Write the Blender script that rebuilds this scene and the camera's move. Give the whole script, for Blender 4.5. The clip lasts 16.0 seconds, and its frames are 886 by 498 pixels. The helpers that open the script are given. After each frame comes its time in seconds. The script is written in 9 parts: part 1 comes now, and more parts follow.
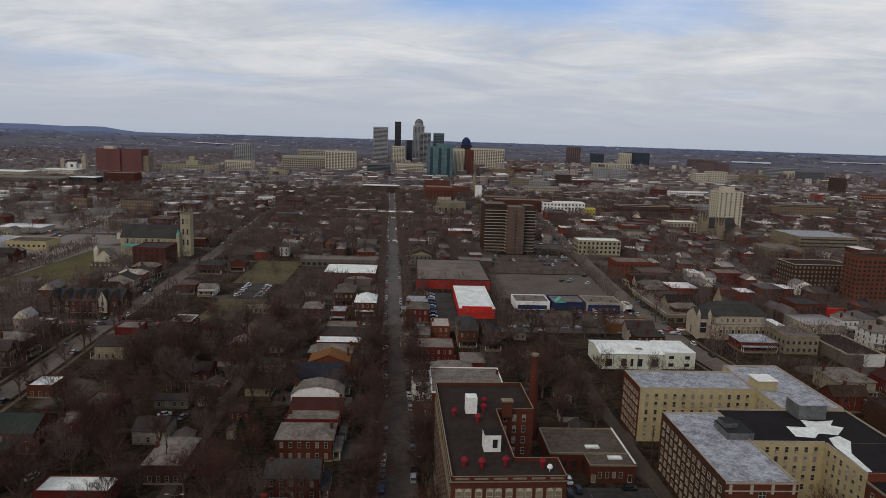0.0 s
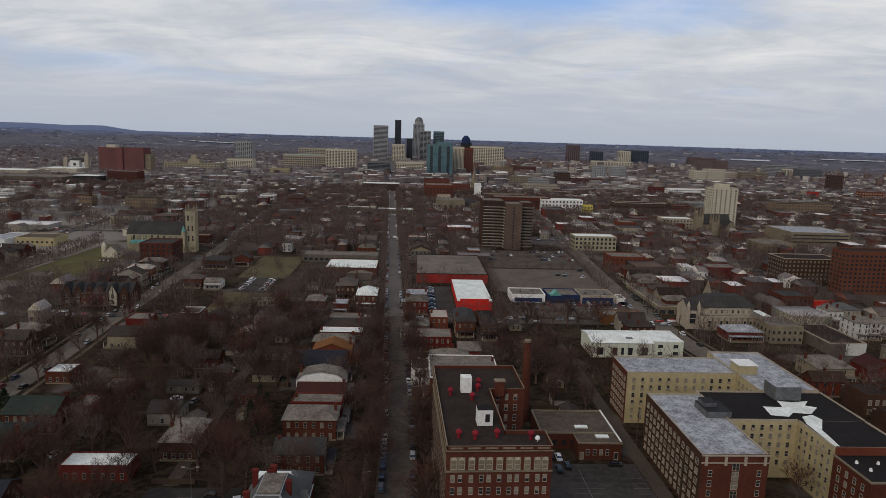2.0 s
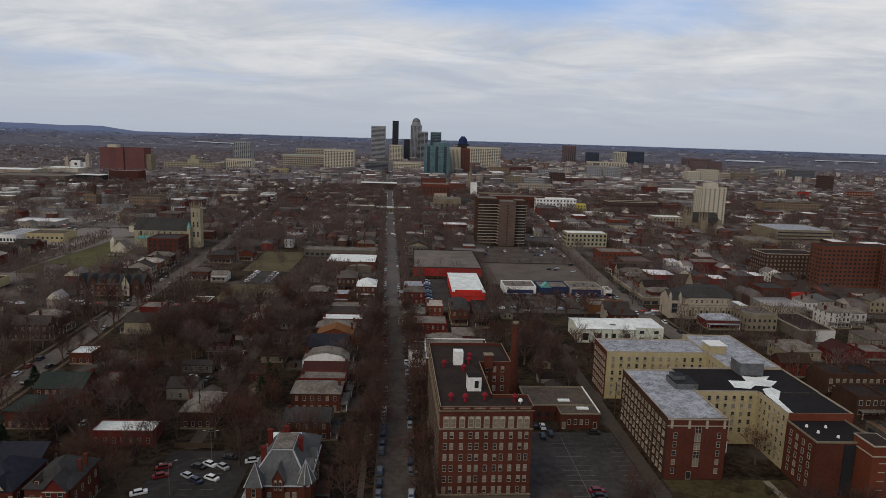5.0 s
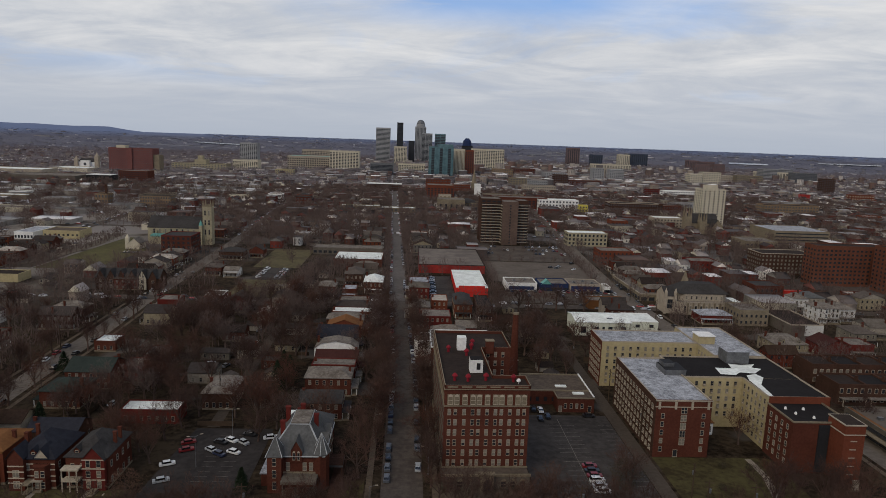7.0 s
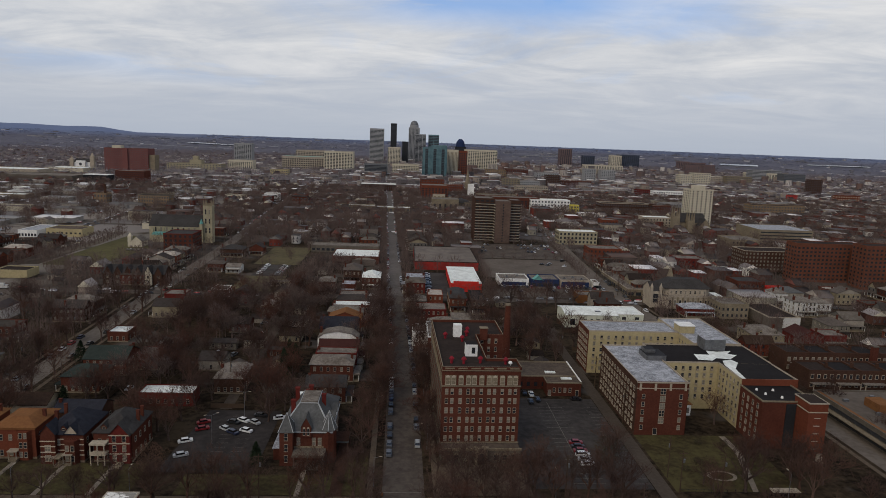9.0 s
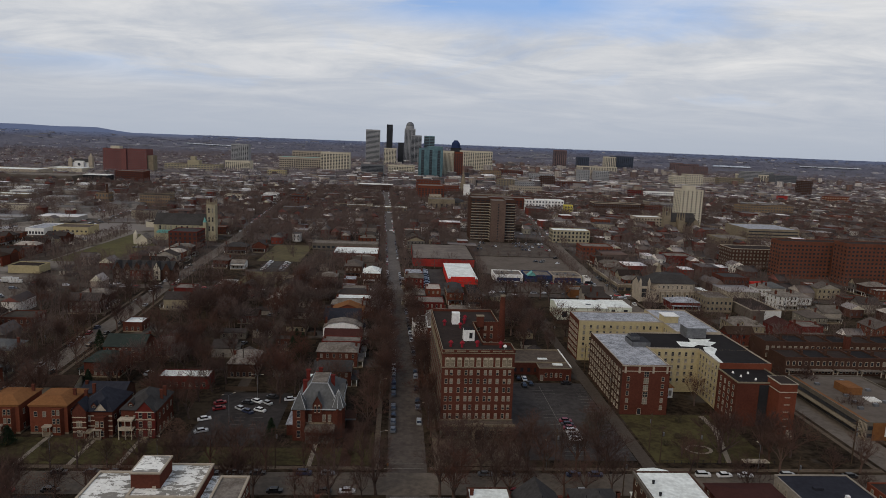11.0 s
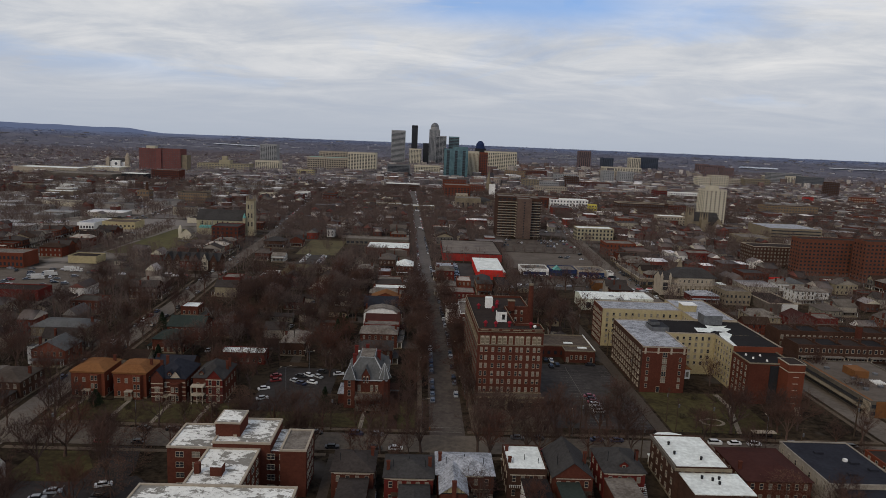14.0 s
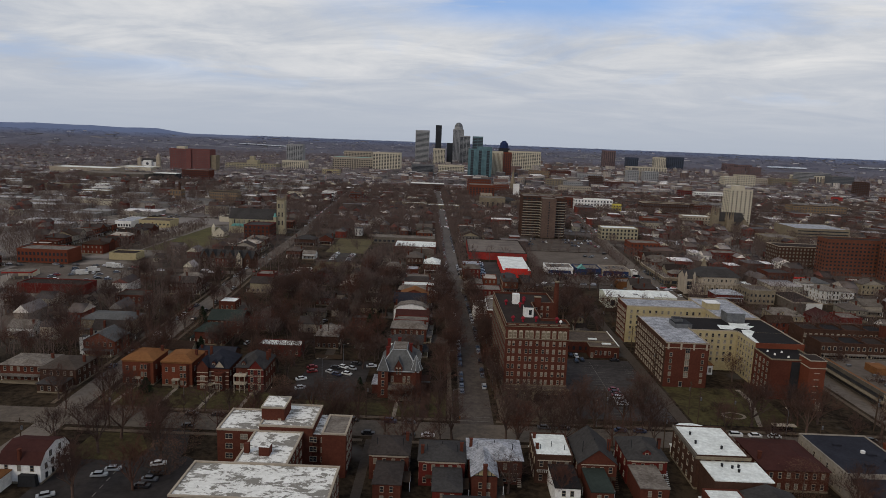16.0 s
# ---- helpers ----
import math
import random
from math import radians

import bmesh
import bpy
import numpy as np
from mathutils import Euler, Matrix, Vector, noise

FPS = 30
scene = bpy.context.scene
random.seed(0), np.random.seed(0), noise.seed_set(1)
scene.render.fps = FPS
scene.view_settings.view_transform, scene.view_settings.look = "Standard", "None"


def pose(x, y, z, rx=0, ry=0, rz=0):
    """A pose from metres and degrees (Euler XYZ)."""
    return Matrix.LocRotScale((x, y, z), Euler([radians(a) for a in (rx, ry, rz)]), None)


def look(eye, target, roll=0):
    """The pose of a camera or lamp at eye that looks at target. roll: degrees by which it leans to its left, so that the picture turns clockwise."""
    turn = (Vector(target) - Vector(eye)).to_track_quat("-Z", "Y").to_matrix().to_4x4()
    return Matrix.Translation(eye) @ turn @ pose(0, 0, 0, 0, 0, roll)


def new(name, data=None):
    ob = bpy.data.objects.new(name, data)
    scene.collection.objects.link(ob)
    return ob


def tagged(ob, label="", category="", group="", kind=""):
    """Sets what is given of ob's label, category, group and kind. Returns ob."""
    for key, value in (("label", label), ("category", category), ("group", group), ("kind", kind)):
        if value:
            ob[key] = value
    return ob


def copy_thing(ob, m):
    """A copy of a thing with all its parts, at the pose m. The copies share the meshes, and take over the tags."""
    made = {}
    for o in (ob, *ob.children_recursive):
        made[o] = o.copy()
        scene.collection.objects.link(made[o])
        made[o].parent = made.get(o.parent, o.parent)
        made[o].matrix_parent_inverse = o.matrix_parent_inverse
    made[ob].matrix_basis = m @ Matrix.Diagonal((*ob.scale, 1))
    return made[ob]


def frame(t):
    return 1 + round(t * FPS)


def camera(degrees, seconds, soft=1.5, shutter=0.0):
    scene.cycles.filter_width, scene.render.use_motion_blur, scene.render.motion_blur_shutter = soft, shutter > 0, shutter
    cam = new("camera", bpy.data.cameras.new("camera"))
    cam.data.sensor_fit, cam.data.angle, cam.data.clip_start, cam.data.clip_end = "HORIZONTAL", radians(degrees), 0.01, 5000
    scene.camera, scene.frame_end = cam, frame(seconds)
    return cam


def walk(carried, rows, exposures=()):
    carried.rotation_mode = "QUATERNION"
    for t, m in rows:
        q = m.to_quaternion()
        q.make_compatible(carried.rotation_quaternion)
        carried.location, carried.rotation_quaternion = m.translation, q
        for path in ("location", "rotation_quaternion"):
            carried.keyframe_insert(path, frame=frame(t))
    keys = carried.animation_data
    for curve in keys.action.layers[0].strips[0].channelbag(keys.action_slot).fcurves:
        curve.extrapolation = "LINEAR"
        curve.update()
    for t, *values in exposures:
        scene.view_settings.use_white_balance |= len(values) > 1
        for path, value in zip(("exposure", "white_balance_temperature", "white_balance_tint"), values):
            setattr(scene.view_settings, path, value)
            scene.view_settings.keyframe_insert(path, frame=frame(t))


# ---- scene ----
cam = camera(67.9, 16.0, 0.7)
PATH = [
    (0, (3.65, -1.464, 97.845), (3.75, 0.506, 97.513), 1.8),
    (0.5, (3.696, -4.459, 97.932), (3.795, -2.49, 97.597), 1.6),
    (1, (3.694, -7.44, 97.946), (3.791, -5.471, 97.61), 1.6),
    (1.5, (3.86, -10.61, 97.878), (3.956, -8.641, 97.541), 1.6),
    (2, (4.13, -13.876, 97.71), (4.229, -11.907, 97.373), 1.7),
    (2.5, (4.218, -17.115, 97.534), (4.317, -15.146, 97.199), 1.7),
    (3, (4.274, -20.382, 97.357), (4.386, -18.413, 97.021), 1.8),
    (3.5, (4.291, -23.742, 97.193), (4.407, -21.773, 96.858), 1.8),
    (4, (4.246, -27.225, 97.112), (4.359, -25.257, 96.777), 1.8),
    (6.5, (3.34, -46.41, 96.638), (3.44, -44.44, 96.308), 1.9),
    (7, (2.91, -50.203, 96.619), (3.006, -48.232, 96.29), 2.0),
    (7.5, (2.42, -54.085, 96.648), (2.512, -52.114, 96.319), 2.0),
    (8, (1.868, -58.05, 96.696), (1.967, -56.08, 96.368), 2.0),
    (8.5, (1.357, -62.24, 96.754), (1.466, -60.27, 96.426), 2.0),
    (9, (0.714, -66.569, 96.8), (0.831, -64.599, 96.474), 2.1),
    (11.5, (-2.638, -88.381, 96.487), (-2.506, -86.411, 96.165), 2.2),
    (12, (-3.623, -92.754, 96.315), (-3.493, -90.785, 95.993), 2.2),
    (12.5, (-4.857, -96.881, 96.111), (-4.731, -94.911, 95.79), 2.3),
    (13, (-6.053, -100.625, 95.9), (-5.943, -98.654, 95.578), 2.3),
    (13.5, (-7.191, -104.188, 95.744), (-7.098, -102.216, 95.422), 2.4),
    (14, (-8.249, -107.674, 95.709), (-8.186, -105.702, 95.387), 2.3),
    (14.5, (-9.107, -110.917, 95.779), (-9.067, -108.944, 95.455), 2.3),
    (15, (-9.96, -113.843, 95.982), (-9.936, -111.869, 95.657), 2.3),
    (15.5, (-10.666, -116.328, 96.263), (-10.657, -114.355, 95.938), 2.3),
    (16, (-11.174, -118.312, 96.578), (-11.18, -116.339, 96.252), 2.2),
]
walk(cam, [(t, look(eye, target, roll)) for t, eye, target, roll in PATH])

# ---- world and sun ----
SUN_EL, SUN_AZ = 38.0, 215.0
world = bpy.data.worlds.new("overcast_sky")
scene.world = world
world.use_nodes = True
wn, wl = world.node_tree.nodes, world.node_tree.links
wn.clear()
w_out = wn.new("ShaderNodeOutputWorld")
w_sky = wn.new("ShaderNodeTexSky")
w_sky.sky_type, w_sky.sun_disc = "NISHITA", False
w_sky.ozone_density, w_sky.dust_density = 3.0, 0.2
w_sky.sun_elevation, w_sky.sun_rotation = radians(SUN_EL), radians(SUN_AZ)
w_bg = wn.new("ShaderNodeBackground")
w_bg.inputs["Strength"].default_value = 0.2
wl.new(w_sky.outputs[0], w_bg.inputs["Color"])
w_tc = wn.new("ShaderNodeTexCoord")
w_lift = wn.new("ShaderNodeVectorMath")
w_lift.inputs[1].default_value = (0, 0, 0.22)
wl.new(w_tc.outputs["Generated"], w_lift.inputs[0])
wl.new(w_lift.outputs[0], w_sky.inputs[0])
w_sep = wn.new("ShaderNodeSeparateXYZ")
wl.new(w_tc.outputs["Generated"], w_sep.inputs[0])


def wmath(op, a, b):
    n = wn.new("ShaderNodeMath")
    n.operation = op
    for i, v in enumerate((a, b)):
        if isinstance(v, (int, float)):
            n.inputs[i].default_value = v
        else:
            wl.new(v, n.inputs[i])
    return n.outputs[0]


def wramp(fac, stops):
    n = wn.new("ShaderNodeValToRGB")
    els = n.color_ramp.elements
    while len(els) < len(stops):
        els.new(0.5)
    for e, (p, c) in zip(els, stops):
        e.position, e.color = p, (*c, 1)
    wl.new(fac, n.inputs[0])
    return n.outputs[0]


w_up = wmath("ADD", wmath("MAXIMUM", w_sep.outputs[2], 0.0), 0.13)
w_xy = wn.new("ShaderNodeCombineXYZ")
wl.new(wmath("DIVIDE", w_sep.outputs[0], w_up), w_xy.inputs[0])
wl.new(wmath("DIVIDE", w_sep.outputs[1], w_up), w_xy.inputs[1])


def wnoise(scale, detail, rough, stretch, off, dist=0.0):
    mp = wn.new("ShaderNodeMapping")
    mp.inputs["Scale"].default_value = stretch
    mp.inputs["Location"].default_value = off
    wl.new(w_xy.outputs[0], mp.inputs[0])
    n = wn.new("ShaderNodeTexNoise")
    n.inputs["Scale"].default_value, n.inputs["Detail"].default_value = scale, detail
    n.inputs["Roughness"].default_value, n.inputs["Distortion"].default_value = rough, dist
    wl.new(mp.outputs[0], n.inputs["Vector"])
    return n.outputs[0]


cloud_tone = wramp(wnoise(1.25, 12, 0.62, (0.75, 1.15, 1), (3.1, 1.4, 0), 0.6),
                   [(0.34, (0.43, 0.48, 0.57)), (0.46, (0.54, 0.57, 0.62)), (0.56, (0.66, 0.673, 0.695)), (0.68, (0.79, 0.785, 0.78))])
haze_tone = wramp(w_sep.outputs[2], [(0.0, (0.43, 0.475, 0.555)), (0.05, (0.46, 0.50, 0.575)), (0.16, (0.62, 0.64, 0.69)), (0.5, (0.66, 0.68, 0.72))])
w_mix = wn.new("ShaderNodeMix")
w_mix.data_type = "RGBA"
wl.new(wramp(w_sep.outputs[2], [(0.0, (0, 0, 0)), (0.03, (0.15, 0.15, 0.15)), (0.12, (0.8, 0.8, 0.8))]), w_mix.inputs[0])
wl.new(haze_tone, w_mix.inputs[6])
wl.new(cloud_tone, w_mix.inputs[7])
w_cloud = wn.new("ShaderNodeBackground")
w_cloud.inputs["Strength"].default_value = 1.0
wl.new(w_mix.outputs[2], w_cloud.inputs["Color"])
w_cover = wramp(wnoise(0.55, 8, 0.6, (0.8, 1.0, 1), (1.55, 5.2, 0), 0.9), [(0.26, (0.5, 0.5, 0.5)), (0.46, (1, 1, 1))])
w_low = wramp(w_sep.outputs[2], [(0.06, (1, 1, 1)), (0.17, (0, 0, 0))])
w_gap = wmath("MULTIPLY", wramp(w_sep.outputs[2], [(0.15, (0, 0, 0)), (0.19, (1, 1, 1))]),
              wramp(wmath("ABSOLUTE", wmath("SUBTRACT", w_sep.outputs[0], 0.13), 0.0), [(0.10, (1, 1, 1)), (0.33, (0, 0, 0))]))
w_gap = wmath("MULTIPLY", w_gap, wramp(wnoise(0.9, 9, 0.6, (0.6, 1.4, 1), (5.1, 2.9, 0), 0.7), [(0.30, (0, 0, 0)), (0.44, (1, 1, 1))]))
w_fac = wmath("SUBTRACT", wmath("MAXIMUM", w_cover, w_low), wmath("MULTIPLY", w_gap, 0.85))
w_fac = wmath("MAXIMUM", w_fac, 0.05)
w_shade = wn.new("ShaderNodeMixShader")
wl.new(w_fac, w_shade.inputs[0])
wl.new(w_bg.outputs[0], w_shade.inputs[1])
wl.new(w_cloud.outputs[0], w_shade.inputs[2])
wl.new(w_shade.outputs[0], w_out.inputs[0])

sun = new("sun", bpy.data.lights.new("sun", "SUN"))
sun.data.energy, sun.data.angle, sun.data.color = 1.36, radians(35), (1.0, 0.87, 0.71)
sun.matrix_world = look((0, 0, 0), (-math.sin(radians(SUN_AZ)) * math.cos(radians(SUN_EL)),
                                    -math.cos(radians(SUN_AZ)) * math.cos(radians(SUN_EL)), -math.sin(radians(SUN_EL))))


# ---- materials ----
def surface(name, color, color2=None, rough=0.85, grain=1.5, patch=0.12, metal=0.0, spread=0.25, bump=0.0, per="none", stops=None, spec=0.03):
    """A weathered surface: two noises mix color and color2; per 'object' or 'island' gives each piece a tone of its own."""
    m = bpy.data.materials.new(name)
    m.use_nodes = True
    n, l = m.node_tree.nodes, m.node_tree.links
    b = n["Principled BSDF"]
    b.inputs["Roughness"].default_value, b.inputs["Metallic"].default_value = rough, metal
    b.inputs["Specular IOR Level"].default_value = spec
    geo = n.new("ShaderNodeNewGeometry")
    tones = []
    for sc, det in ((grain, 4), (patch, 5)):
        t = n.new("ShaderNodeTexNoise")
        t.inputs["Scale"].default_value, t.inputs["Detail"].default_value = sc, det
        t.inputs["Roughness"].default_value = 0.62
        l.new(geo.outputs["Position"], t.inputs["Vector"])
        tones.append(t)
    add = n.new("ShaderNodeMath")
    add.operation = "ADD"
    l.new(tones[0].outputs[0], add.inputs[0])
    l.new(tones[1].outputs[0], add.inputs[1])
    ramp = n.new("ShaderNodeMapRange")
    ramp.inputs[1].default_value, ramp.inputs[2].default_value = 1.0 - spread, 1.0 + spread
    l.new(add.outputs[0], ramp.inputs[0])
    mix = n.new("ShaderNodeMix")
    mix.data_type = "RGBA"
    l.new(ramp.outputs[0], mix.inputs[0])
    c2 = color2 or tuple(c * 0.62 for c in color)
    mix.inputs[6].default_value, mix.inputs[7].default_value = (*c2, 1), (*color, 1)
    out = mix.outputs[2]
    if per != "none":
        rnd = geo.outputs["Random Per Island"] if per == "island" else n.new("ShaderNodeObjectInfo").outputs["Random"]
        cr = n.new("ShaderNodeValToRGB")
        cr.color_ramp.interpolation = "CONSTANT" if stops else "LINEAR"
        st = stops or [(0.0, (0.75, 0.75, 0.75)), (1.0, (1.2, 1.2, 1.2))]
        while len(cr.color_ramp.elements) < len(st):
            cr.color_ramp.elements.new(0.5)
        for e, (p, c) in zip(cr.color_ramp.elements, st):
            e.position, e.color = p, (*c, 1)
        l.new(rnd, cr.inputs[0])
        mul = n.new("ShaderNodeMix")
        mul.data_type, mul.blend_type = "RGBA", "MULTIPLY"
        mul.inputs[0].default_value = 1.0
        l.new(out, mul.inputs[6])
        l.new(cr.outputs[0], mul.inputs[7])
        out = mul.outputs[2]
    l.new(out, b.inputs["Base Color"])
    if bump:
        bp = n.new("ShaderNodeBump")
        bp.inputs["Strength"].default_value = bump
        l.new(tones[0].outputs[0], bp.inputs["Height"])
        l.new(bp.outputs[0], b.inputs["Normal"])
    return m


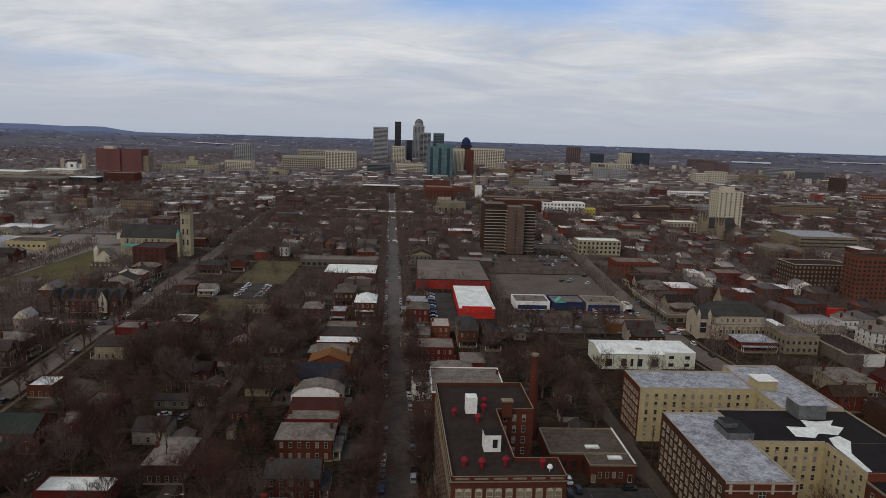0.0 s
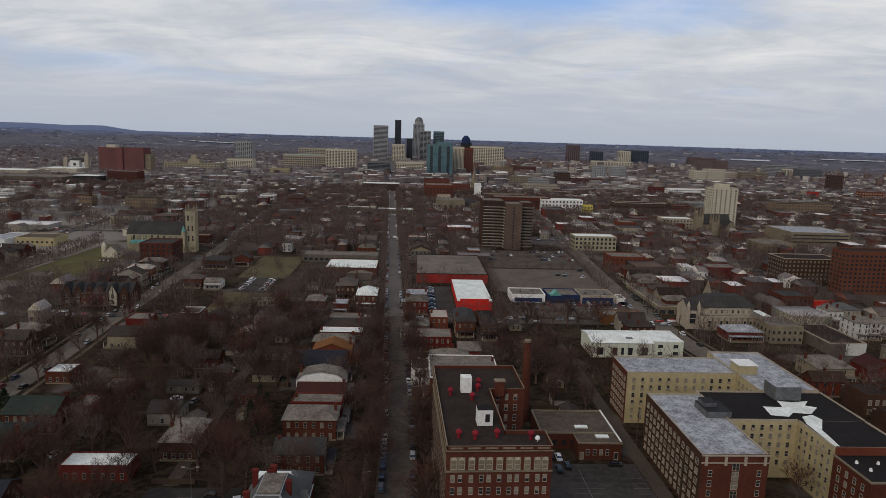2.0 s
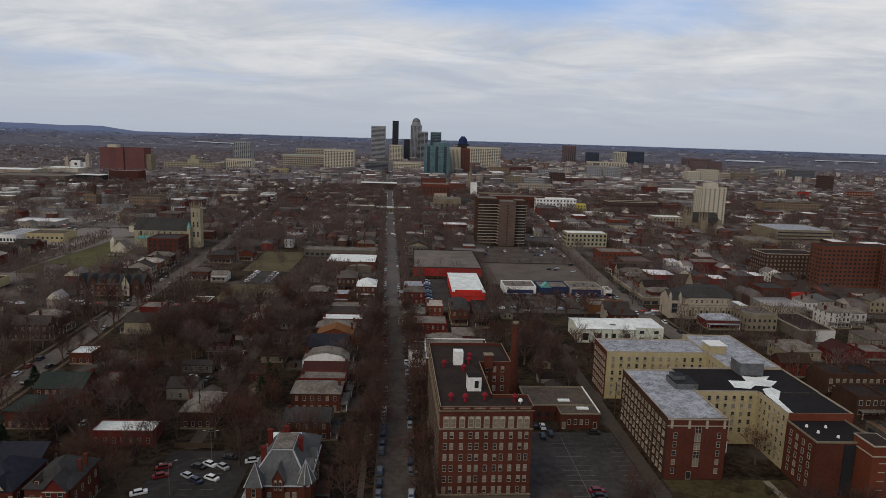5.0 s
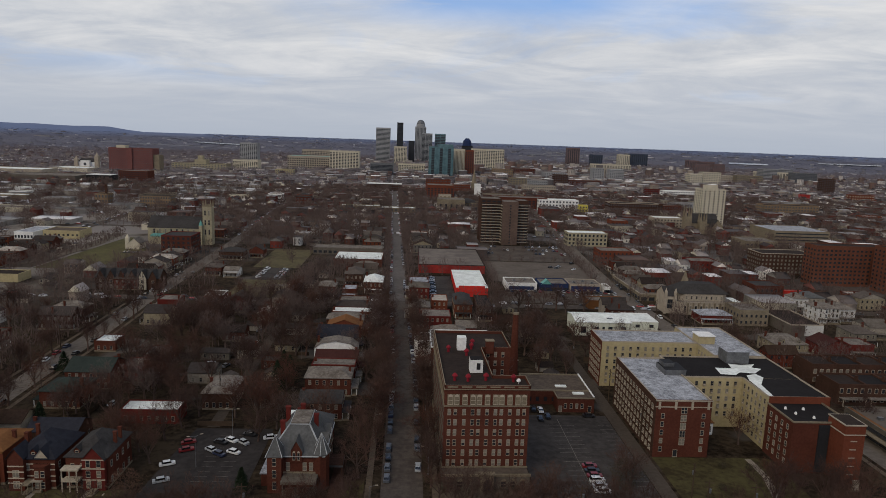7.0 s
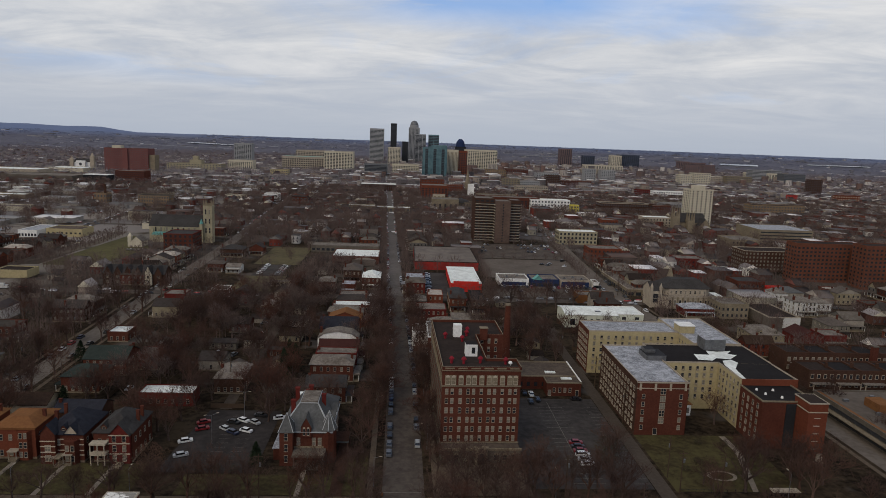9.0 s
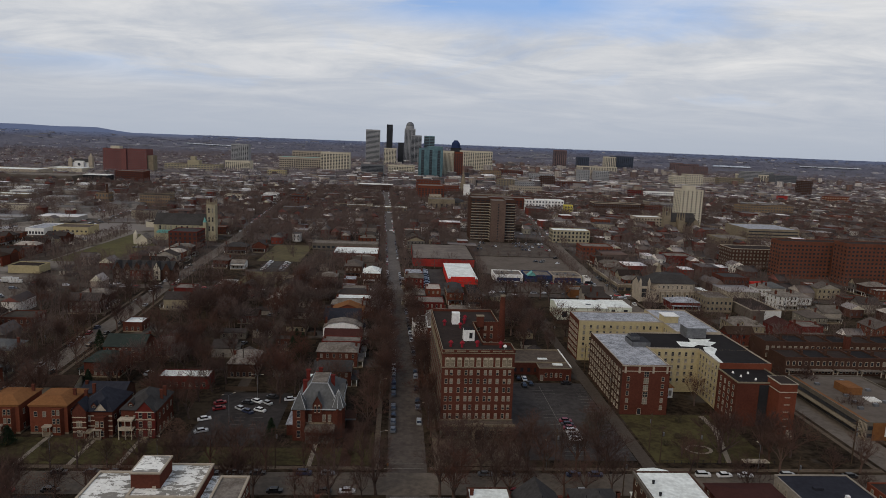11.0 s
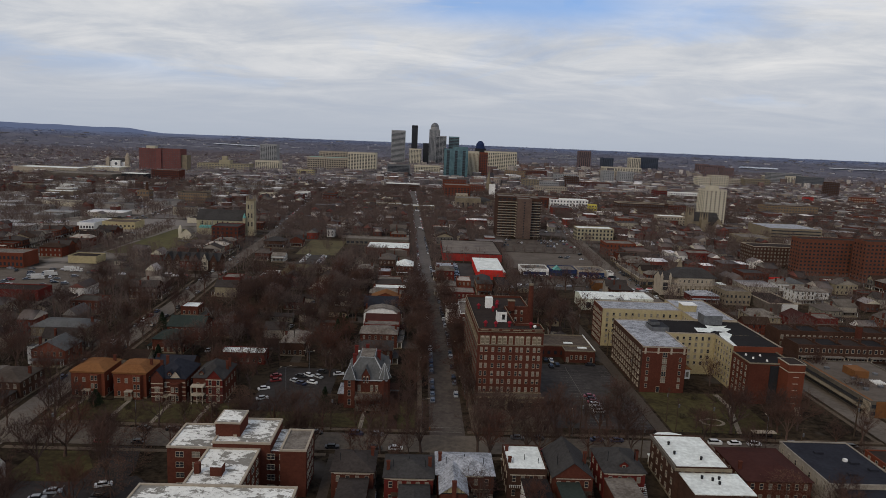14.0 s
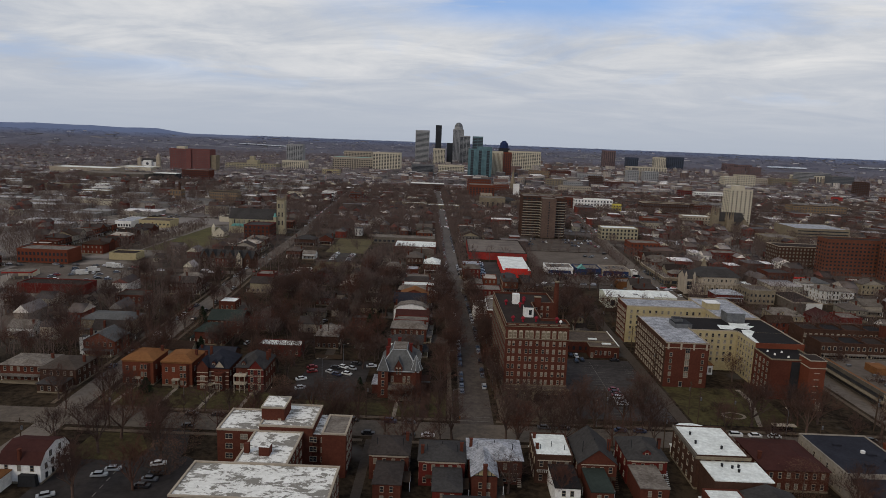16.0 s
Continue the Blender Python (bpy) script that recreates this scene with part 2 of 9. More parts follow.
M = dict(
    asphalt=surface("asphalt", (0.088, 0.072, 0.060), (0.056, 0.045, 0.038), 0.9, 0.5, 0.09, bump=0.1, spread=0.16),
    lot=surface("parking_asphalt", (0.058, 0.051, 0.047), (0.034, 0.030, 0.028), 0.9, 0.4, 0.07, spread=0.17),
    alley=surface("worn_concrete", (0.073, 0.058, 0.046), (0.048, 0.038, 0.030), 0.9, 0.9, 0.07),
    walk=surface("sidewalk_concrete", (0.115, 0.088, 0.064), (0.068, 0.051, 0.037), 0.9, 0.8, 0.1),
    paint=surface("road_paint", (0.19, 0.172, 0.15), (0.085, 0.076, 0.067), 0.8, 2.0, 0.3),
    grass=surface("winter_grass", (0.064, 0.055, 0.024), (0.034, 0.026, 0.014), 0.95, 0.5, 0.09, spread=0.15),
    field=surface("school_field_grass", (0.098, 0.090, 0.040), (0.066, 0.056, 0.029), 0.95, 0.3, 0.05),
    brick=surface("red_brick", (0.090, 0.031, 0.0205), (0.060, 0.020, 0.0135), 0.9, 1.4, 0.14),
    brick_dark=surface("dark_brown_brick", (0.066, 0.034, 0.024), (0.038, 0.021, 0.015), 0.9, 1.4, 0.14),
    brick_orange=surface("orange_brick", (0.138, 0.042, 0.024), (0.095, 0.029, 0.017), 0.9, 1.4, 0.14),
    brick_wine=surface("painted_wine_brick", (0.108, 0.021, 0.016), (0.077, 0.015, 0.013), 0.85, 1.4, 0.14),
    brick_house=surface("house_brick", (0.102, 0.036, 0.023), (0.068, 0.025, 0.017), 0.9, 1.2, 0.12, per="object",
                        stops=[(0.0, (1, 0.85, 0.8)), (0.2, (0.7, 0.75, 0.8)), (0.4, (1.05, 0.75, 0.7)), (0.6, (0.6, 0.8, 0.9)), (0.8, (1.25, 1.1, 0.95))]),
    yellow=surface("cream_yellow_brick", (0.368, 0.308, 0.176), (0.272, 0.226, 0.130), 0.9, 0.8, 0.12),
    stone=surface("limestone", (0.204, 0.168, 0.118), (0.128, 0.103, 0.073), 0.9, 0.9, 0.12),
    stone_pale=surface("pale_trim_stone", (0.336, 0.287, 0.223), (0.240, 0.202, 0.157), 0.9, 0.9, 0.2),
    siding=surface("painted_siding", (0.28, 0.247, 0.204), (0.19, 0.166, 0.137), 0.8, 1.2, 0.15, per="object",
                   stops=[(0.0, (1, 1, 1)), (0.3, (0.55, 0.56, 0.55)), (0.5, (0.9, 0.86, 0.7)), (0.7, (0.45, 0.47, 0.5)), (0.85, (0.95, 0.95, 0.95))]),
    white=surface("white_paint", (0.72, 0.71, 0.68), (0.5, 0.49, 0.47), 0.7, 1.0, 0.15),
    cream=surface("cream_stucco", (0.468, 0.419, 0.323), (0.360, 0.323, 0.248), 0.9, 1.0, 0.15),
    roof_black=surface("black_membrane_roof", (0.020, 0.018, 0.018), (0.014, 0.012, 0.012), 0.85, 0.5, 0.08),
    roof_brown=surface("brown_gravel_roof", (0.036, 0.027, 0.023), (0.023, 0.017, 0.015), 0.95, 0.7, 0.07),
    roof_silver=surface("aluminium_coated_roof", (0.36, 0.365, 0.385), (0.135, 0.137, 0.147), 0.7, 1.6, 0.35, spread=0.2),
    roof_white=surface("white_membrane_roof", (0.68, 0.70, 0.66), (0.47, 0.48, 0.45), 0.65, 0.9, 0.16, spread=0.2),
    roof_worn=surface("worn_grey_roof", (0.175, 0.152, 0.13), (0.085, 0.07, 0.058), 0.85, 1.1, 0.22, spread=0.2),
    slate=surface("slate_shingle", (0.048, 0.045, 0.043), (0.029, 0.026, 0.025), 0.75, 1.2, 0.15),
    navy=surface("dark_blue_shingle", (0.026, 0.027, 0.034), (0.017, 0.017, 0.022), 0.8, 0.8, 0.15),
    shingle=surface("asphalt_shingle", (0.054, 0.045, 0.039), (0.032, 0.026, 0.022), 0.9, 1.0, 0.12, per="object",
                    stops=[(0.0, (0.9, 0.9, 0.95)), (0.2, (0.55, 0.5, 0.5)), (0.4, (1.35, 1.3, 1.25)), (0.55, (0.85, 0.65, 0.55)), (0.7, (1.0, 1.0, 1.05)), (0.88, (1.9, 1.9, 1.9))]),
    flatroof=surface("flat_roof_coating", (0.175, 0.155, 0.134), (0.092, 0.078, 0.065), 0.85, 0.5, 0.15, per="object",
                     stops=[(0.0, (1.0, 1.0, 1.0)), (0.3, (0.35, 0.34, 0.33)), (0.6, (2.2, 2.2, 2.2)), (0.75, (0.7, 0.68, 0.66))]),
    roof_tan=surface("tan_gravel_roof", (0.098, 0.076, 0.060), (0.061, 0.047, 0.037), 0.95, 0.6, 0.1, spread=0.17),
    # blue-grey stands for air haze over brown woods, painted into the colour
    blue_hazed_woods=surface("blue_hazed_woods", (0.086, 0.094, 0.132), (0.068, 0.074, 0.106), 0.95, 0.05, 0.004),
    gravel=surface("pale_gravel", (0.118, 0.098, 0.082), (0.078, 0.064, 0.053), 0.95, 0.3, 0.06),
    # unshaded copy of asphalt, whose colour holds the main street's tree shade
    street_pale=surface("unshaded_paving", (0.116, 0.095, 0.076), (0.076, 0.062, 0.050), 0.9, 0.5, 0.06, spread=0.18),
    metal_wall=surface("pale_green_metal_siding", (0.52, 0.53, 0.44), (0.44, 0.45, 0.37), 0.7, 0.6, 0.1),
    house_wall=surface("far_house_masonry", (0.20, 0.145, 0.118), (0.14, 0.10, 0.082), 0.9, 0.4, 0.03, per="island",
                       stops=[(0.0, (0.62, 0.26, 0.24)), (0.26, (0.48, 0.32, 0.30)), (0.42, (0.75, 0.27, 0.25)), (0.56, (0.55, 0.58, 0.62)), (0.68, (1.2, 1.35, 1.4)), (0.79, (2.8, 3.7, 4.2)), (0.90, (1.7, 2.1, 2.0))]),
    house_roof=surface("far_house_roofing", (0.130, 0.117, 0.110), (0.092, 0.082, 0.077), 0.9, 0.4, 0.03, per="island",
                       stops=[(0.0, (0.6, 0.58, 0.6)), (0.28, (0.85, 0.66, 0.6)), (0.42, (1.3, 1.25, 1.25)), (0.60, (0.8, 0.8, 0.85)), (0.74, (2.2, 2.25, 2.3)), (0.86, (5.4, 5.6, 5.8))]),
    yard_wall=surface("far_warehouse_siding", (0.30, 0.275, 0.245), (0.22, 0.2, 0.18), 0.85, 0.3, 0.03, per="island"),
    yard_roof=surface("far_warehouse_roofing", (0.25, 0.24, 0.235), (0.17, 0.162, 0.155), 0.8, 0.3, 0.03, per="island",
                      stops=[(0.0, (0.55, 0.52, 0.5)), (0.3, (1.0, 1.0, 1.0)), (0.5, (0.75, 0.72, 0.7)), (0.66, (1.7, 1.7, 1.7)), (0.84, (2.6, 2.6, 2.6))]),
    speck=surface("far_pale_walls", (0.26, 0.25, 0.26), (0.19, 0.18, 0.19), 0.9, 0.05, 0.01, per="island",
                  stops=[(0.0, (0.6, 0.6, 0.62)), (0.4, (1.0, 1.0, 1.0)), (0.75, (1.8, 1.8, 1.8))]),
    vent_red=surface("red_vent_paint", (0.20, 0.018, 0.026), (0.13, 0.014, 0.02), 0.6),
    # twigs lightened to pinkish grey: distance haze as base colour
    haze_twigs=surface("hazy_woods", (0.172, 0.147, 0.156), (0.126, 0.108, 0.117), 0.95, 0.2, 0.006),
    concrete=surface("grey_concrete", (0.27, 0.27, 0.272), (0.19, 0.19, 0.192), 0.85, 0.4, 0.05),
    stone_dark=surface("dark_limestone", (0.125, 0.108, 0.088), (0.078, 0.066, 0.054), 0.9, 0.9, 0.15),
    church_stone=surface("yellow_limestone", (0.31, 0.275, 0.185), (0.22, 0.19, 0.13), 0.9, 0.8, 0.12),
    vacant=surface("vacant_lot_grass", (0.104, 0.088, 0.048), (0.062, 0.050, 0.030), 0.95, 0.3, 0.05),
    green_roof=surface("green_shingle", (0.032, 0.040, 0.034), (0.022, 0.027, 0.024), 0.85, 1.0, 0.15),
    tan_roof=surface("orange_tan_shingle", (0.168, 0.077, 0.031), (0.122, 0.053, 0.023), 0.9, 1.0, 0.15),
    maroon_roof=surface("maroon_shingle", (0.051, 0.021, 0.018), (0.036, 0.015, 0.013), 0.9, 1.0, 0.15),
    red=surface("bright_red_paint", (0.50, 0.030, 0.022), (0.36, 0.022, 0.018), 0.6, 0.6, 0.1),
    rust_red=surface("faded_red_paint", (0.30, 0.035, 0.028), (0.16, 0.022, 0.02), 0.7, 0.5, 0.08),
    blue=surface("dark_blue_paint", (0.022, 0.035, 0.085), (0.016, 0.024, 0.06), 0.6),
    teal=surface("teal_metal", (0.12, 0.30, 0.27), (0.09, 0.22, 0.2), 0.5),
    metal=surface("weathered_galvanised_metal", (0.160, 0.163, 0.169), (0.080, 0.081, 0.086), 0.5, 1.0, 0.3, metal=0.4),
    dark=surface("dark_metal", (0.025, 0.025, 0.027), (0.018, 0.018, 0.019), 0.6),
    wood=surface("weathered_pole_wood", (0.069, 0.048, 0.033), (0.045, 0.031, 0.022), 0.95, 2.0, 0.4),
    bark=surface("winter_bark", (0.096, 0.069, 0.057), (0.058, 0.041, 0.034), 0.95, 2.0, 0.2, per="object",
                 stops=[(0.0, (1, 1, 1)), (0.3, (0.8, 0.78, 0.8)), (0.6, (1.2, 1.1, 1.05)), (0.85, (1.1, 0.88, 0.8))]),
    twigs=surface("bare_twigs", (0.080, 0.049, 0.040), (0.048, 0.030, 0.024), 0.95, 1.0, 0.1, per="object",
                  stops=[(0.0, (1, 1, 1)), (0.3, (0.8, 0.78, 0.8)), (0.6, (1.15, 1.05, 1.0)), (0.85, (1.15, 0.88, 0.8))]),
    # paler, greyer copy of twigs: a little distance haze is in the colour
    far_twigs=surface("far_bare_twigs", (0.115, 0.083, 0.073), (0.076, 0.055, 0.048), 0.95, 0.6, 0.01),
    needles=surface("evergreen_needles", (0.022, 0.032, 0.017), (0.014, 0.020, 0.012), 0.9, 1.0, 0.2),
    tan_leaf=surface("withered_tan_leaves", (0.115, 0.066, 0.045), (0.075, 0.042, 0.030), 0.95, 1.0, 0.2),
    shrub=surface("shrub_twigs", (0.055, 0.048, 0.030), (0.036, 0.030, 0.02), 0.95, 1.0, 0.2),
    tyre=surface("tyre_rubber", (0.02, 0.02, 0.02), rough=0.9),
    far_wall=surface("far_masonry", (0.30, 0.272, 0.25), (0.21, 0.19, 0.172), 0.9, 0.2, 0.02, per="island",
                     stops=[(0.0, (0.60, 0.42, 0.39)), (0.22, (0.48, 0.38, 0.37)), (0.38, (1.15, 1.12, 1.08)), (0.50, (0.78, 0.78, 0.80)), (0.62, (1.75, 1.74, 1.72)), (0.70, (0.45, 0.44, 0.47)), (0.84, (0.92, 0.84, 0.76))]),
    far_roof=surface("far_roofing", (0.235, 0.227, 0.220), (0.165, 0.158, 0.152), 0.85, 0.2, 0.02, per="island",
                     stops=[(0.0, (0.5, 0.46, 0.45)), (0.26, (1.0, 0.95, 0.95)), (0.44, (0.7, 0.5, 0.45)), (0.54, (1.5, 1.5, 1.5)), (0.70, (2.4, 2.4, 2.4)), (0.86, (4.0, 4.0, 4.0))]),
)


def peeling(name):
    """A white roof coating that has flaked off in ragged grey patches, with dark pits."""
    m = surface(name, (0.70, 0.69, 0.645), (0.52, 0.505, 0.465), 0.8, 0.9, 0.15, spread=0.3)
    n, l = m.node_tree.nodes, m.node_tree.links
    b = n["Principled BSDF"]
    out = b.inputs["Base Color"].links[0].from_socket
    geo = n.new("ShaderNodeNewGeometry")
    for scale, detail, lo, hi, colour in ((0.17, 9, 0.515, 0.535, (0.185, 0.172, 0.150)), (0.55, 8, 0.57, 0.585, (0.24, 0.225, 0.20)), (0.9, 6, 0.66, 0.675, (0.055, 0.05, 0.045))):
        mp = n.new("ShaderNodeMapping")
        mp.inputs["Scale"].default_value = (1.0, 1.7, 1.0)
        l.new(geo.outputs["Position"], mp.inputs[0])
        t = n.new("ShaderNodeTexNoise")
        t.inputs["Scale"].default_value, t.inputs["Detail"].default_value, t.inputs["Roughness"].default_value = scale, detail, 0.7
        t.inputs["Distortion"].default_value = 0.4
        l.new(mp.outputs[0], t.inputs["Vector"])
        r = n.new("ShaderNodeMapRange")
        r.inputs[1].default_value, r.inputs[2].default_value = lo, hi
        l.new(t.outputs[0], r.inputs[0])
        x = n.new("ShaderNodeMix")
        x.data_type = "RGBA"
        l.new(r.outputs[0], x.inputs[0])
        l.new(out, x.inputs[6])
        x.inputs[7].default_value = (*colour, 1)
        out = x.outputs[2]
    l.new(out, b.inputs["Base Color"])
    return m


M["roof_peel"] = peeling("peeling_white_roof")


def glass_material(name, dark, light, share):
    m = surface(name, (1, 1, 1), (0.9, 0.9, 0.9), 0.12, 1.0, 0.3, per="object", stops=[(0.0, dark), (1 - share, light)], spec=0.5)
    return m


M["glass"] = glass_material("window_glass", (0.022, 0.024, 0.028), (0.17, 0.155, 0.13), 0.4)
M["blind_glass"] = glass_material("window_glass_with_blinds", (0.030, 0.031, 0.033), (0.22, 0.195, 0.158), 0.68)
M["tower_glass"] = surface("tower_glazing", (0.03, 0.034, 0.04), (0.02, 0.022, 0.026), 0.15, 0.5, 0.05, spec=0.6)
M["teal_glass"] = surface("teal_tower_glazing", (0.085, 0.150, 0.165), (0.045, 0.090, 0.104), 0.15, 0.12, 0.03, spec=0.7)
M["far_glass"] = surface("distant_glazing", (0.052, 0.053, 0.060), (0.036, 0.037, 0.043), 0.3, 0.5, 0.05, spec=0.4)
M["tan_brick"] = surface("tan_brick", (0.205, 0.145, 0.092), (0.140, 0.098, 0.064), 0.9, 0.6, 0.08)
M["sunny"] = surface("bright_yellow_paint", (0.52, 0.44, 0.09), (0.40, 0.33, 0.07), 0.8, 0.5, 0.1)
M["slate_grey"] = surface("grey_slate", (0.098, 0.098, 0.096), (0.062, 0.061, 0.060), 0.75, 1.4, 0.2)
M["stone_trim"] = surface("cream_carved_stone", (0.40, 0.345, 0.265), (0.28, 0.24, 0.185), 0.9, 1.2, 0.3)
M["brick_rust"] = surface("rusty_brown_brick", (0.128, 0.050, 0.031), (0.088, 0.035, 0.022), 0.9, 0.8, 0.1)
M["brick_brown"] = surface("warm_brown_brick", (0.115, 0.078, 0.062), (0.078, 0.053, 0.043), 0.9, 0.8, 0.1)
M["pale_lead"] = surface("pale_lead_flashing", (0.36, 0.37, 0.37), (0.24, 0.245, 0.25), 0.6, 1.0, 0.2)
M["pitched_roof"] = surface("far_pitched_roofing", (0.092, 0.080, 0.074), (0.062, 0.053, 0.049), 0.9, 0.5, 0.03, per="island",
                            stops=[(0.0, (0.6, 0.56, 0.58)), (0.28, (0.9, 0.66, 0.58)), (0.42, (1.3, 1.25, 1.25)), (0.60, (0.75, 0.76, 0.8)), (0.78, (1.9, 1.9, 1.95)), (0.93, (2.9, 2.95, 3.0))])
M["far_car"] = surface("far_car_paint", (0.30, 0.30, 0.31), (0.27, 0.27, 0.28), 0.4, 0.5, 0.1, per="island", spec=0.4,
                       stops=[(0.0, (0.12, 0.12, 0.13)), (0.36, (0.5, 0.5, 0.52)), (0.55, (1.9, 1.9, 1.9)), (0.76, (1.2, 1.2, 1.25)), (0.9, (0.9, 0.12, 0.12))])
M["path"] = surface("pale_path_concrete", (0.215, 0.180, 0.142), (0.140, 0.116, 0.092), 0.9, 1.2, 0.2)
M["street_mid"] = surface("worn_avenue_asphalt", (0.134, 0.112, 0.093), (0.090, 0.075, 0.062), 0.9, 0.5, 0.06, spread=0.18)
M["brick_far"] = surface("dull_red_brick", (0.155, 0.066, 0.060), (0.112, 0.047, 0.043), 0.9, 0.5, 0.05)
# red brick and dark cladding of far towers, with haze mixed into both colours
M["brick_haze"] = surface("hazed_red_brick", (0.140, 0.092, 0.088), (0.104, 0.069, 0.067), 0.9, 0.3, 0.03)
M["blue_haze"] = surface("hazed_blue_cladding", (0.045, 0.054, 0.078), (0.034, 0.041, 0.060), 0.5, 0.3, 0.03)
M["lot_dark"] = surface("dark_parking_asphalt", (0.041, 0.036, 0.034), (0.023, 0.020, 0.019), 0.9, 0.5, 0.08)
M["store_roof"] = surface("store_roof_felt", (0.150, 0.126, 0.108), (0.100, 0.084, 0.074), 0.92, 0.12, 0.03, spread=0.2)
# main street's far length: its colour is lightened for distance haze
M["street_hazed"] = surface("hazed_far_street", (0.124, 0.108, 0.098), (0.082, 0.072, 0.065), 0.9, 0.4, 0.05, spread=0.2)
M["old_glass"] = glass_material("dim_old_glass", (0.060, 0.058, 0.054), (0.150, 0.138, 0.116), 0.55)
M["white_siding"] = surface("white_painted_siding", (0.52, 0.51, 0.485), (0.37, 0.36, 0.34), 0.8, 1.0, 0.2)
M["river"] = surface("pale_river_water", (0.13, 0.145, 0.17), (0.10, 0.115, 0.14), 0.2, 0.01, 0.002, spec=0.5)
# twig colour greyed further for the haze over the far plain
M["plain_haze_twigs"] = surface("plain_woods", (0.140, 0.131, 0.150), (0.106, 0.100, 0.117), 0.95, 0.05, 0.004)
M["gable_trim"] = surface("painted_gables", (0.30, 0.27, 0.24), (0.20, 0.18, 0.16), 0.85, 0.4, 0.03, per="island",
                          stops=[(0.0, (0.46, 0.20, 0.18)), (0.30, (0.40, 0.31, 0.29)), (0.46, (0.9, 0.85, 0.8)), (0.62, (0.5, 0.5, 0.5)), (0.74, (2.0, 2.0, 2.0)), (0.9, (1.4, 1.4, 1.2))])
M["car_glass"] = surface("car_glass", (0.012, 0.013, 0.015), rough=0.1, spec=0.6)
CAR_COLOURS = dict(white=(0.62, 0.62, 0.62), silver=(0.34, 0.35, 0.36), black=(0.016, 0.016, 0.018), grey=(0.10, 0.105, 0.115),
                   red=(0.17, 0.014, 0.016), blue=(0.022, 0.028, 0.06))
for k, c in CAR_COLOURS.items():
    M["car_" + k] = surface("car_paint_" + k, c, tuple(v * 0.9 for v in c), 0.3, 0.5, 0.2, metal=0.1, spec=0.5)


# ---- mesh helpers ----
class Shape:
    """Collects faces; each face has a material slot."""

    def __init__(self):
        self.v, self.f, self.s = [], [], []

    def face(self, pts, slot=0):
        i = len(self.v)
        self.v.extend(pts)
        self.f.append(tuple(range(i, i + len(pts))))
        self.s.append(slot)

    def box(self, x0, x1, y0, y1, z0, z1, slot=0, top=None, bottom=False):
        i = len(self.v)
        self.v.extend([(x0, y0, z0), (x1, y0, z0), (x1, y1, z0), (x0, y1, z0), (x0, y0, z1), (x1, y0, z1), (x1, y1, z1), (x0, y1, z1)])
        fs = [(0, 1, 5, 4), (1, 2, 6, 5), (2, 3, 7, 6), (3, 0, 4, 7), (4, 5, 6, 7)] + ([(3, 2, 1, 0)] if bottom else [])
        self.f.extend(tuple(i + k for k in q) for q in fs)
        self.s.extend([slot] * 4 + [slot if top is None else top] + [slot] * (len(fs) - 5))
        return self

    def prism(self, pts, z0, z1, slot=0, top=None, inset=0.0):
        n, i = len(pts), len(self.v)
        cx, cy = sum(p[0] for p in pts) / n, sum(p[1] for p in pts) / n
        self.v.extend((x, y, z0) for x, y in pts)
        self.v.extend((x + (cx - x) * inset, y + (cy - y) * inset, z1) for x, y in pts)
        for k in range(n):
            j = (k + 1) % n
            self.f.append((i + k, i + j, i + n + j, i + n + k))
            self.s.append(slot)
        self.f.append(tuple(i + n + k for k in range(n)))
        self.s.append(slot if top is None else top)
        return self

    def tube(self, a, b, r0, r1, sides=6, slot=0, cap=True):
        a, b = Vector(a), Vector(b)
        d = (b - a).normalized()
        u = d.orthogonal().normalized()
        w = d.cross(u)
        i = len(self.v)
        for c, r in ((a, r0), (b, r1)):
            for k in range(sides):
                t = 2 * math.pi * k / sides
                self.v.append(tuple(c + r * (math.cos(t) * u + math.sin(t) * w)))
        for k in range(sides):
            j = (k + 1) % sides
            self.f.append((i + k, i + j, i + sides + j, i + sides + k))
            self.s.append(slot)
        if cap:
            self.f.append(tuple(i + sides + k for k in range(sides)))
            self.s.append(slot)
        return self

    def hip(self, x0, x1, y0, y1, z0, z1, slot=0, over=0.4, flat=0.0):
        """A hipped roof; flat > 0 leaves a level deck of that share on top."""
        x0, x1, y0, y1 = x0 - over, x1 + over, y0 - over, y1 + over
        w, d = x1 - x0, y1 - y0
        m = min(w, d) / 2 * (1 - flat)
        ax, bx, ay, by = x0 + m, x1 - m, y0 + m, y1 - m
        self.box(x0, x1, y0, y1, z0 - 0.18, z0, slot, bottom=True)
        i = len(self.v)
        self.v.extend([(x0, y0, z0), (x1, y0, z0), (x1, y1, z0), (x0, y1, z0), (ax, ay, z1), (bx, ay, z1), (bx, by, z1), (ax, by, z1)])
        self.f.extend(tuple(i + k for k in q) for q in [(0, 1, 5, 4), (1, 2, 6, 5), (2, 3, 7, 6), (3, 0, 4, 7), (4, 5, 6, 7)])
        self.s.extend([slot] * 5)
        return self

    def gable(self, x0, x1, y0, y1, z0, z1, along="y", slot=0, wall=1, over=0.35, thick=0.16):
        """A gable roof with its ridge along x or y, with the triangular wall ends in slot wall."""
        def p(a, b, z):
            return (a, b, z) if along == "y" else (b, a, z)
        a0, a1, b0, b1 = (x0, x1, y0, y1) if along == "y" else (y0, y1, x0, x1)
        m, drop = (a0 + a1) / 2, over * (z1 - z0) / ((a1 - a0) / 2)
        for b in (b0, b1):
            self.face([p(a0, b, z0), p(a1, b, z0), p(m, b, z1)], wall)
        lo, hi = b0 - over, b1 + over
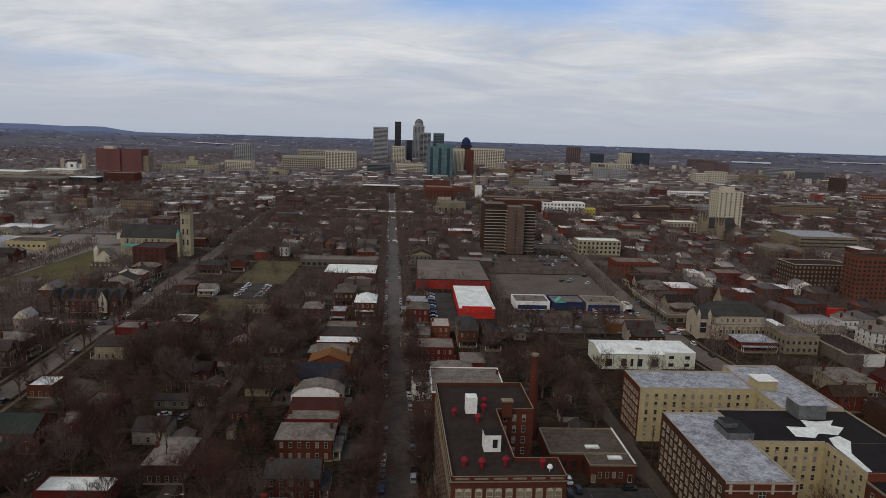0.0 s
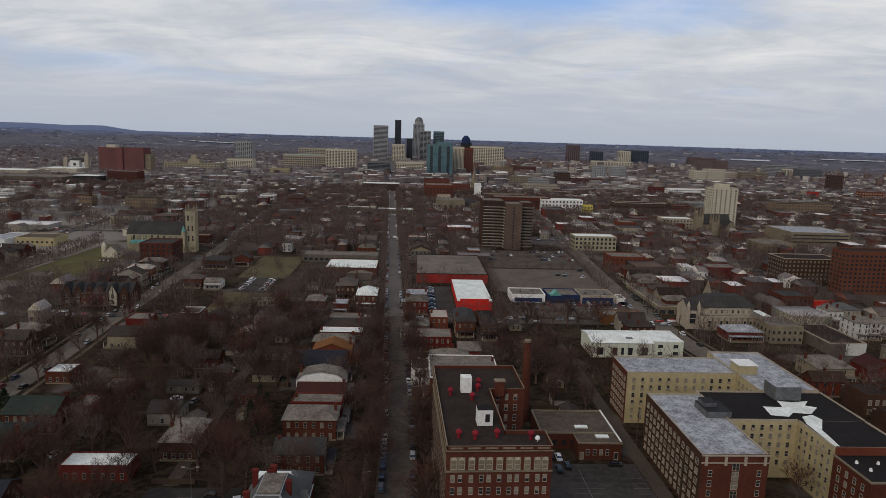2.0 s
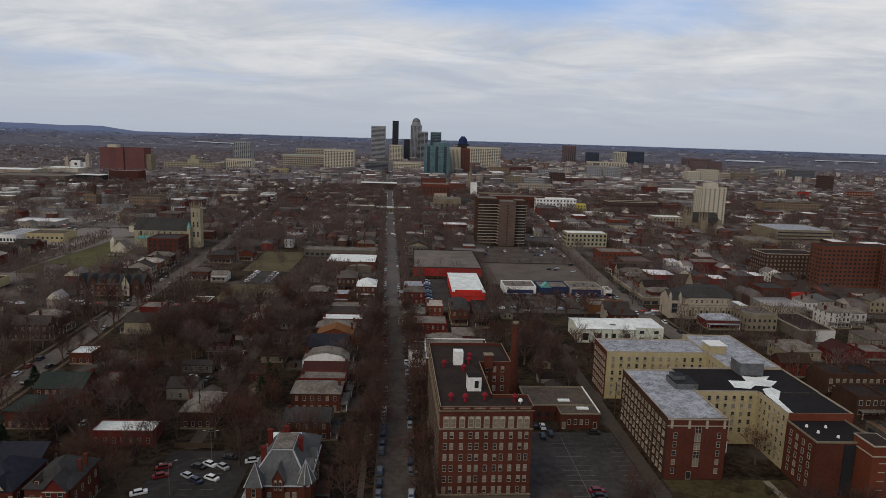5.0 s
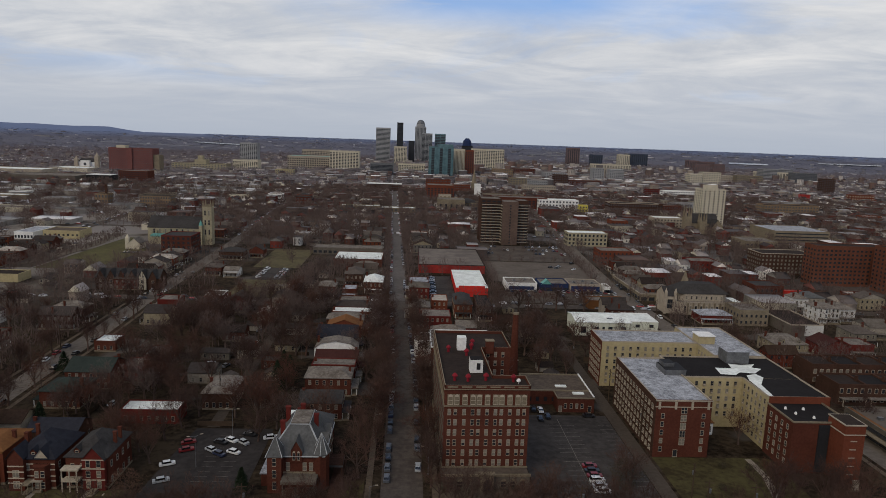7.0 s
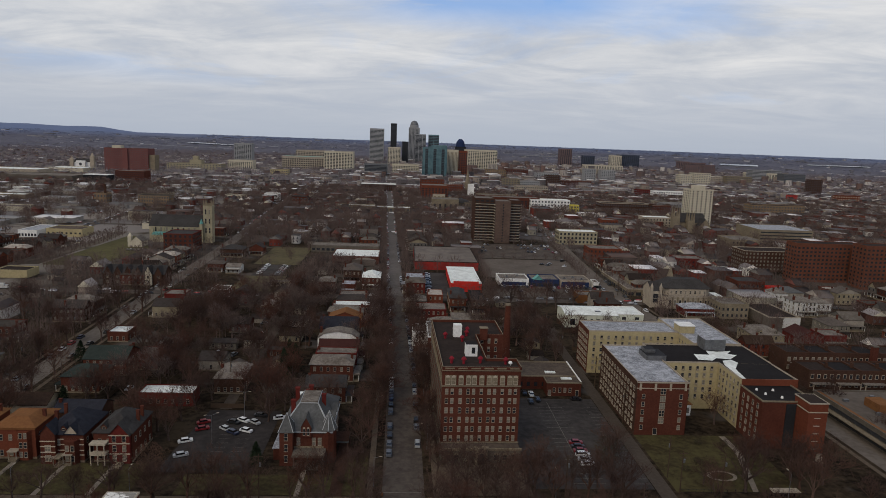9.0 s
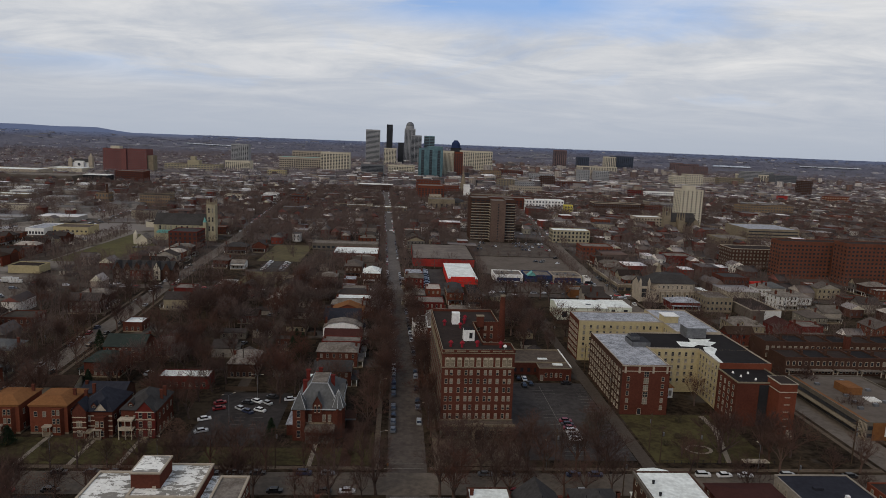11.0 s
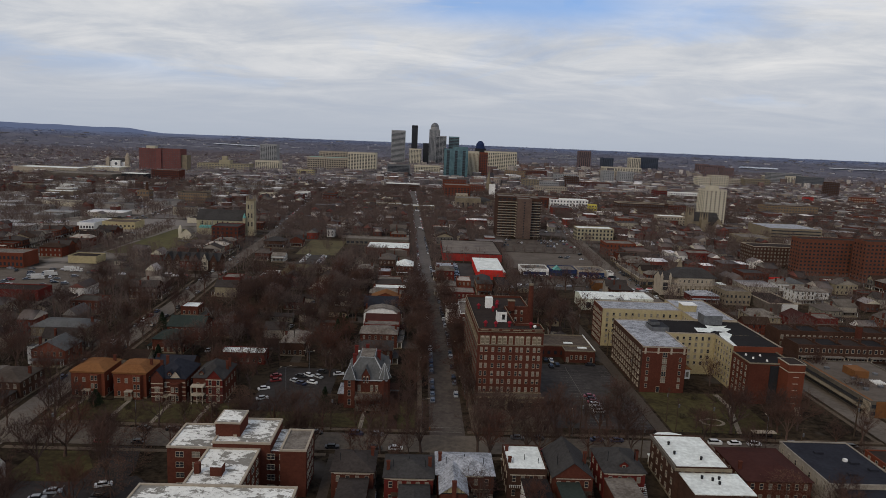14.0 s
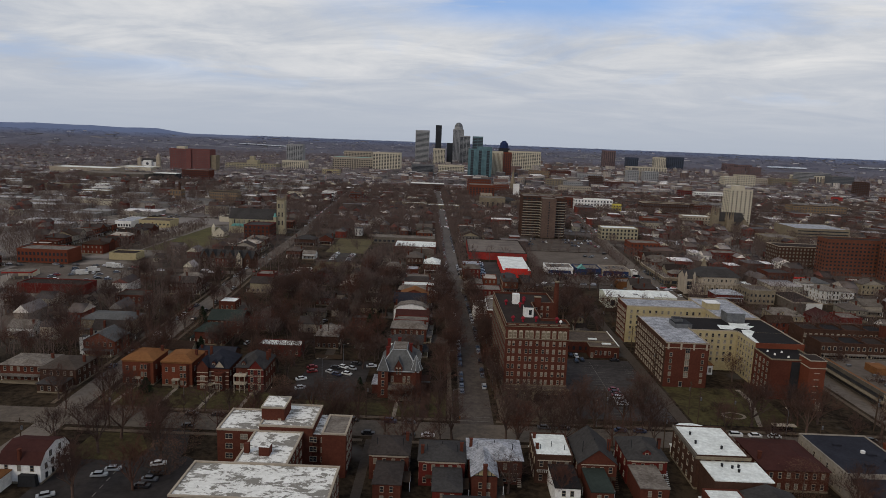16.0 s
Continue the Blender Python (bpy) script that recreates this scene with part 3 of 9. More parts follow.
        for s in (a0 - over, a1 + over):
            self.face([p(s, lo, z0 - drop + thick), p(s, hi, z0 - drop + thick), p(m, hi, z1 + thick), p(m, lo, z1 + thick)], slot)
            self.face([p(s, lo, z0 - drop), p(s, lo, z0 - drop + thick), p(m, lo, z1 + thick), p(m, lo, z1)], slot)
            self.face([p(s, hi, z0 - drop), p(s, hi, z0 - drop + thick), p(m, hi, z1 + thick), p(m, hi, z1)], slot)
            self.face([p(s, lo, z0 - drop), p(s, hi, z0 - drop), p(s, hi, z0 - drop + thick), p(s, lo, z0 - drop + thick)], slot)
        return self

    def mesh(self, name, *mats):
        me = bpy.data.meshes.new(name)
        me.from_pydata(self.v, [], self.f)
        for m in mats:
            me.materials.append(M[m] if isinstance(m, str) else m)
        if len(mats) > 1:
            me.polygons.foreach_set("material_index", self.s)
        me.update()
        return me


def fast_mesh(name, verts, faces, mats, slots=None):
    """A mesh from arrays of equal-sided faces."""
    me = bpy.data.meshes.new(name)
    verts, faces = np.asarray(verts, dtype=np.float32), np.asarray(faces, dtype=np.int32)
    k = faces.shape[1]
    me.vertices.add(len(verts))
    me.vertices.foreach_set("co", verts.ravel())
    me.loops.add(faces.size)
    me.loops.foreach_set("vertex_index", faces.ravel())
    me.polygons.add(len(faces))
    me.polygons.foreach_set("loop_start", np.arange(0, faces.size, k, dtype=np.int32))
    for m in mats:
        me.materials.append(M[m])
    if slots is not None:
        me.polygons.foreach_set("material_index", np.asarray(slots, dtype=np.int32))
    me.update(calc_edges=True)
    return me


def thing(name, x, y, rz=0.0, label="", category="", group="", z=0.0):
    ob = new(name)
    ob.empty_display_size = 0.5
    ob.matrix_basis = pose(x, y, z, 0, 0, rz)
    return tagged(ob, label, category, group)


def part(name, shape, mats, parent, label="", kind="", at=None):
    mats = (mats,) if isinstance(mats, str) else mats
    ob = new(name, shape if isinstance(shape, bpy.types.Mesh) else shape.mesh(name, *mats))
    ob.parent = parent
    if at is not None:
        ob.matrix_basis = at
    return tagged(ob, label, kind=kind)


def structure(name, shape, mats, label, kind="structure"):
    mats = (mats,) if isinstance(mats, str) else mats
    return tagged(new(name, shape if isinstance(shape, bpy.types.Mesh) else shape.mesh(name, *mats)), label, kind=kind)


WINDOWS = {}


def window_mesh(w, h, trim="stone_pale", style="sash", pane="glass"):
    """One window facing -y with its sill at z=0, all of one piece: surround, projecting sill, rails and recessed panes."""
    key = (w, h, trim, style, pane)
    if key in WINDOWS:
        return WINDOWS[key]
    s, a, b, t = Shape(), -w / 2, w / 2, 0.07
    xs = [a - t, a] + ([-0.05, 0.05] if style == "wide" else []) + [b, b + t]
    zs = [-0.12, 0.0] + ([h * 0.48, h * 0.52] if style != "plain" else []) + [h, h + 0.1]
    nx, nz = len(xs), len(zs)
    s.v = [(x, -0.15 if k < 2 else -0.10, z) for k, z in enumerate(zs) for x in xs]

    def quad(ids, slot):
        s.f.append(tuple(ids))
        s.s.append(slot)

    for k in range(nz - 1):
        for i in range(nx - 1):
            ids = [k * nx + i, k * nx + i + 1, (k + 1) * nx + i + 1, (k + 1) * nx + i]
            if i % 2 == 1 and k % 2 == 1:
                j = len(s.v)
                s.v.extend((s.v[q][0], -0.03, s.v[q][2]) for q in ids)
                for q in range(4):
                    quad((ids[q], ids[(q + 1) % 4], j + (q + 1) % 4, j + q), 0)
                quad(range(j, j + 4), 1 if k > 1 or nz < 6 else 2)
            else:
                quad(ids, 0)
    c, j = [0, nx - 1, nx * nz - 1, nx * (nz - 1)], len(s.v)
    s.v.extend((s.v[q][0], 0.0, s.v[q][2]) for q in c)
    for q in range(4):
        quad((c[q], c[(q + 1) % 4], j + (q + 1) % 4, j + q), 0)
    if style == "arch":
        n, r, j = 6, b + t, len(s.v)
        s.v.extend((r * math.cos(math.pi * q / n), -0.11, h + 0.1 + r * math.sin(math.pi * q / n)) for q in range(1, n))
        quad([c[2]] + list(range(j, j + n - 1)) + [c[3]], 0)
    WINDOWS[key] = s.mesh("window", trim, pane, "glass")
    return WINDOWS[key]


def facade(root, a, b, z0, floors, cols, step, me, margin=1.2, skip=()):
    """Windows on the wall that runs from a to b with its outside on the right."""
    (ax, ay), (bx, by) = a, b
    ln = math.hypot(bx - ax, by - ay)
    ang = math.degrees(math.atan2(by - ay, bx - ax))
    for c in range(cols):
        t = (margin + (ln - 2 * margin) * ((c + 0.5) / cols)) / ln
        for f in range(floors):
            if (f, c) not in skip:
                part("window", me, (), root, at=pose(ax + (bx - ax) * t, ay + (by - ay) * t, z0 + f * step, 0, 0, ang))


def ribbon(pts, half, z):
    """A strip of road along a line of points."""
    s = Shape()
    left, right = [], []
    for i, p in enumerate(pts):
        q0, q1 = pts[max(i - 1, 0)], pts[min(i + 1, len(pts) - 1)]
        d = Vector((q1[0] - q0[0], q1[1] - q0[1])).normalized()
        lo, hi = half if isinstance(half, tuple) else (-half, half)
        left.append((p[0] + d.y * lo, p[1] - d.x * lo, z))
        right.append((p[0] + d.y * hi, p[1] - d.x * hi, z))
    for i in range(len(pts) - 1):
        s.face([left[i], right[i], right[i + 1], left[i + 1]])
    return s


def along(pts, y):
    for (x0, y0), (x1, y1) in zip(pts, pts[1:]):
        if y0 <= y <= y1:
            return x0 + (x1 - x0) * (y - y0) / (y1 - y0)
    return pts[0][0] if y < pts[0][1] else pts[-1][0]


# ---- ground ----
MAIN = [(2.2, -250), (2.2, 100), (1.3, 205), (-0.5, 250), (-4.5, 345), (-8.6, 484), (-15, 666), (-24, 950), (-47, 1700), (-75, 2600)]
WEST = [(-138, -250), (-138.5, 82), (-140.2, 119), (-143.2, 200), (-145, 258), (-148.5, 320), (-150.2, 397), (-152, 460), (-154, 520), (-170, 800), (-215, 1700)]
EAST = [(159, -250), (158, 160), (148, 250), (141.5, 300), (140.5, 345), (141.5, 410), (146, 490), (151.5, 565), (163, 722), (182, 995), (215, 1700)]
FAR_WEST = [(-300, -250), (-300, 330), (-325, 800), (-370, 1700)]
FAR_EAST = [(310, -250), (312, 330), (330, 800), (370, 1700)]
CROSS = [90.5, 330, 620, 800, 980, 1180, 1400]
RIM = 4850.0


def land(x, y):
    """Height of the ground: level, rising gently far off to the wooded horizon, with hills in the north-west."""
    r, ang = math.hypot(x, y + 60), math.degrees(math.atan2(x, y + 60))
    t = min(max((r - 3000) / (RIM - 3000), 0), 1)
    z = 76 * t * t * (3 - 2 * t)
    if r > 3600:
        k = min(max((-22.0 - ang) / 1.8, 0), 1)
        z += (29 + 3 * math.sin(ang * 0.55) + 2 * math.sin(ang * 1.7)) * k * k * (3 - 2 * k) * min((r - 3600) / 1100, 1)
    return z


g_v, g_f = [(0, -60, 0)], []
rings = [15, 40, 80, 140, 220, 320, 450, 620, 850, 1150, 1550, 2050, 2600, 3000, 3250, 3500, 3750, 4000, 4250, 4500, 4700, RIM]
SEG = 300
for r in rings:
    for k in range(SEG):
        x, y = r * math.sin(2 * math.pi * k / SEG), -60 + r * math.cos(2 * math.pi * k / SEG)
        g_v.append((x, y, land(x, y)))
for i in range(len(rings)):
    for k in range(SEG):
        j = (k + 1) % SEG
        if i == 0:
            g_f.append((0, 1 + j, 1 + k))
        else:
            a, b = 1 + (i - 1) * SEG, 1 + i * SEG
            g_f.append((a + k, a + j, b + j, b + k))
M["ground"] = surface("town_ground", (0.046, 0.033, 0.021), (0.011, 0.0078, 0.0054), 0.95, 0.45, 0.06, spread=0.17)
gn, gl = M["ground"].node_tree.nodes, M["ground"].node_tree.links
g_bsdf = gn["Principled BSDF"]
g_src = g_bsdf.inputs["Base Color"].links[0].from_socket
g_geo = gn.new("ShaderNodeNewGeometry")


def g_mix(fac, a, b):
    n = gn.new("ShaderNodeMix")
    n.data_type = "RGBA"
    gl.new(fac, n.inputs[0])
    for i, v in ((6, a), (7, b)):
        if isinstance(v, tuple):
            n.inputs[i].default_value = (*v, 1)
        else:
            gl.new(v, n.inputs[i])
    return n.outputs[2]


def g_step(sock, lo, hi):
    n = gn.new("ShaderNodeMapRange")
    n.inputs[1].default_value, n.inputs[2].default_value = lo, hi
    gl.new(sock, n.inputs[0])
    return n.outputs[0]


def g_noise(scale, detail=4):
    n = gn.new("ShaderNodeTexNoise")
    n.inputs["Scale"].default_value, n.inputs["Detail"].default_value = scale, detail
    gl.new(g_geo.outputs["Position"], n.inputs["Vector"])
    return n.outputs[0]


g_len = gn.new("ShaderNodeVectorMath")
g_len.operation = "LENGTH"
gl.new(g_geo.outputs["Position"], g_len.inputs[0])
paved = g_mix(g_step(g_noise(0.035, 3), 0.60, 0.66), g_src, (0.070, 0.059, 0.050))
# far ground tones are bluish: distance haze is painted into the colour
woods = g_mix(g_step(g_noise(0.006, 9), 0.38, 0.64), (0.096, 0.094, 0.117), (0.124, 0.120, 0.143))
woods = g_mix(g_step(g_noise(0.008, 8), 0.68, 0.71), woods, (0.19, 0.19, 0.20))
g_sep = gn.new("ShaderNodeSeparateXYZ")
gl.new(g_geo.outputs["Position"], g_sep.inputs[0])
g_yard = gn.new("ShaderNodeMath")
g_yard.operation = "MULTIPLY"
gl.new(g_step(g_sep.outputs[0], -190, -270), g_yard.inputs[0])
gl.new(g_step(g_noise(0.012, 5), 0.40, 0.46), g_yard.inputs[1])
paved = g_mix(g_yard.outputs[0], paved, (0.190, 0.166, 0.144))
town = g_mix(g_step(g_noise(0.014, 6), 0.47, 0.53), paved, (0.150, 0.134, 0.128))
paved = g_mix(g_step(g_len.outputs["Value"], 420, 800), paved, town)
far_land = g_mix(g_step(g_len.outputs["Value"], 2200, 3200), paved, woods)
# higher, farther land goes blue: more haze put into the base colour
hazed_land = g_mix(g_step(g_sep.outputs[2], 48, 78), far_land, (0.120, 0.150, 0.240))
gl.new(hazed_land, g_bsdf.inputs["Base Color"])
ground_me = bpy.data.meshes.new("ground")
ground_me.from_pydata(g_v, [], g_f)
ground_me.materials.append(M["ground"])
for p in ground_me.polygons:
    p.use_smooth = True
structure("ground", ground_me, (), "level town ground of winter grass, dirt and paving, haze-tinted far off")

# roads stand 4 mm apart in level where they cross
structure("main_street", ribbon(MAIN[:3] + [(along(MAIN, 325), 325)], 5.9, 0.05), "asphalt", "long straight asphalt street between rows of houses")
structure("main_street_far", ribbon([(along(MAIN, 325), 325)] + MAIN[4:], 5.6, 0.05), "street_hazed", "far street running to the city, lightened for distance haze")
structure("west_avenue", ribbon(WEST, 4.9, 0.054), "street_mid", "asphalt avenue running past the old church")
structure("east_avenue", ribbon(EAST, 6.0, 0.054), "street_mid", "asphalt avenue beside the brick flats")
structure("far_west_avenue", ribbon(FAR_WEST, 5.0, 0.05), "asphalt", "distant asphalt avenue")
structure("far_east_avenue", ribbon(FAR_EAST, 5.0, 0.05), "asphalt", "distant asphalt avenue")
for i, y in enumerate(CROSS):
    structure("cross_street_%d" % (i + 1), ribbon([(-700, y), (700, y)], 6.2 if i == 0 else 5.0, 0.06), "street_pale" if i == 0 else "asphalt", "asphalt cross street")
structure("east_alley", ribbon([(77, 98), (77, 322)], 2.3, 0.046), "alley", "narrow concrete alley beside the brick flats")
structure("west_alley", ribbon([(-61, 158), (-64, 322)], 2.0, 0.046), "alley", "narrow back alley between gardens")
structure("south_alley", ribbon([(-33, -20), (-33, 82)], 1.4, 0.046), "alley", "narrow concrete path beside the flats")
for i, (lo, hi, line) in enumerate(((8.4, 10.2, MAIN), (-10.2, -8.4, MAIN), (7.0, 8.6, WEST), (-8.6, -7.0, WEST), (7.6, 9.4, EAST), (-9.4, -7.6, EAST))):
    seg = [(along(line, y), y) for y in [100.3] + list(range(112, 326, 12))] 
    structure("pavement_%d" % (i + 1), ribbon(seg, (lo, hi), 0.12), "walk", "concrete sidewalk along the street")
for i, (x0, x1, y) in enumerate(((-132, -5.5, 99.3), (9, 74, 99.3), (80.5, 151, 99.3), (-132, -35.5, 81.2), (-31, -5.5, 81.2), (9, 60, 81.2), (64, 151, 81.2))):
    structure("pavement_%d" % (i + 7), Shape().box(x0, x1, y - 0.9, y + 0.9, 0, 0.12), "walk", "concrete sidewalk along the cross street")


# ---- the brick residence with the tall smokestack ----
def residence():
    """Nine storeys: a front bar, a west spine and a rear bar round a notch on the east side."""
    r = thing("brick_residence", 13.4, 124.6, 1.6, "tall red brick apartment block with pale arched top windows", "apartment building")
    fp = [(0, 0), (24.2, 0), (24.2, 8), (14.5, 8), (14.5, 34.5), (24.4, 34.5), (24.4, 53), (0, 53)]
    H, base = 28.0, 4.3
    part("wall", Shape().prism(fp, base, H, 0, 1), ("brick", "roof_brown"), r, "red brick wall")
    out = [(-0.15, -0.15), (24.35, -0.15), (24.35, 8.15), (14.65, 8.15), (14.65, 34.35), (24.55, 34.35), (24.55, 53.15), (-0.15, 53.15)]
    part("stone_base", Shape().prism(out, 0, base), "stone_dark", r, "grey limestone base storey")
    part("front_terrace", Shape().box(-0.15, 24.35, -5.0, -0.16, 0, base - 0.2, 0, 1).box(-0.35, 24.55, -5.2, -4.8, base - 0.2, base + 0.5, 2, bottom=True), ("stone_dark", "roof_tan", "stone"), r, "projecting limestone ground storey with a parapet")
    par = Shape()
    for (ax, ay), (bx, by) in zip(fp, fp[1:] + fp[:1]):
        x0, x1, y0, y1 = min(ax, bx) - 0.14, max(ax, bx) + 0.14, min(ay, by) - 0.14, max(ay, by) + 0.14
        par.box(x0, x1, y0, y1, H, H + 0.95, 0, 1, bottom=True)
    part("parapet", par, ("brick", "stone"), r, "brick parapet with stone coping")
    c = Shape()
    c.box(-0.3, 24.5, -0.3, 0, H - 0.35, H - 0.15, bottom=True).box(-0.3, 0, 0, 53, H - 0.35, H - 0.15, bottom=True)
    c.box(-0.2, 24.4, -0.2, 0, 22.6, 22.95, bottom=True).box(-0.2, 0, 0, 53, 22.6, 22.95, bottom=True)
    c.box(-0.3, 24.5, -0.35, 0, 4.25, 4.6, bottom=True).box(-0.35, 0, 0, 53, 4.25, 4.6, bottom=True)
    for k in range(6):
        c.box(0.7 + k * 4.0, 3.6 + k * 4.0, -0.24, 0, H + 0.25, H + 0.65, bottom=True)
    part("cornice", c, "stone", r, "pale stone cornice bands and panels")
    w = window_mesh(0.85, 1.6, pane="blind_glass")
    xs = [1.4, 3.1, 5.6, 8.0, 9.7, 12.1, 14.5, 16.2, 18.6, 21.0, 22.7]
    for f in range(6):
        for x in xs:
            part("window", w, (), r, at=pose(x, 0, 4.95 + 3.05 * f))
    aw = window_mesh(1.2, 2.2, "stone_trim", "arch", "old_glass")
    for x in (1.6, 3.4, 5.7, 8.0, 9.8, 12.1, 14.4, 16.2, 18.5, 20.8, 22.6):
        part("arched_window", aw, (), r, "tall window in a pale round arch", at=pose(x, 0, 23.3))
    for x in (1.9, 4.6, 7.3, 16.9, 19.6, 22.3):
        part("arched_window", window_mesh(1.4, 1.7, "stone", "arch"), (), r, at=pose(x, -5.0, 0.9))
    d = Shape().box(10.3, 14.0, -6.0, -5.02, 0, 4.9).box(9.9, 14.4, -6.3, -4.7, 4.9, 5.4, bottom=True)
    part("portal", d, "stone", r, "pale stone entrance portal")
    part("entrance_door", window_mesh(1.9, 2.3, "dark", "arch"), (), r, at=pose(12.15, -6.0, 0.2))
    facade(r, (0, 53), (0, 0), 4.95, 6, 20, 3.05, window_mesh(0.85, 1.5, "stone_dark", pane="blind_glass"))
    facade(r, (-0.15, 53), (-0.15, 0), 1.4, 1, 20, 3, window_mesh(1.0, 1.7, "stone_dark"))
    facade(r, (0, 53), (0, 0), 23.3, 1, 20, 3, window_mesh(1.0, 2.1, "stone", "arch", "old_glass"))
    facade(r, (14.5, 34.5), (24.4, 34.5), 13.4, 5, 3, 3.05, w)
    facade(r, (24.2, 0), (24.2, 8), 4.95, 7, 3, 3.05, w)
    # pale stone field between the top arches, roof works
    for x0, x1 in ((0.75, 4.2), (4.9, 6.5), (7.2, 10.6), (11.3, 12.9), (13.6, 17.0), (17.7, 19.3), (20.0, 23.4)):
        part("arcade_panel", Shape().box(x0, x1, -0.06, 0, 23.0, 26.2, bottom=True), "stone", r, "carved stone field round the top arches")
    part("roof_house", Shape().box(6.5, 9.4, 33.5, 36.5, H, H + 4.3, 0, 1), ("white", "roof_white"), r, "white painted stair house")
    part("roof_house", Shape().box(8.4, 12.2, 12.5, 16.0, H, H + 4.0, 0, 1), ("white", "roof_black"), r, "white painted lift house with a dark window")
    part("louvre", Shape().box(10.3, 11.4, 12.38, 12.5, H + 1.0, H + 3.0), "dark", r)
    part("flue", Shape().box(16.0, 18.6, 33.4, 35.2, H - 1, H + 3.2, 0, 1).box(15.8, 18.8, 33.2, 35.4, H + 3.2, H + 3.5, 1, bottom=True), ("brick", "stone"), r, "square brick flue with a pale cap")
    v = Shape().tube((0, 0, 0), (0, 0, 1.0), 0.32, 0.32, 8).tube((0, 0, 1.0), (0, 0, 1.25), 0.62, 0.62, 8).tube((0, 0, 1.25), (0, 0, 1.7), 0.62, 0.2, 8).mesh("roof_vent", "vent_red")
    for x, y in ((3.2, 6.0), (7.0, 5.4), (3.4, 32.0), (9.0, 28.5), (11.3, 35.0), (12.0, 39.0), (20.2, 5.2), (12.3, 6.2)):
        part("roof_vent", v, (), r, "dark red mushroom vent", at=pose(x, y, H) @ Matrix.Scale(1.35, 4))
    dish = Shape().tube((0, 0, 0), (0, 0, 1.0), 0.06, 0.06, 6).tube((0, 0, 1.0), (0, -0.15, 1.35), 0.65, 0.5, 10)
    part("dish", dish, "white", r, "white satellite dish", at=pose(21.4, 3.6, H))
    n = thing("smokestack", 45.4, 203.5, 0, "tall tapering round brick smokestack with a pale rim", "chimney")
    part("shaft", Shape().tube((0, 0, 0), (0, 0, 28.6), 2.0, 1.05, 14), "brick", n)
    part("rim", Shape().tube((0, 0, 28.6), (0, 0, 29.3), 1.25, 1.25, 14), "stone", n, "pale stone rim")


residence()


# ---- the E-shaped flats ----
def flats():
    r = thing("brick_flats", 80.5, 141, 0, "E-shaped six-storey flats, red brick fronts and cream yellow courtyard walls", "apartment building")
    H = 18.5

    def wing(name, x0, x1, y0, y1, h, wall, roof, label):
        part(name, Shape().box(x0, x1, y0, y1, 0, h, 0, 1), (wall, roof), r, label)
        p = Shape()
        t = 0.28
        for b in ((x0, 39 if name == "spine" else x1, y0, y0 + t), (x0, x0 if name == "east_wing" else x1, y1 - t, y1), (x0, x0 + t, y0 + t, y1 - t), (x1 - t, x1, y0 + t, y1 - t)):
            if b[1] > b[0]:
                p.box(*b, h, h + 0.45)
        part("parapet", p, "stone_pale", r, "pale coping")

    def skin(x0, x1, y0, y1, h, m, label):
        part("wall_facing", Shape().box(x0, x1, y0, y1, 0, h), m, r, label)

    wing("front_wing", 0, 17.6, 0, 41, H, "yellow", "roof_silver", "front wing with a patched silver roof")
    skin(-0.12, 0, -0.12, 41.1, H + 0.3, "brick_dark", "dark brown brick wall")
    skin(0, 17.7, -0.12, 0, H + 0.6, "brick", "red brick front wall")
    skin(17.6, 17.72, -0.12, 5.5, H + 0.3, "brick", "red brick return")
    wing("rear_wing", 0, 39, 60.5, 77, H, "yellow", "roof_silver", "rear wing with a patched silver roof")
    skin(-0.12, 0, 60.4, 77.1, H + 0.3, "brick", "red brick end wall")
    wing("rear_link", 39.02, 59, 45, 84, H - 0.02, "yellow", "roof_silver", "rear corner wing")
    wing("spine", 17.62, 59.5, 23, 44.98, H - 0.5, "yellow", "roof_black", "middle wing with a black membrane roof")
    wing("east_wing", 39.0, 59.3, 5.5, 22.98, H - 0.52, "yellow", "roof_black", "east wing with a black membrane roof")
    skin(39.0, 59.3, 5.35, 5.5, H, "brick_orange", "orange brick end wall")
    skin(59.5, 59.65, 5.4, 84, H - 0.2, "brick_dark", "dark brick east wall")
    part("roof_patch", Shape().prism([(33, 27), (38, 26), (41, 29), (46, 28), (51, 33), (48, 34.5), (51, 38), (45, 37), (41, 38.2), (40, 33), (34, 33.5)], H - 0.49, H - 0.47), "roof_white", r, "white repair patches on the black roof")
    part("roof_patch", Shape().prism([(39.8, 7), (41.2, 7), (42.5, 17), (47, 24), (46, 27.5), (42, 26), (40.4, 21)], H - 0.49, H - 0.465), "roof_white", r, "white repair strip on the black roof")
    part("roof_house", Shape().box(40.5, 49.0, 38.5, 45.5, H - 0.5, H + 3.9, 0, 1), ("metal", "roof_silver"), r, "grey metal lift house")
    part("roof_house", Shape().box(11.5, 19.0, 23.5, 32.0, H, H + 1.9, 0, 1).box(12.2, 16.0, 27, 31.5, H + 1.9, H + 3.2, 0, 1), ("metal", "dark"), r, "stepped grey metal plant housing")
    part("roof_house", Shape().box(39.5, 46, 60.2, 66.5, H, H + 3.1, 0, 1).box(39.2, 46.3, 59.9, 66.8, H + 3.1, H + 3.4, 1, bottom=True), ("yellow", "white"), r, "cream roof house with a white top")
    trim = Shape()
    trim.box(-0.3, 17.9, -0.34, -0.12, 16.6, 16.85, bottom=True).box(-0.3, 17.9, -0.4, -0.12, 18.6, 19.0, bottom=True)
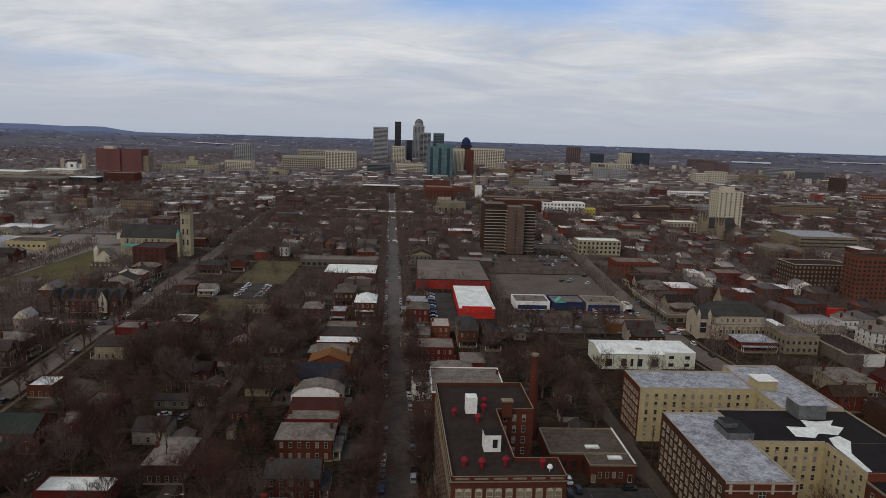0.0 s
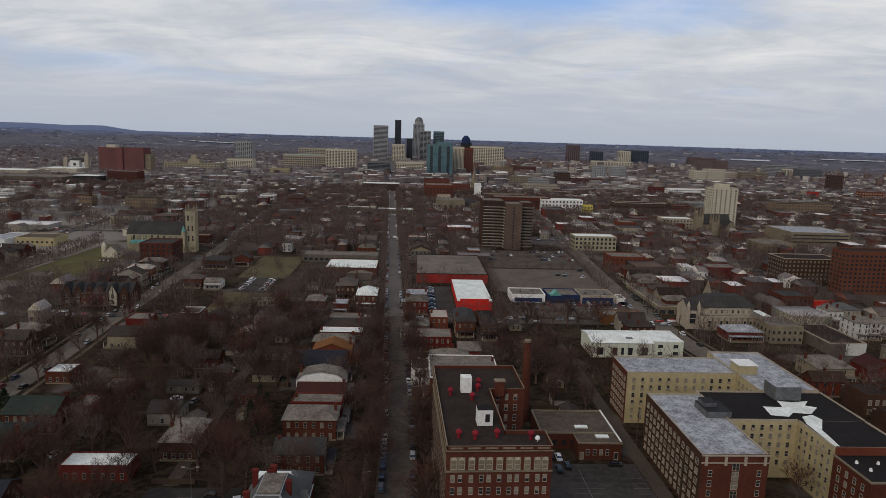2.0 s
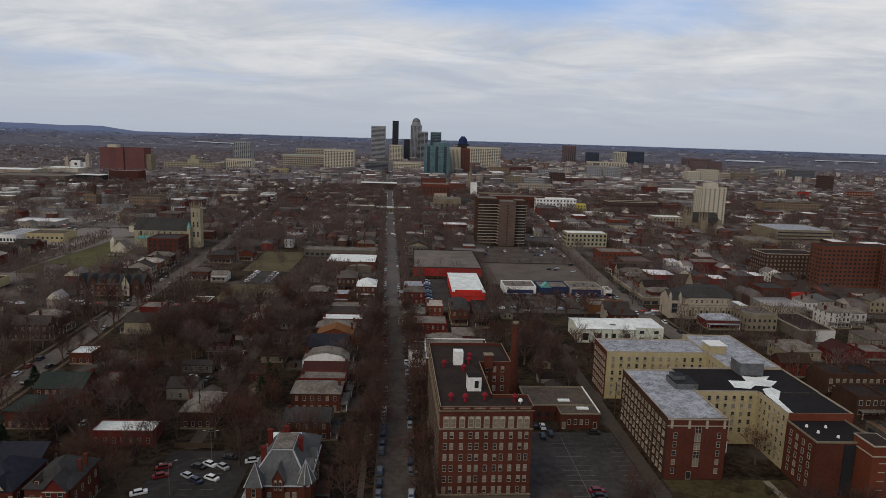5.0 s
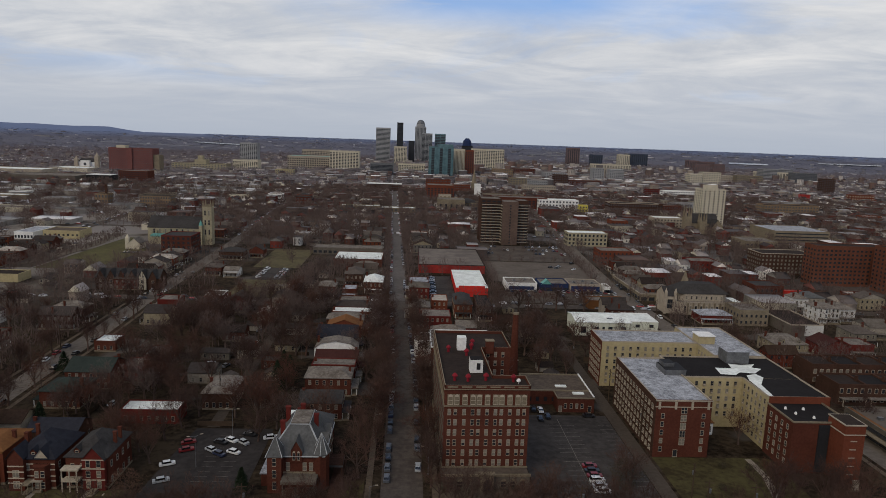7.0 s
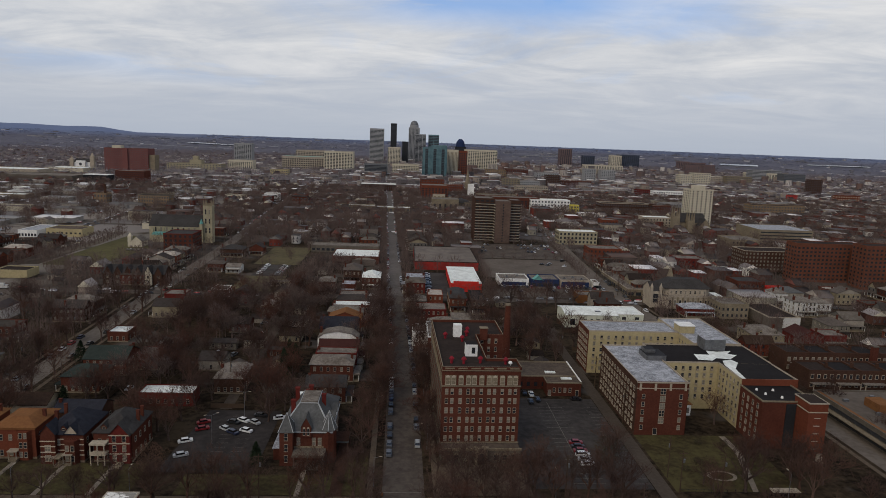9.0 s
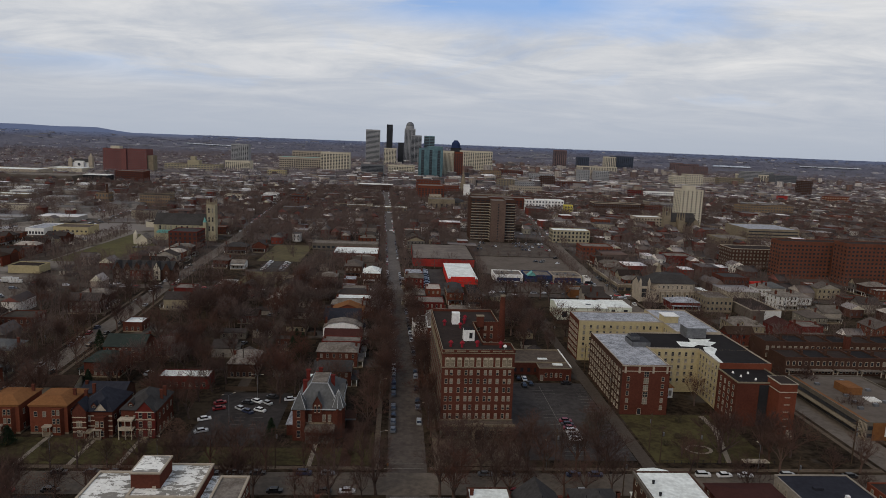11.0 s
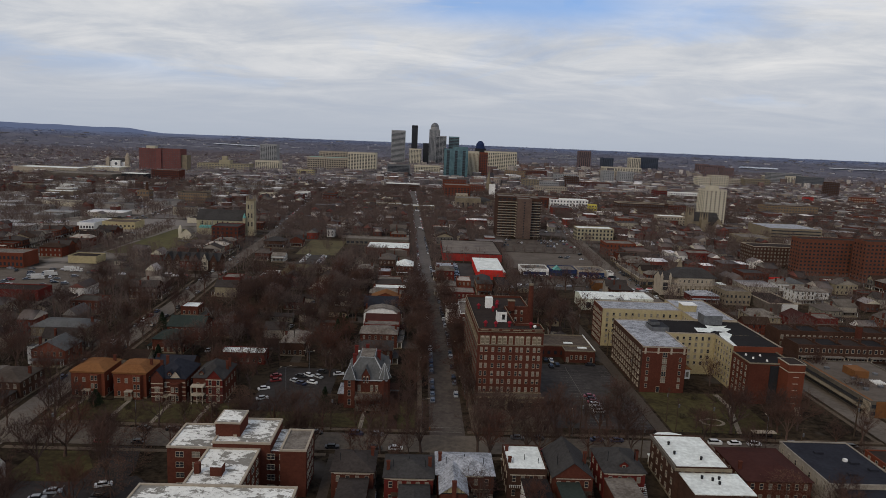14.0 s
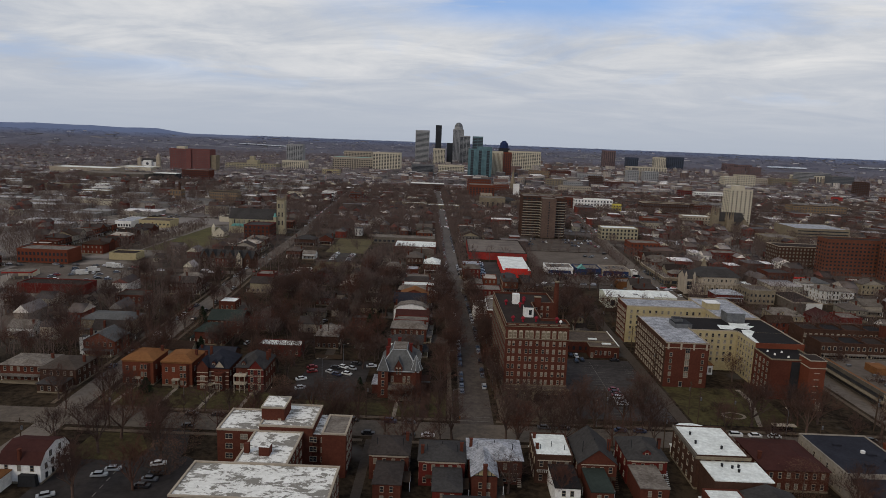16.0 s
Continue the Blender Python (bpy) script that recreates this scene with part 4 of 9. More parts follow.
    for x in (1.0, 6.2, 11.4, 16.6):
        trim.box(x - 0.35, x + 0.35, -0.36, -0.12, 16.0, 18.4, bottom=True)
    part("cornice", trim, "stone_pale", r, "pale stone frieze")
    w, w2 = window_mesh(0.95, 1.55), window_mesh(1.5, 1.5, "stone_pale", "wide")
    facade(r, (-0.12, 41), (-0.12, 0), 1.4, 6, 13, 2.75, w2, 1.0)
    for f in range(5):
        for x in (2.3, 15.3):
            part("window", w, (), r, at=pose(x, -0.12, 2.0 + 2.75 * f))
        part("window", window_mesh(1.7, 2.0, "stone_pale", "wide"), (), r, at=pose(9.0, -0.12, 4.2 + 2.6 * f))
    part("door", window_mesh(1.3, 2.2, "stone_pale", "plain"), (), r, at=pose(7.2, -0.12, 0.2))
    facade(r, (17.62, 23), (39, 23), 4.2, 5, 7, 2.75, w, 1.0)
    facade(r, (39, 23), (39, 5.6), 1.4, 6, 6, 2.75, w, 0.8)
    facade(r, (0, 60.5), (39, 60.5), 1.4, 6, 12, 2.75, w, 1.0)
    facade(r, (-0.12, 77), (-0.12, 60.5), 1.4, 6, 6, 2.75, w2, 0.6)
    facade(r, (39.02, 60.4), (39.02, 45), 1.4, 6, 5, 2.75, w, 0.8)
    part("porch", Shape().box(17.8, 27, 16.5, 22.9, 0, 4.2).hip(17.8, 27, 16.5, 22.9, 4.4, 5.6, 1), ("white", "tan_roof"), r, "white glazed porch with a tan roof")
    facade(r, (17.8, 16.5), (27, 16.5), 0.9, 1, 5, 3, window_mesh(1.2, 2.2, "white", "plain"), 0.3)
    # lower front annex with the stair tower
    a = part("annex", Shape().box(38.6, 56.5, -9.5, 5.3, 0, 16.2, 0, 1), ("brick", "roof_black"), r, "red brick front annex with a black roof")
    p = Shape()
    for b in ((38.4, 56.7, -9.7, -9.4), (38.4, 38.7, -9.4, 5.3), (56.4, 56.7, -9.4, 5.3)):
        p.box(*b, 16.2, 16.7)
    part("parapet", p, "stone", r, "pale coping")
    part("glazed_bay", Shape().box(46.6, 49.8, -9.9, -9.5, 0.5, 15.6), "dark", r, "dark glazed stairwell strip")
    part("stair_tower", Shape().box(50.2, 56.4, -16.0, -8.0, 0, 18.3, 0, 1).box(50.0, 56.6, -16.2, -7.8, 15.4, 15.7, 2, bottom=True).box(50.0, 56.6, -16.2, -7.8, 18.3, 18.6, 2, bottom=True).box(50.4, 56.2, -15.8, -8.2, 18.6, 18.62, 1), ("brick_orange", "roof_brown", "stone_pale"), r, "orange brick stair tower")
    for k in range(5):
        part("slot_window", Shape().box(52.2, 54.2, -16.06, -16, 3 + 2.6 * k, 3.3 + 2.6 * k), "stone_pale", r, at=pose(0, 0, 0))
    facade(r, (38.6, 5.3), (38.6, -9.5), 2.0, 5, 4, 2.75, w)
    for x, y in ((42, 1), (47.5, 0.5), (47, -6), (43, -3)):
        part("roof_vent", Shape().tube((x, y, 16.2), (x, y, 16.9), 0.45, 0.3, 8), "white", r, "small white roof vent")


flats()


def air_conditioners():
    """Pale window units below some of the flats' sashes."""
    q = random.Random(8)
    box = Shape().box(-0.34, 0.34, -0.45, 0, 0, 0.42, bottom=True).mesh("air_conditioner", "stone_pale")
    r = bpy.data.objects["brick_flats"]
    for (ax, ay), (bx, by), z0, floors, cols, margin in (((17.62, 23), (39, 23), 4.2, 5, 7, 1.0), ((39, 23), (39, 5.6), 1.4, 6, 6, 0.8), ((0, 60.5), (39, 60.5), 1.4, 6, 12, 1.0), ((39.02, 60.4), (39.02, 45), 1.4, 6, 5, 0.8), ((-0.12, 41), (-0.12, 0), 1.4, 6, 13, 1.0)):
        ln = math.hypot(bx - ax, by - ay)
        for c in range(cols):
            t = (margin + (ln - 2 * margin) * ((c + 0.5) / cols)) / ln
            for f in range(floors):
                if q.random() < 0.42:
                    part("air_conditioner", box, (), r, "pale window air unit", at=pose(ax + (bx - ax) * t, ay + (by - ay) * t, z0 + 2.75 * f + 0.05, 0, 0, math.degrees(math.atan2(by - ay, bx - ax))))


air_conditioners()


# ---- plain large buildings ----
def block(name, x0, x1, y0, y1, h, wall, roof, label, category="building", rz=0.0, rows=(), parapet=0.5, pm=None, dark="tower_glass", trim=None):
    """A flat-roofed building with a parapet; rows of (side, floors, cols, width, height, z0, step) give its windows, joined where they are tiny."""
    r = thing(name, x0, y0, rz, label, category)
    w, d = x1 - x0, y1 - y0
    part("wall", Shape().box(0, w, 0, d, 0, h, 0, 1), (wall, roof), r)
    if parapet:
        p, t = Shape(), min(0.4, w * 0.03)
        for b in ((-0.05, w + 0.05, -0.05, t), (-0.05, w + 0.05, d - t, d + 0.05), (-0.05, t, t, d - t), (w - t, w + 0.05, t, d - t)):
            p.box(*b, h, h + parapet)
        part("parapet", p, pm or wall, r)
    for side, floors, cols, ww, wh, z0, step in rows:
        s, surround = Shape(), Shape()
        a, b = {"s": ((0, 0), (w, 0)), "w": ((0, d), (0, 0)), "e": ((w, 0), (w, d)), "n": ((w, d), (0, d))}[side]
        ln = math.hypot(b[0] - a[0], b[1] - a[1])
        ux, uy = (b[0] - a[0]) / ln, (b[1] - a[1]) / ln
        for c in range(cols):
            m = ln * (c + 0.5) / cols
            for f in range(floors):
                z = z0 + f * step
                o0, o1 = m - ww / 2, m + ww / 2
                e = 0.12
                q = [(a[0] + ux * o + uy * k, a[1] + uy * o - ux * k) for o, k in ((o0, e), (o1, e), (o1, 0), (o0, 0))]
                s.prism(q, z, z + wh)
                if trim:
                    q = [(a[0] + ux * o + uy * k, a[1] + uy * o - ux * k) for o, k in ((o0 - 0.16, 0.08), (o1 + 0.16, 0.08), (o1 + 0.16, 0), (o0 - 0.16, 0))]
                    surround.prism(q, z - 0.2, z + wh + 0.2)
        if trim:
            part("window_surround", surround, trim, r, "pale window surrounds", kind="stuff")
        part("glazing", s, dark, r, "rows of small dark windows", kind="stuff")
    return r


block("annex_hall", 47, 71, 181.5, 199, 5.2, "brick", "roof_tan", "low brick hall with a brown gravel roof", rows=(("s", 1, 8, 1.3, 1.7, 1.3, 3),), pm="stone", dark="glass")
wing = part("front_wing", Shape().box(10.5, 24, -7, -0.02, 0, 5.2, 0, 1).box(10.3, 24.2, -7.2, -6.8, 5.2, 5.6, 2, bottom=True).box(10.3, 10.6, -6.8, 0, 5.2, 5.6, 2, bottom=True), ("brick", "roof_tan", "stone"), bpy.data.objects["annex_hall"], "projecting brick front wing")
for x in (13.4, 15.6, 17.6, 19.6):
    part("window", window_mesh(0.9, 1.7, "stone_trim"), (), wing, at=pose(x, -7, 1.6))
for x in (11.6, 22.4):
    part("door", window_mesh(1.1, 2.2, "stone_trim", "plain"), (), wing, at=pose(x, -7, 0.2))
part("coping", Shape().box(23.6, 24.1, -6.6, 17.4, 5.7, 5.95), "white", bpy.data.objects["annex_hall"], "white painted coping")
for x, y in ((12, 4), (17, -3)):
    part("skylight", Shape().box(x, x + 4.2, y, y + 1.8, 5.2, 5.6), "roof_white", bpy.data.objects["annex_hall"], "pale skylight")
r = block("warehouse", 88.0, 116.5, 271.5, 291, 7.0, "metal_wall", "roof_white", "pale green metal warehouse with a white roof", rows=(("s", 1, 4, 2.2, 3.4, 1.4, 3), ("s", 1, 3, 1.2, 3.4, 1.4, 3)), parapet=0)
part("roof", Shape().gable(0, 28.5, 0, 19.5, 7.0, 8.6, "x"), ("roof_white", "metal_wall"), r, "low white metal gable roof")
part("roof_hatch", Shape().box(17, 20, 4, 6, 7.4, 8.1), "metal", r, "grey roof hatch")
for k in range(6):
    part("downpipe", Shape().box(0.4 + 5.5 * k, 0.55 + 5.5 * k, -0.16, 0, 0, 7.0), "metal", r)
r = block("warehouse", 116.6, 131, 272.5, 290, 7.4, "metal_wall", "roof_white", "pale metal office end with square windows", rows=(("s", 2, 2, 2.2, 1.5, 1.2, 3.4), ("e", 2, 3, 2.2, 1.5, 1.2, 3.4)), parapet=0.3, pm="white")
block("store", 31.5, 51.5, 350, 406, 5.6, "red", "roof_white", "bright red store with a white roof", "shop", parapet=0.25, pm="white")
part("sign_wall", Shape().box(1.5, 18, -0.3, 0, 3.2, 7.0, bottom=True), "red", bpy.data.objects["store"], "red front sign wall")
block("big_store", 8.5, 57, 421, 494, 6.0, "rust_red", "store_roof", "long faded red store with a brown roof", "shop", pm="roof_brown")
block("shop", 66, 86.5, 371.5, 389, 4.6, "white", "roof_worn", "white shop with a dark blue front", "shop", rows=(("s", 1, 1, 17, 2.4, 0.4, 3),), dark="blue")
block("shop", 108.2, 129, 370.5, 388, 4.8, "stone_pale", "roof_worn", "pale shop with a dark blue front and roof units", "shop", rows=(("s", 1, 1, 19, 2.0, 1.9, 3), ("s", 1, 5, 2.8, 1.7, 0.1, 3)), dark="blue")
for x, y in ((112, 376), (119, 380), (124, 375), (72, 378), (80, 382)):
    u = thing("roof_unit", x, y, 0, "grey metal air unit on a shop roof", "air unit", "roof units", 4.6)
    part("casing", Shape().box(-0.9, 0.9, -0.6, 0.6, 0, 1.1), "metal", u)
    part("fan_cowl", Shape().tube((0, 0, 1.1), (0, 0, 1.3), 0.45, 0.45, 8), "dark", u)
block("strip_shop", 148, 163, 349, 408, 4.4, "stone", "roof_worn", "long low shop strip with a pale roof and glazed front", "shop", rows=(("w", 1, 12, 3.8, 2.2, 0.4, 3), ("s", 1, 3, 3.6, 2.2, 0.4, 3)), pm="stone_pale")
r = block("shop", 88.2, 107.5, 371.5, 389, 4.6, "blue", "roof_worn", "dark blue shop front with a small teal gable", "shop", rows=(("s", 1, 5, 2.8, 2.0, 0.3, 3),), dark="tower_glass")
part("gable", Shape().gable(1.5, 8.0, -0.6, 4, 4.6, 7.6, "y", 0, 0), "teal", r, "small teal gable")
block("workshop", 109, 132, 326, 338, 4.8, "tan_roof", "roof_worn", "tan orange workshop with a worn roof")
block("brick_flat_block", 156, 183, 470, 490, 11.5, "brick_orange", "roof_worn", "red brick flats with a grey roof", rows=(("s", 3, 8, 1.2, 1.7, 1.5, 3.5), ("w", 3, 6, 1.2, 1.7, 1.5, 3.5)))
block("cream_office", 152, 190, 566, 584, 12.5, "church_stone", "roof_white", "cream yellow office with rows of windows", rows=(("s", 3, 10, 1.8, 2.2, 1.6, 3.8), ("w", 3, 5, 1.8, 2.2, 1.6, 3.8)))
block("school", -193, -170, 468, 492, 14.5, "brick", "slate", "red brick school block beside the church", rows=(("e", 4, 7, 1.6, 2, 1.5, 3.4), ("s", 4, 6, 1.6, 2, 1.5, 3.4)), pm="brick_wine")
block("high_rise", 68.3, 87.6, 572, 600, 42, "brick_dark", "roof_worn", "brown brick high-rise with stacked balconies", "high-rise", rows=(("s", 15, 4, 3.2, 1.5, 1.4, 2.7), ("e", 15, 5, 3.0, 1.5, 1.4, 2.7)))
block("high_rise", 87.7, 102.4, 562, 584, 40.5, "brick_brown", "roof_worn", "brown brick high-rise with a plain front wing", "high-rise", rows=(("w", 14, 5, 3.0, 1.5, 1.4, 2.7), ("s", 14, 1, 1.2, 1.4, 1.4, 2.7)))
block("high_rise", 102.5, 113.2, 570, 592, 41.0, "brick_dark", "roof_worn", "brown brick high-rise wing with pale balcony slabs", "high-rise", rows=(("s", 14, 3, 2.6, 1.6, 1.4, 2.7),))
for r, w, d, h, side in ((bpy.data.objects["high_rise"], 19.3, 28, 42, "se"), (bpy.data.objects["high_rise.001"], 14.7, 22, 40.5, "w"), (bpy.data.objects["high_rise.002"], 10.7, 22, 41, "se")):
    for f in range(14):
        z = 1.2 + 2.72 * f
        for q, b in (("s", (0.6, w - 0.6, -1.3, 0)), ("e", (w, w + 1.2, 2, d - 2)), ("w", (-1.2, 0, 2, d - 2))):
            if q in side:
                part("balcony", Shape().box(*b, z, z + 0.6, bottom=True), "stone_pale", r, "long pale balcony slab")
block("long_flats", 297, 349, 409, 424, 29.4, "brick_rust", "roof_brown", "long orange-red brick flats with rows of dark windows", "apartment building", rows=(("s", 9, 16, 1.6, 1.4, 2, 2.95), ("w", 9, 4, 1.6, 1.4, 2, 2.95)))
block("long_flats", 335, 400, 386, 402, 32, "brick_rust", "roof_brown", "long orange-red brick flats with a raised roof house", "apartment building", rows=(("s", 10, 20, 1.6, 1.4, 2, 2.95), ("w", 10, 4, 1.6, 1.4, 2, 2.95)))
r = block("white_tower", 351, 379, 726, 750, 48, "cream", "roof_worn", "pale concrete tower with small windows and a roof house", "high-rise", rows=(("s", 15, 5, 1.7, 1.6, 3, 3), ("w", 15, 5, 1.5, 1.6, 3, 3)))
part("roof_house", Shape().box(6, 20, 6, 16, 48, 53), "cream", r, "pale roof house")


def stone_hall():
    """A limestone hall: low ambulatory, clerestory, broad slate roof, gabled west front and a spirelet behind."""
    r = thing("stone_hall", 158.6, 318, 0, "pale limestone hall with a broad slate roof", "hall")
    part("ambulatory", Shape().prism([(0, 3), (4, 0), (33, 0), (36, 3), (36, 24), (0, 24)], 0, 7.4, 0, 1), ("stone_pale", "roof_worn"), r, "low stone ambulatory")
    part("parapet", Shape().box(3.8, 33.2, -0.3, 0.1, 7.0, 7.9, bottom=True), "stone_pale", r)
    part("clerestory", Shape().prism([(3, 6), (6, 3.4), (29, 3.4), (32, 6), (32, 22), (3, 22)], 7.4, 11.8), "stone_pale", r, "pale stone upper wall")
    part("roof", Shape().hip(3, 32, 3.4, 22, 12.0, 16.8, 0, 0.5, 0.34), "slate", r, "broad dark slate roof")
    for k in range(9):
        part("window", window_mesh(1.2, 3.4, "stone_trim", "arch"), (), r, at=pose(5.4 + k * 3.2, 0, 1.8))
    for k in range(8):
        part("window", window_mesh(1.0, 1.8, "stone_trim", "arch"), (), r, at=pose(7.2 + k * 3.0, 3.4, 8.6))
        part("buttress", Shape().box(6.6 + k * 3.2, 7.2 + k * 3.2, -0.7, 0, 0, 7.2), "stone", r)
    w = part("west_front", Shape().box(-6, -0.02, 2, 16, 0, 10.5, 1).gable(-6, 0.4, 2, 16, 10.5, 15, "x", 0, 1, 0.3), ("slate", "stone_pale"), r, "gabled stone front")
    part("window", window_mesh(3.2, 5.5, "stone_trim", "arch"), (), w, at=pose(-3, 2, 3.0))
    for x in (-6.6, -0.9):
        part("turret", Shape().box(x, x + 1.4, 1.2, 2.6, 0, 12.6).tube((x + 0.7, 1.9, 12.6), (x + 0.7, 1.9, 15.4), 1.0, 0.05, 6), "stone_pale", r, "slim corner turret")
    part("spirelet", Shape().box(14, 17.4, 26, 29.4, 0, 14, 1).tube((15.7, 27.7, 14), (15.7, 27.7, 21.5), 2.4, 0.05, 4), ("stone", "stone_pale"), r, "small pointed stone spirelet")
    part("east_wing", Shape().box(36.02, 43, 6, 20, 0, 6.2, 0, 1), ("stone_pale", "roof_white"), r, "low wing with a white roof")
    TAKEN.append((150, 204, 314, 350))


r = block("office", 160.5, 192, 121, 168, 6.2, "stone_dark", "gravel", "low long stone-banded office with a gravel roof", rows=(("w", 1, 1, 44, 1.3, 0.9, 3), ("w", 1, 1, 44, 1.3, 3.7, 3), ("s", 2, 8, 2.2, 1.4, 1.0, 2.8)))
part("front_wall", Shape().box(2.5, 16, -0.25, 0, 0, 6.4), "tan_roof", r, "tan brick front wall")
part("roof_house", Shape().box(11, 17, 26, 34, 6.2, 9.2), "tan_roof", r, "tan orange roof house")
part("canopy", Shape().box(-2.0, 0, 1, 46, 3.0, 3.3, bottom=True), "stone", r, "long pale canopy")
for x, y in ((6, 12), (14, 15), (9, 24), (20, 18), (5, 36), (22, 30), (26, 9), (18, 40), (8, 18)):
    part("roof_unit", Shape().box(x, x + 1.8, y, y + 1.3, 6.2, 7.1), "metal", r, "grey roof ventilator")
part("roof_edge", Shape().box(0.4, 1.9, 0.5, 46.5, 6.2, 6.5), "tan_roof", r, "rusty tan roof edge strip")
for k in range(5):
    part("skylight_bar", Shape().box(15.5 + k, 15.9 + k, 19, 23.5, 6.2, 6.75), "white", r, "white skylight bar")
for k in range(7):
    part("trellis_bar", Shape().box(-0.2 - 0.02 * k, 0.0, -0.5 + 0.62 * k, -0.38 + 0.62 * k, 0, 6.2), "stone_pale", r, "pale trellis bar")
part("sign_banner", Shape().box(7, 10, -0.36, -0.26, 1.6, 5.6), "white", r, "white banner on the end wall")
r = block("hospital", -676, -580, 1460, 1500, 53, "brick_far", "roof_brown", "red brick hospital slab on the skyline", "high-rise", rows=(("s", 12, 24, 1.3, 1.8, 3, 4.1),), dark="far_glass")
part("end_bay", Shape().box(96.02, 109, 4, 30, 0, 40), "stone", r, "pale concrete end bay")
part("centre_bay", Shape().box(40, 52, -3, -0.2, 0, 53.5), "brick_far", r, "projecting centre bay")
part("roof_house", Shape().box(14, 34, 8, 26, 53, 59), "cream", r, "cream roof house")
block("hospital_wing", -535, -483, 1182, 1215, 19.8, "brick", "roof_worn", "low red brick hospital wing", rows=(("s", 5, 14, 2.0, 1.8, 2, 3.6),))
block("corner_flats", 278, 321, 448, 470, 16.6, "brick_dark", "roof_brown", "dark red brick corner flats with pale sills", "apartment building", rows=(("s", 5, 14, 1.3, 1.6, 1.5, 3.1), ("w", 5, 7, 1.3, 1.6, 1.5, 3.1)), pm="stone_pale", dark="glass")
block("parking_garage", 378, 437, 609, 660, 14.8, "stone", "roof_silver", "pale concrete parking garage with open decks", rows=(("s", 4, 1, 56, 1.2, 1.6, 3.4),))
block("pale_hall", 328, 360, 569, 600, 8.7, "stone", "roof_worn", "low pale stone hall with a grey roof", rows=(("s", 2, 8, 1.4, 1.8, 1.2, 3.6),))
block("red_house", 229, 248, 362, 380, 8.6, "brick", "slate", "square red brick house with a slate roof", "house", rows=(("s", 2, 6, 1.2, 1.8, 1.4, 3.6), ("w", 2, 5, 1.2, 1.8, 1.4, 3.6)))
block("grey_hall", 185.5, 202, 296, 314, 8.6, "stone", "roof_worn", "plain grey rendered hall", rows=(("s", 2, 6, 1.1, 1.5, 1.4, 3.6), ("w", 2, 5, 1.1, 1.5, 1.4, 3.6)))
block("low_shop", 130.5, 134, 366, 376, 4.5, "white", "roof_worn", "low white corner shop", "shop", rows=(("s", 1, 3, 2.2, 2, 0.8, 3),))
block("brick_flat_block", 229, 247, 680, 700, 12, "brick_orange", "roof_worn", "small square brick flats", rows=(("s", 3, 5, 1.3, 1.7, 1.5, 3.5),))
block("long_warehouse", 288, 363, 880, 905, 15, "brick_dark", "roof_worn", "long brick warehouse with rows of windows", rows=(("s", 3, 18, 2.4, 2.2, 2, 4.2),))
block("white_flats", 294, 329, 726, 745, 12, "stone_pale", "roof_white", "pale flats with a white roof", rows=(("s", 3, 9, 1.6, 1.8, 1.5, 3.5),))
block("brick_hall", 224, 247, 452, 470, 8, "brick_wine", "roof_worn", "wine-red brick hall with a grey roof", rows=(("s", 2, 6, 1.2, 1.6, 1.3, 3.4),))
block("long_red_store", -258, -219, 252, 266, 5.6, "brick_wine", "roof_brown", "long low dark red store", "shop")
block("yellow_shop", -260, -240, 360, 374, 4.7, "yellow", "roof_brown", "low cream yellow shop with a dark roof", "shop")
block("brick_school", -314, -278, 338, 356, 9.5, "brick_orange", "roof_worn", "long red brick school with tall windows", rows=(("s", 2, 13, 1.4, 2.2, 1.2, 4.2),))
block("warehouse", -338, -322, 524, 560, 5.6, "white", "roof_silver", "pale metal warehouse with a silver roof", rows=(("s", 1, 6, 1.6, 2.4, 0.6, 3),))
block("warehouse", -317, -286, 530, 552, 6.6, "yellow", "roof_tan", "long low tan warehouse", rows=(("s", 1, 8, 1.6, 1.6, 2.4, 3),))
block("warehouse", -258, -225, 592, 612, 5, "cream", "roof_brown", "long low tan workshop")
block("brick_hall", -353, -314, 824, 845, 11.4, "stone", "roof_brown", "long tan stone school with a brown roof", rows=(("s", 3, 12, 1.6, 1.8, 1.2, 3.4),))
block("brick_house_block", -153, -135, 845, 862, 15.7, "brick_orange", "roof_brown", "tall red brick house block", rows=(("s", 4, 5, 1.6, 1.8, 1.2, 3.5),))
block("stone_temple", 37, 73, 829, 860, 17, "stone", "roof_worn", "pale stone hall with a square front", rows=(("s", 1, 5, 2.4, 8, 3, 3),))


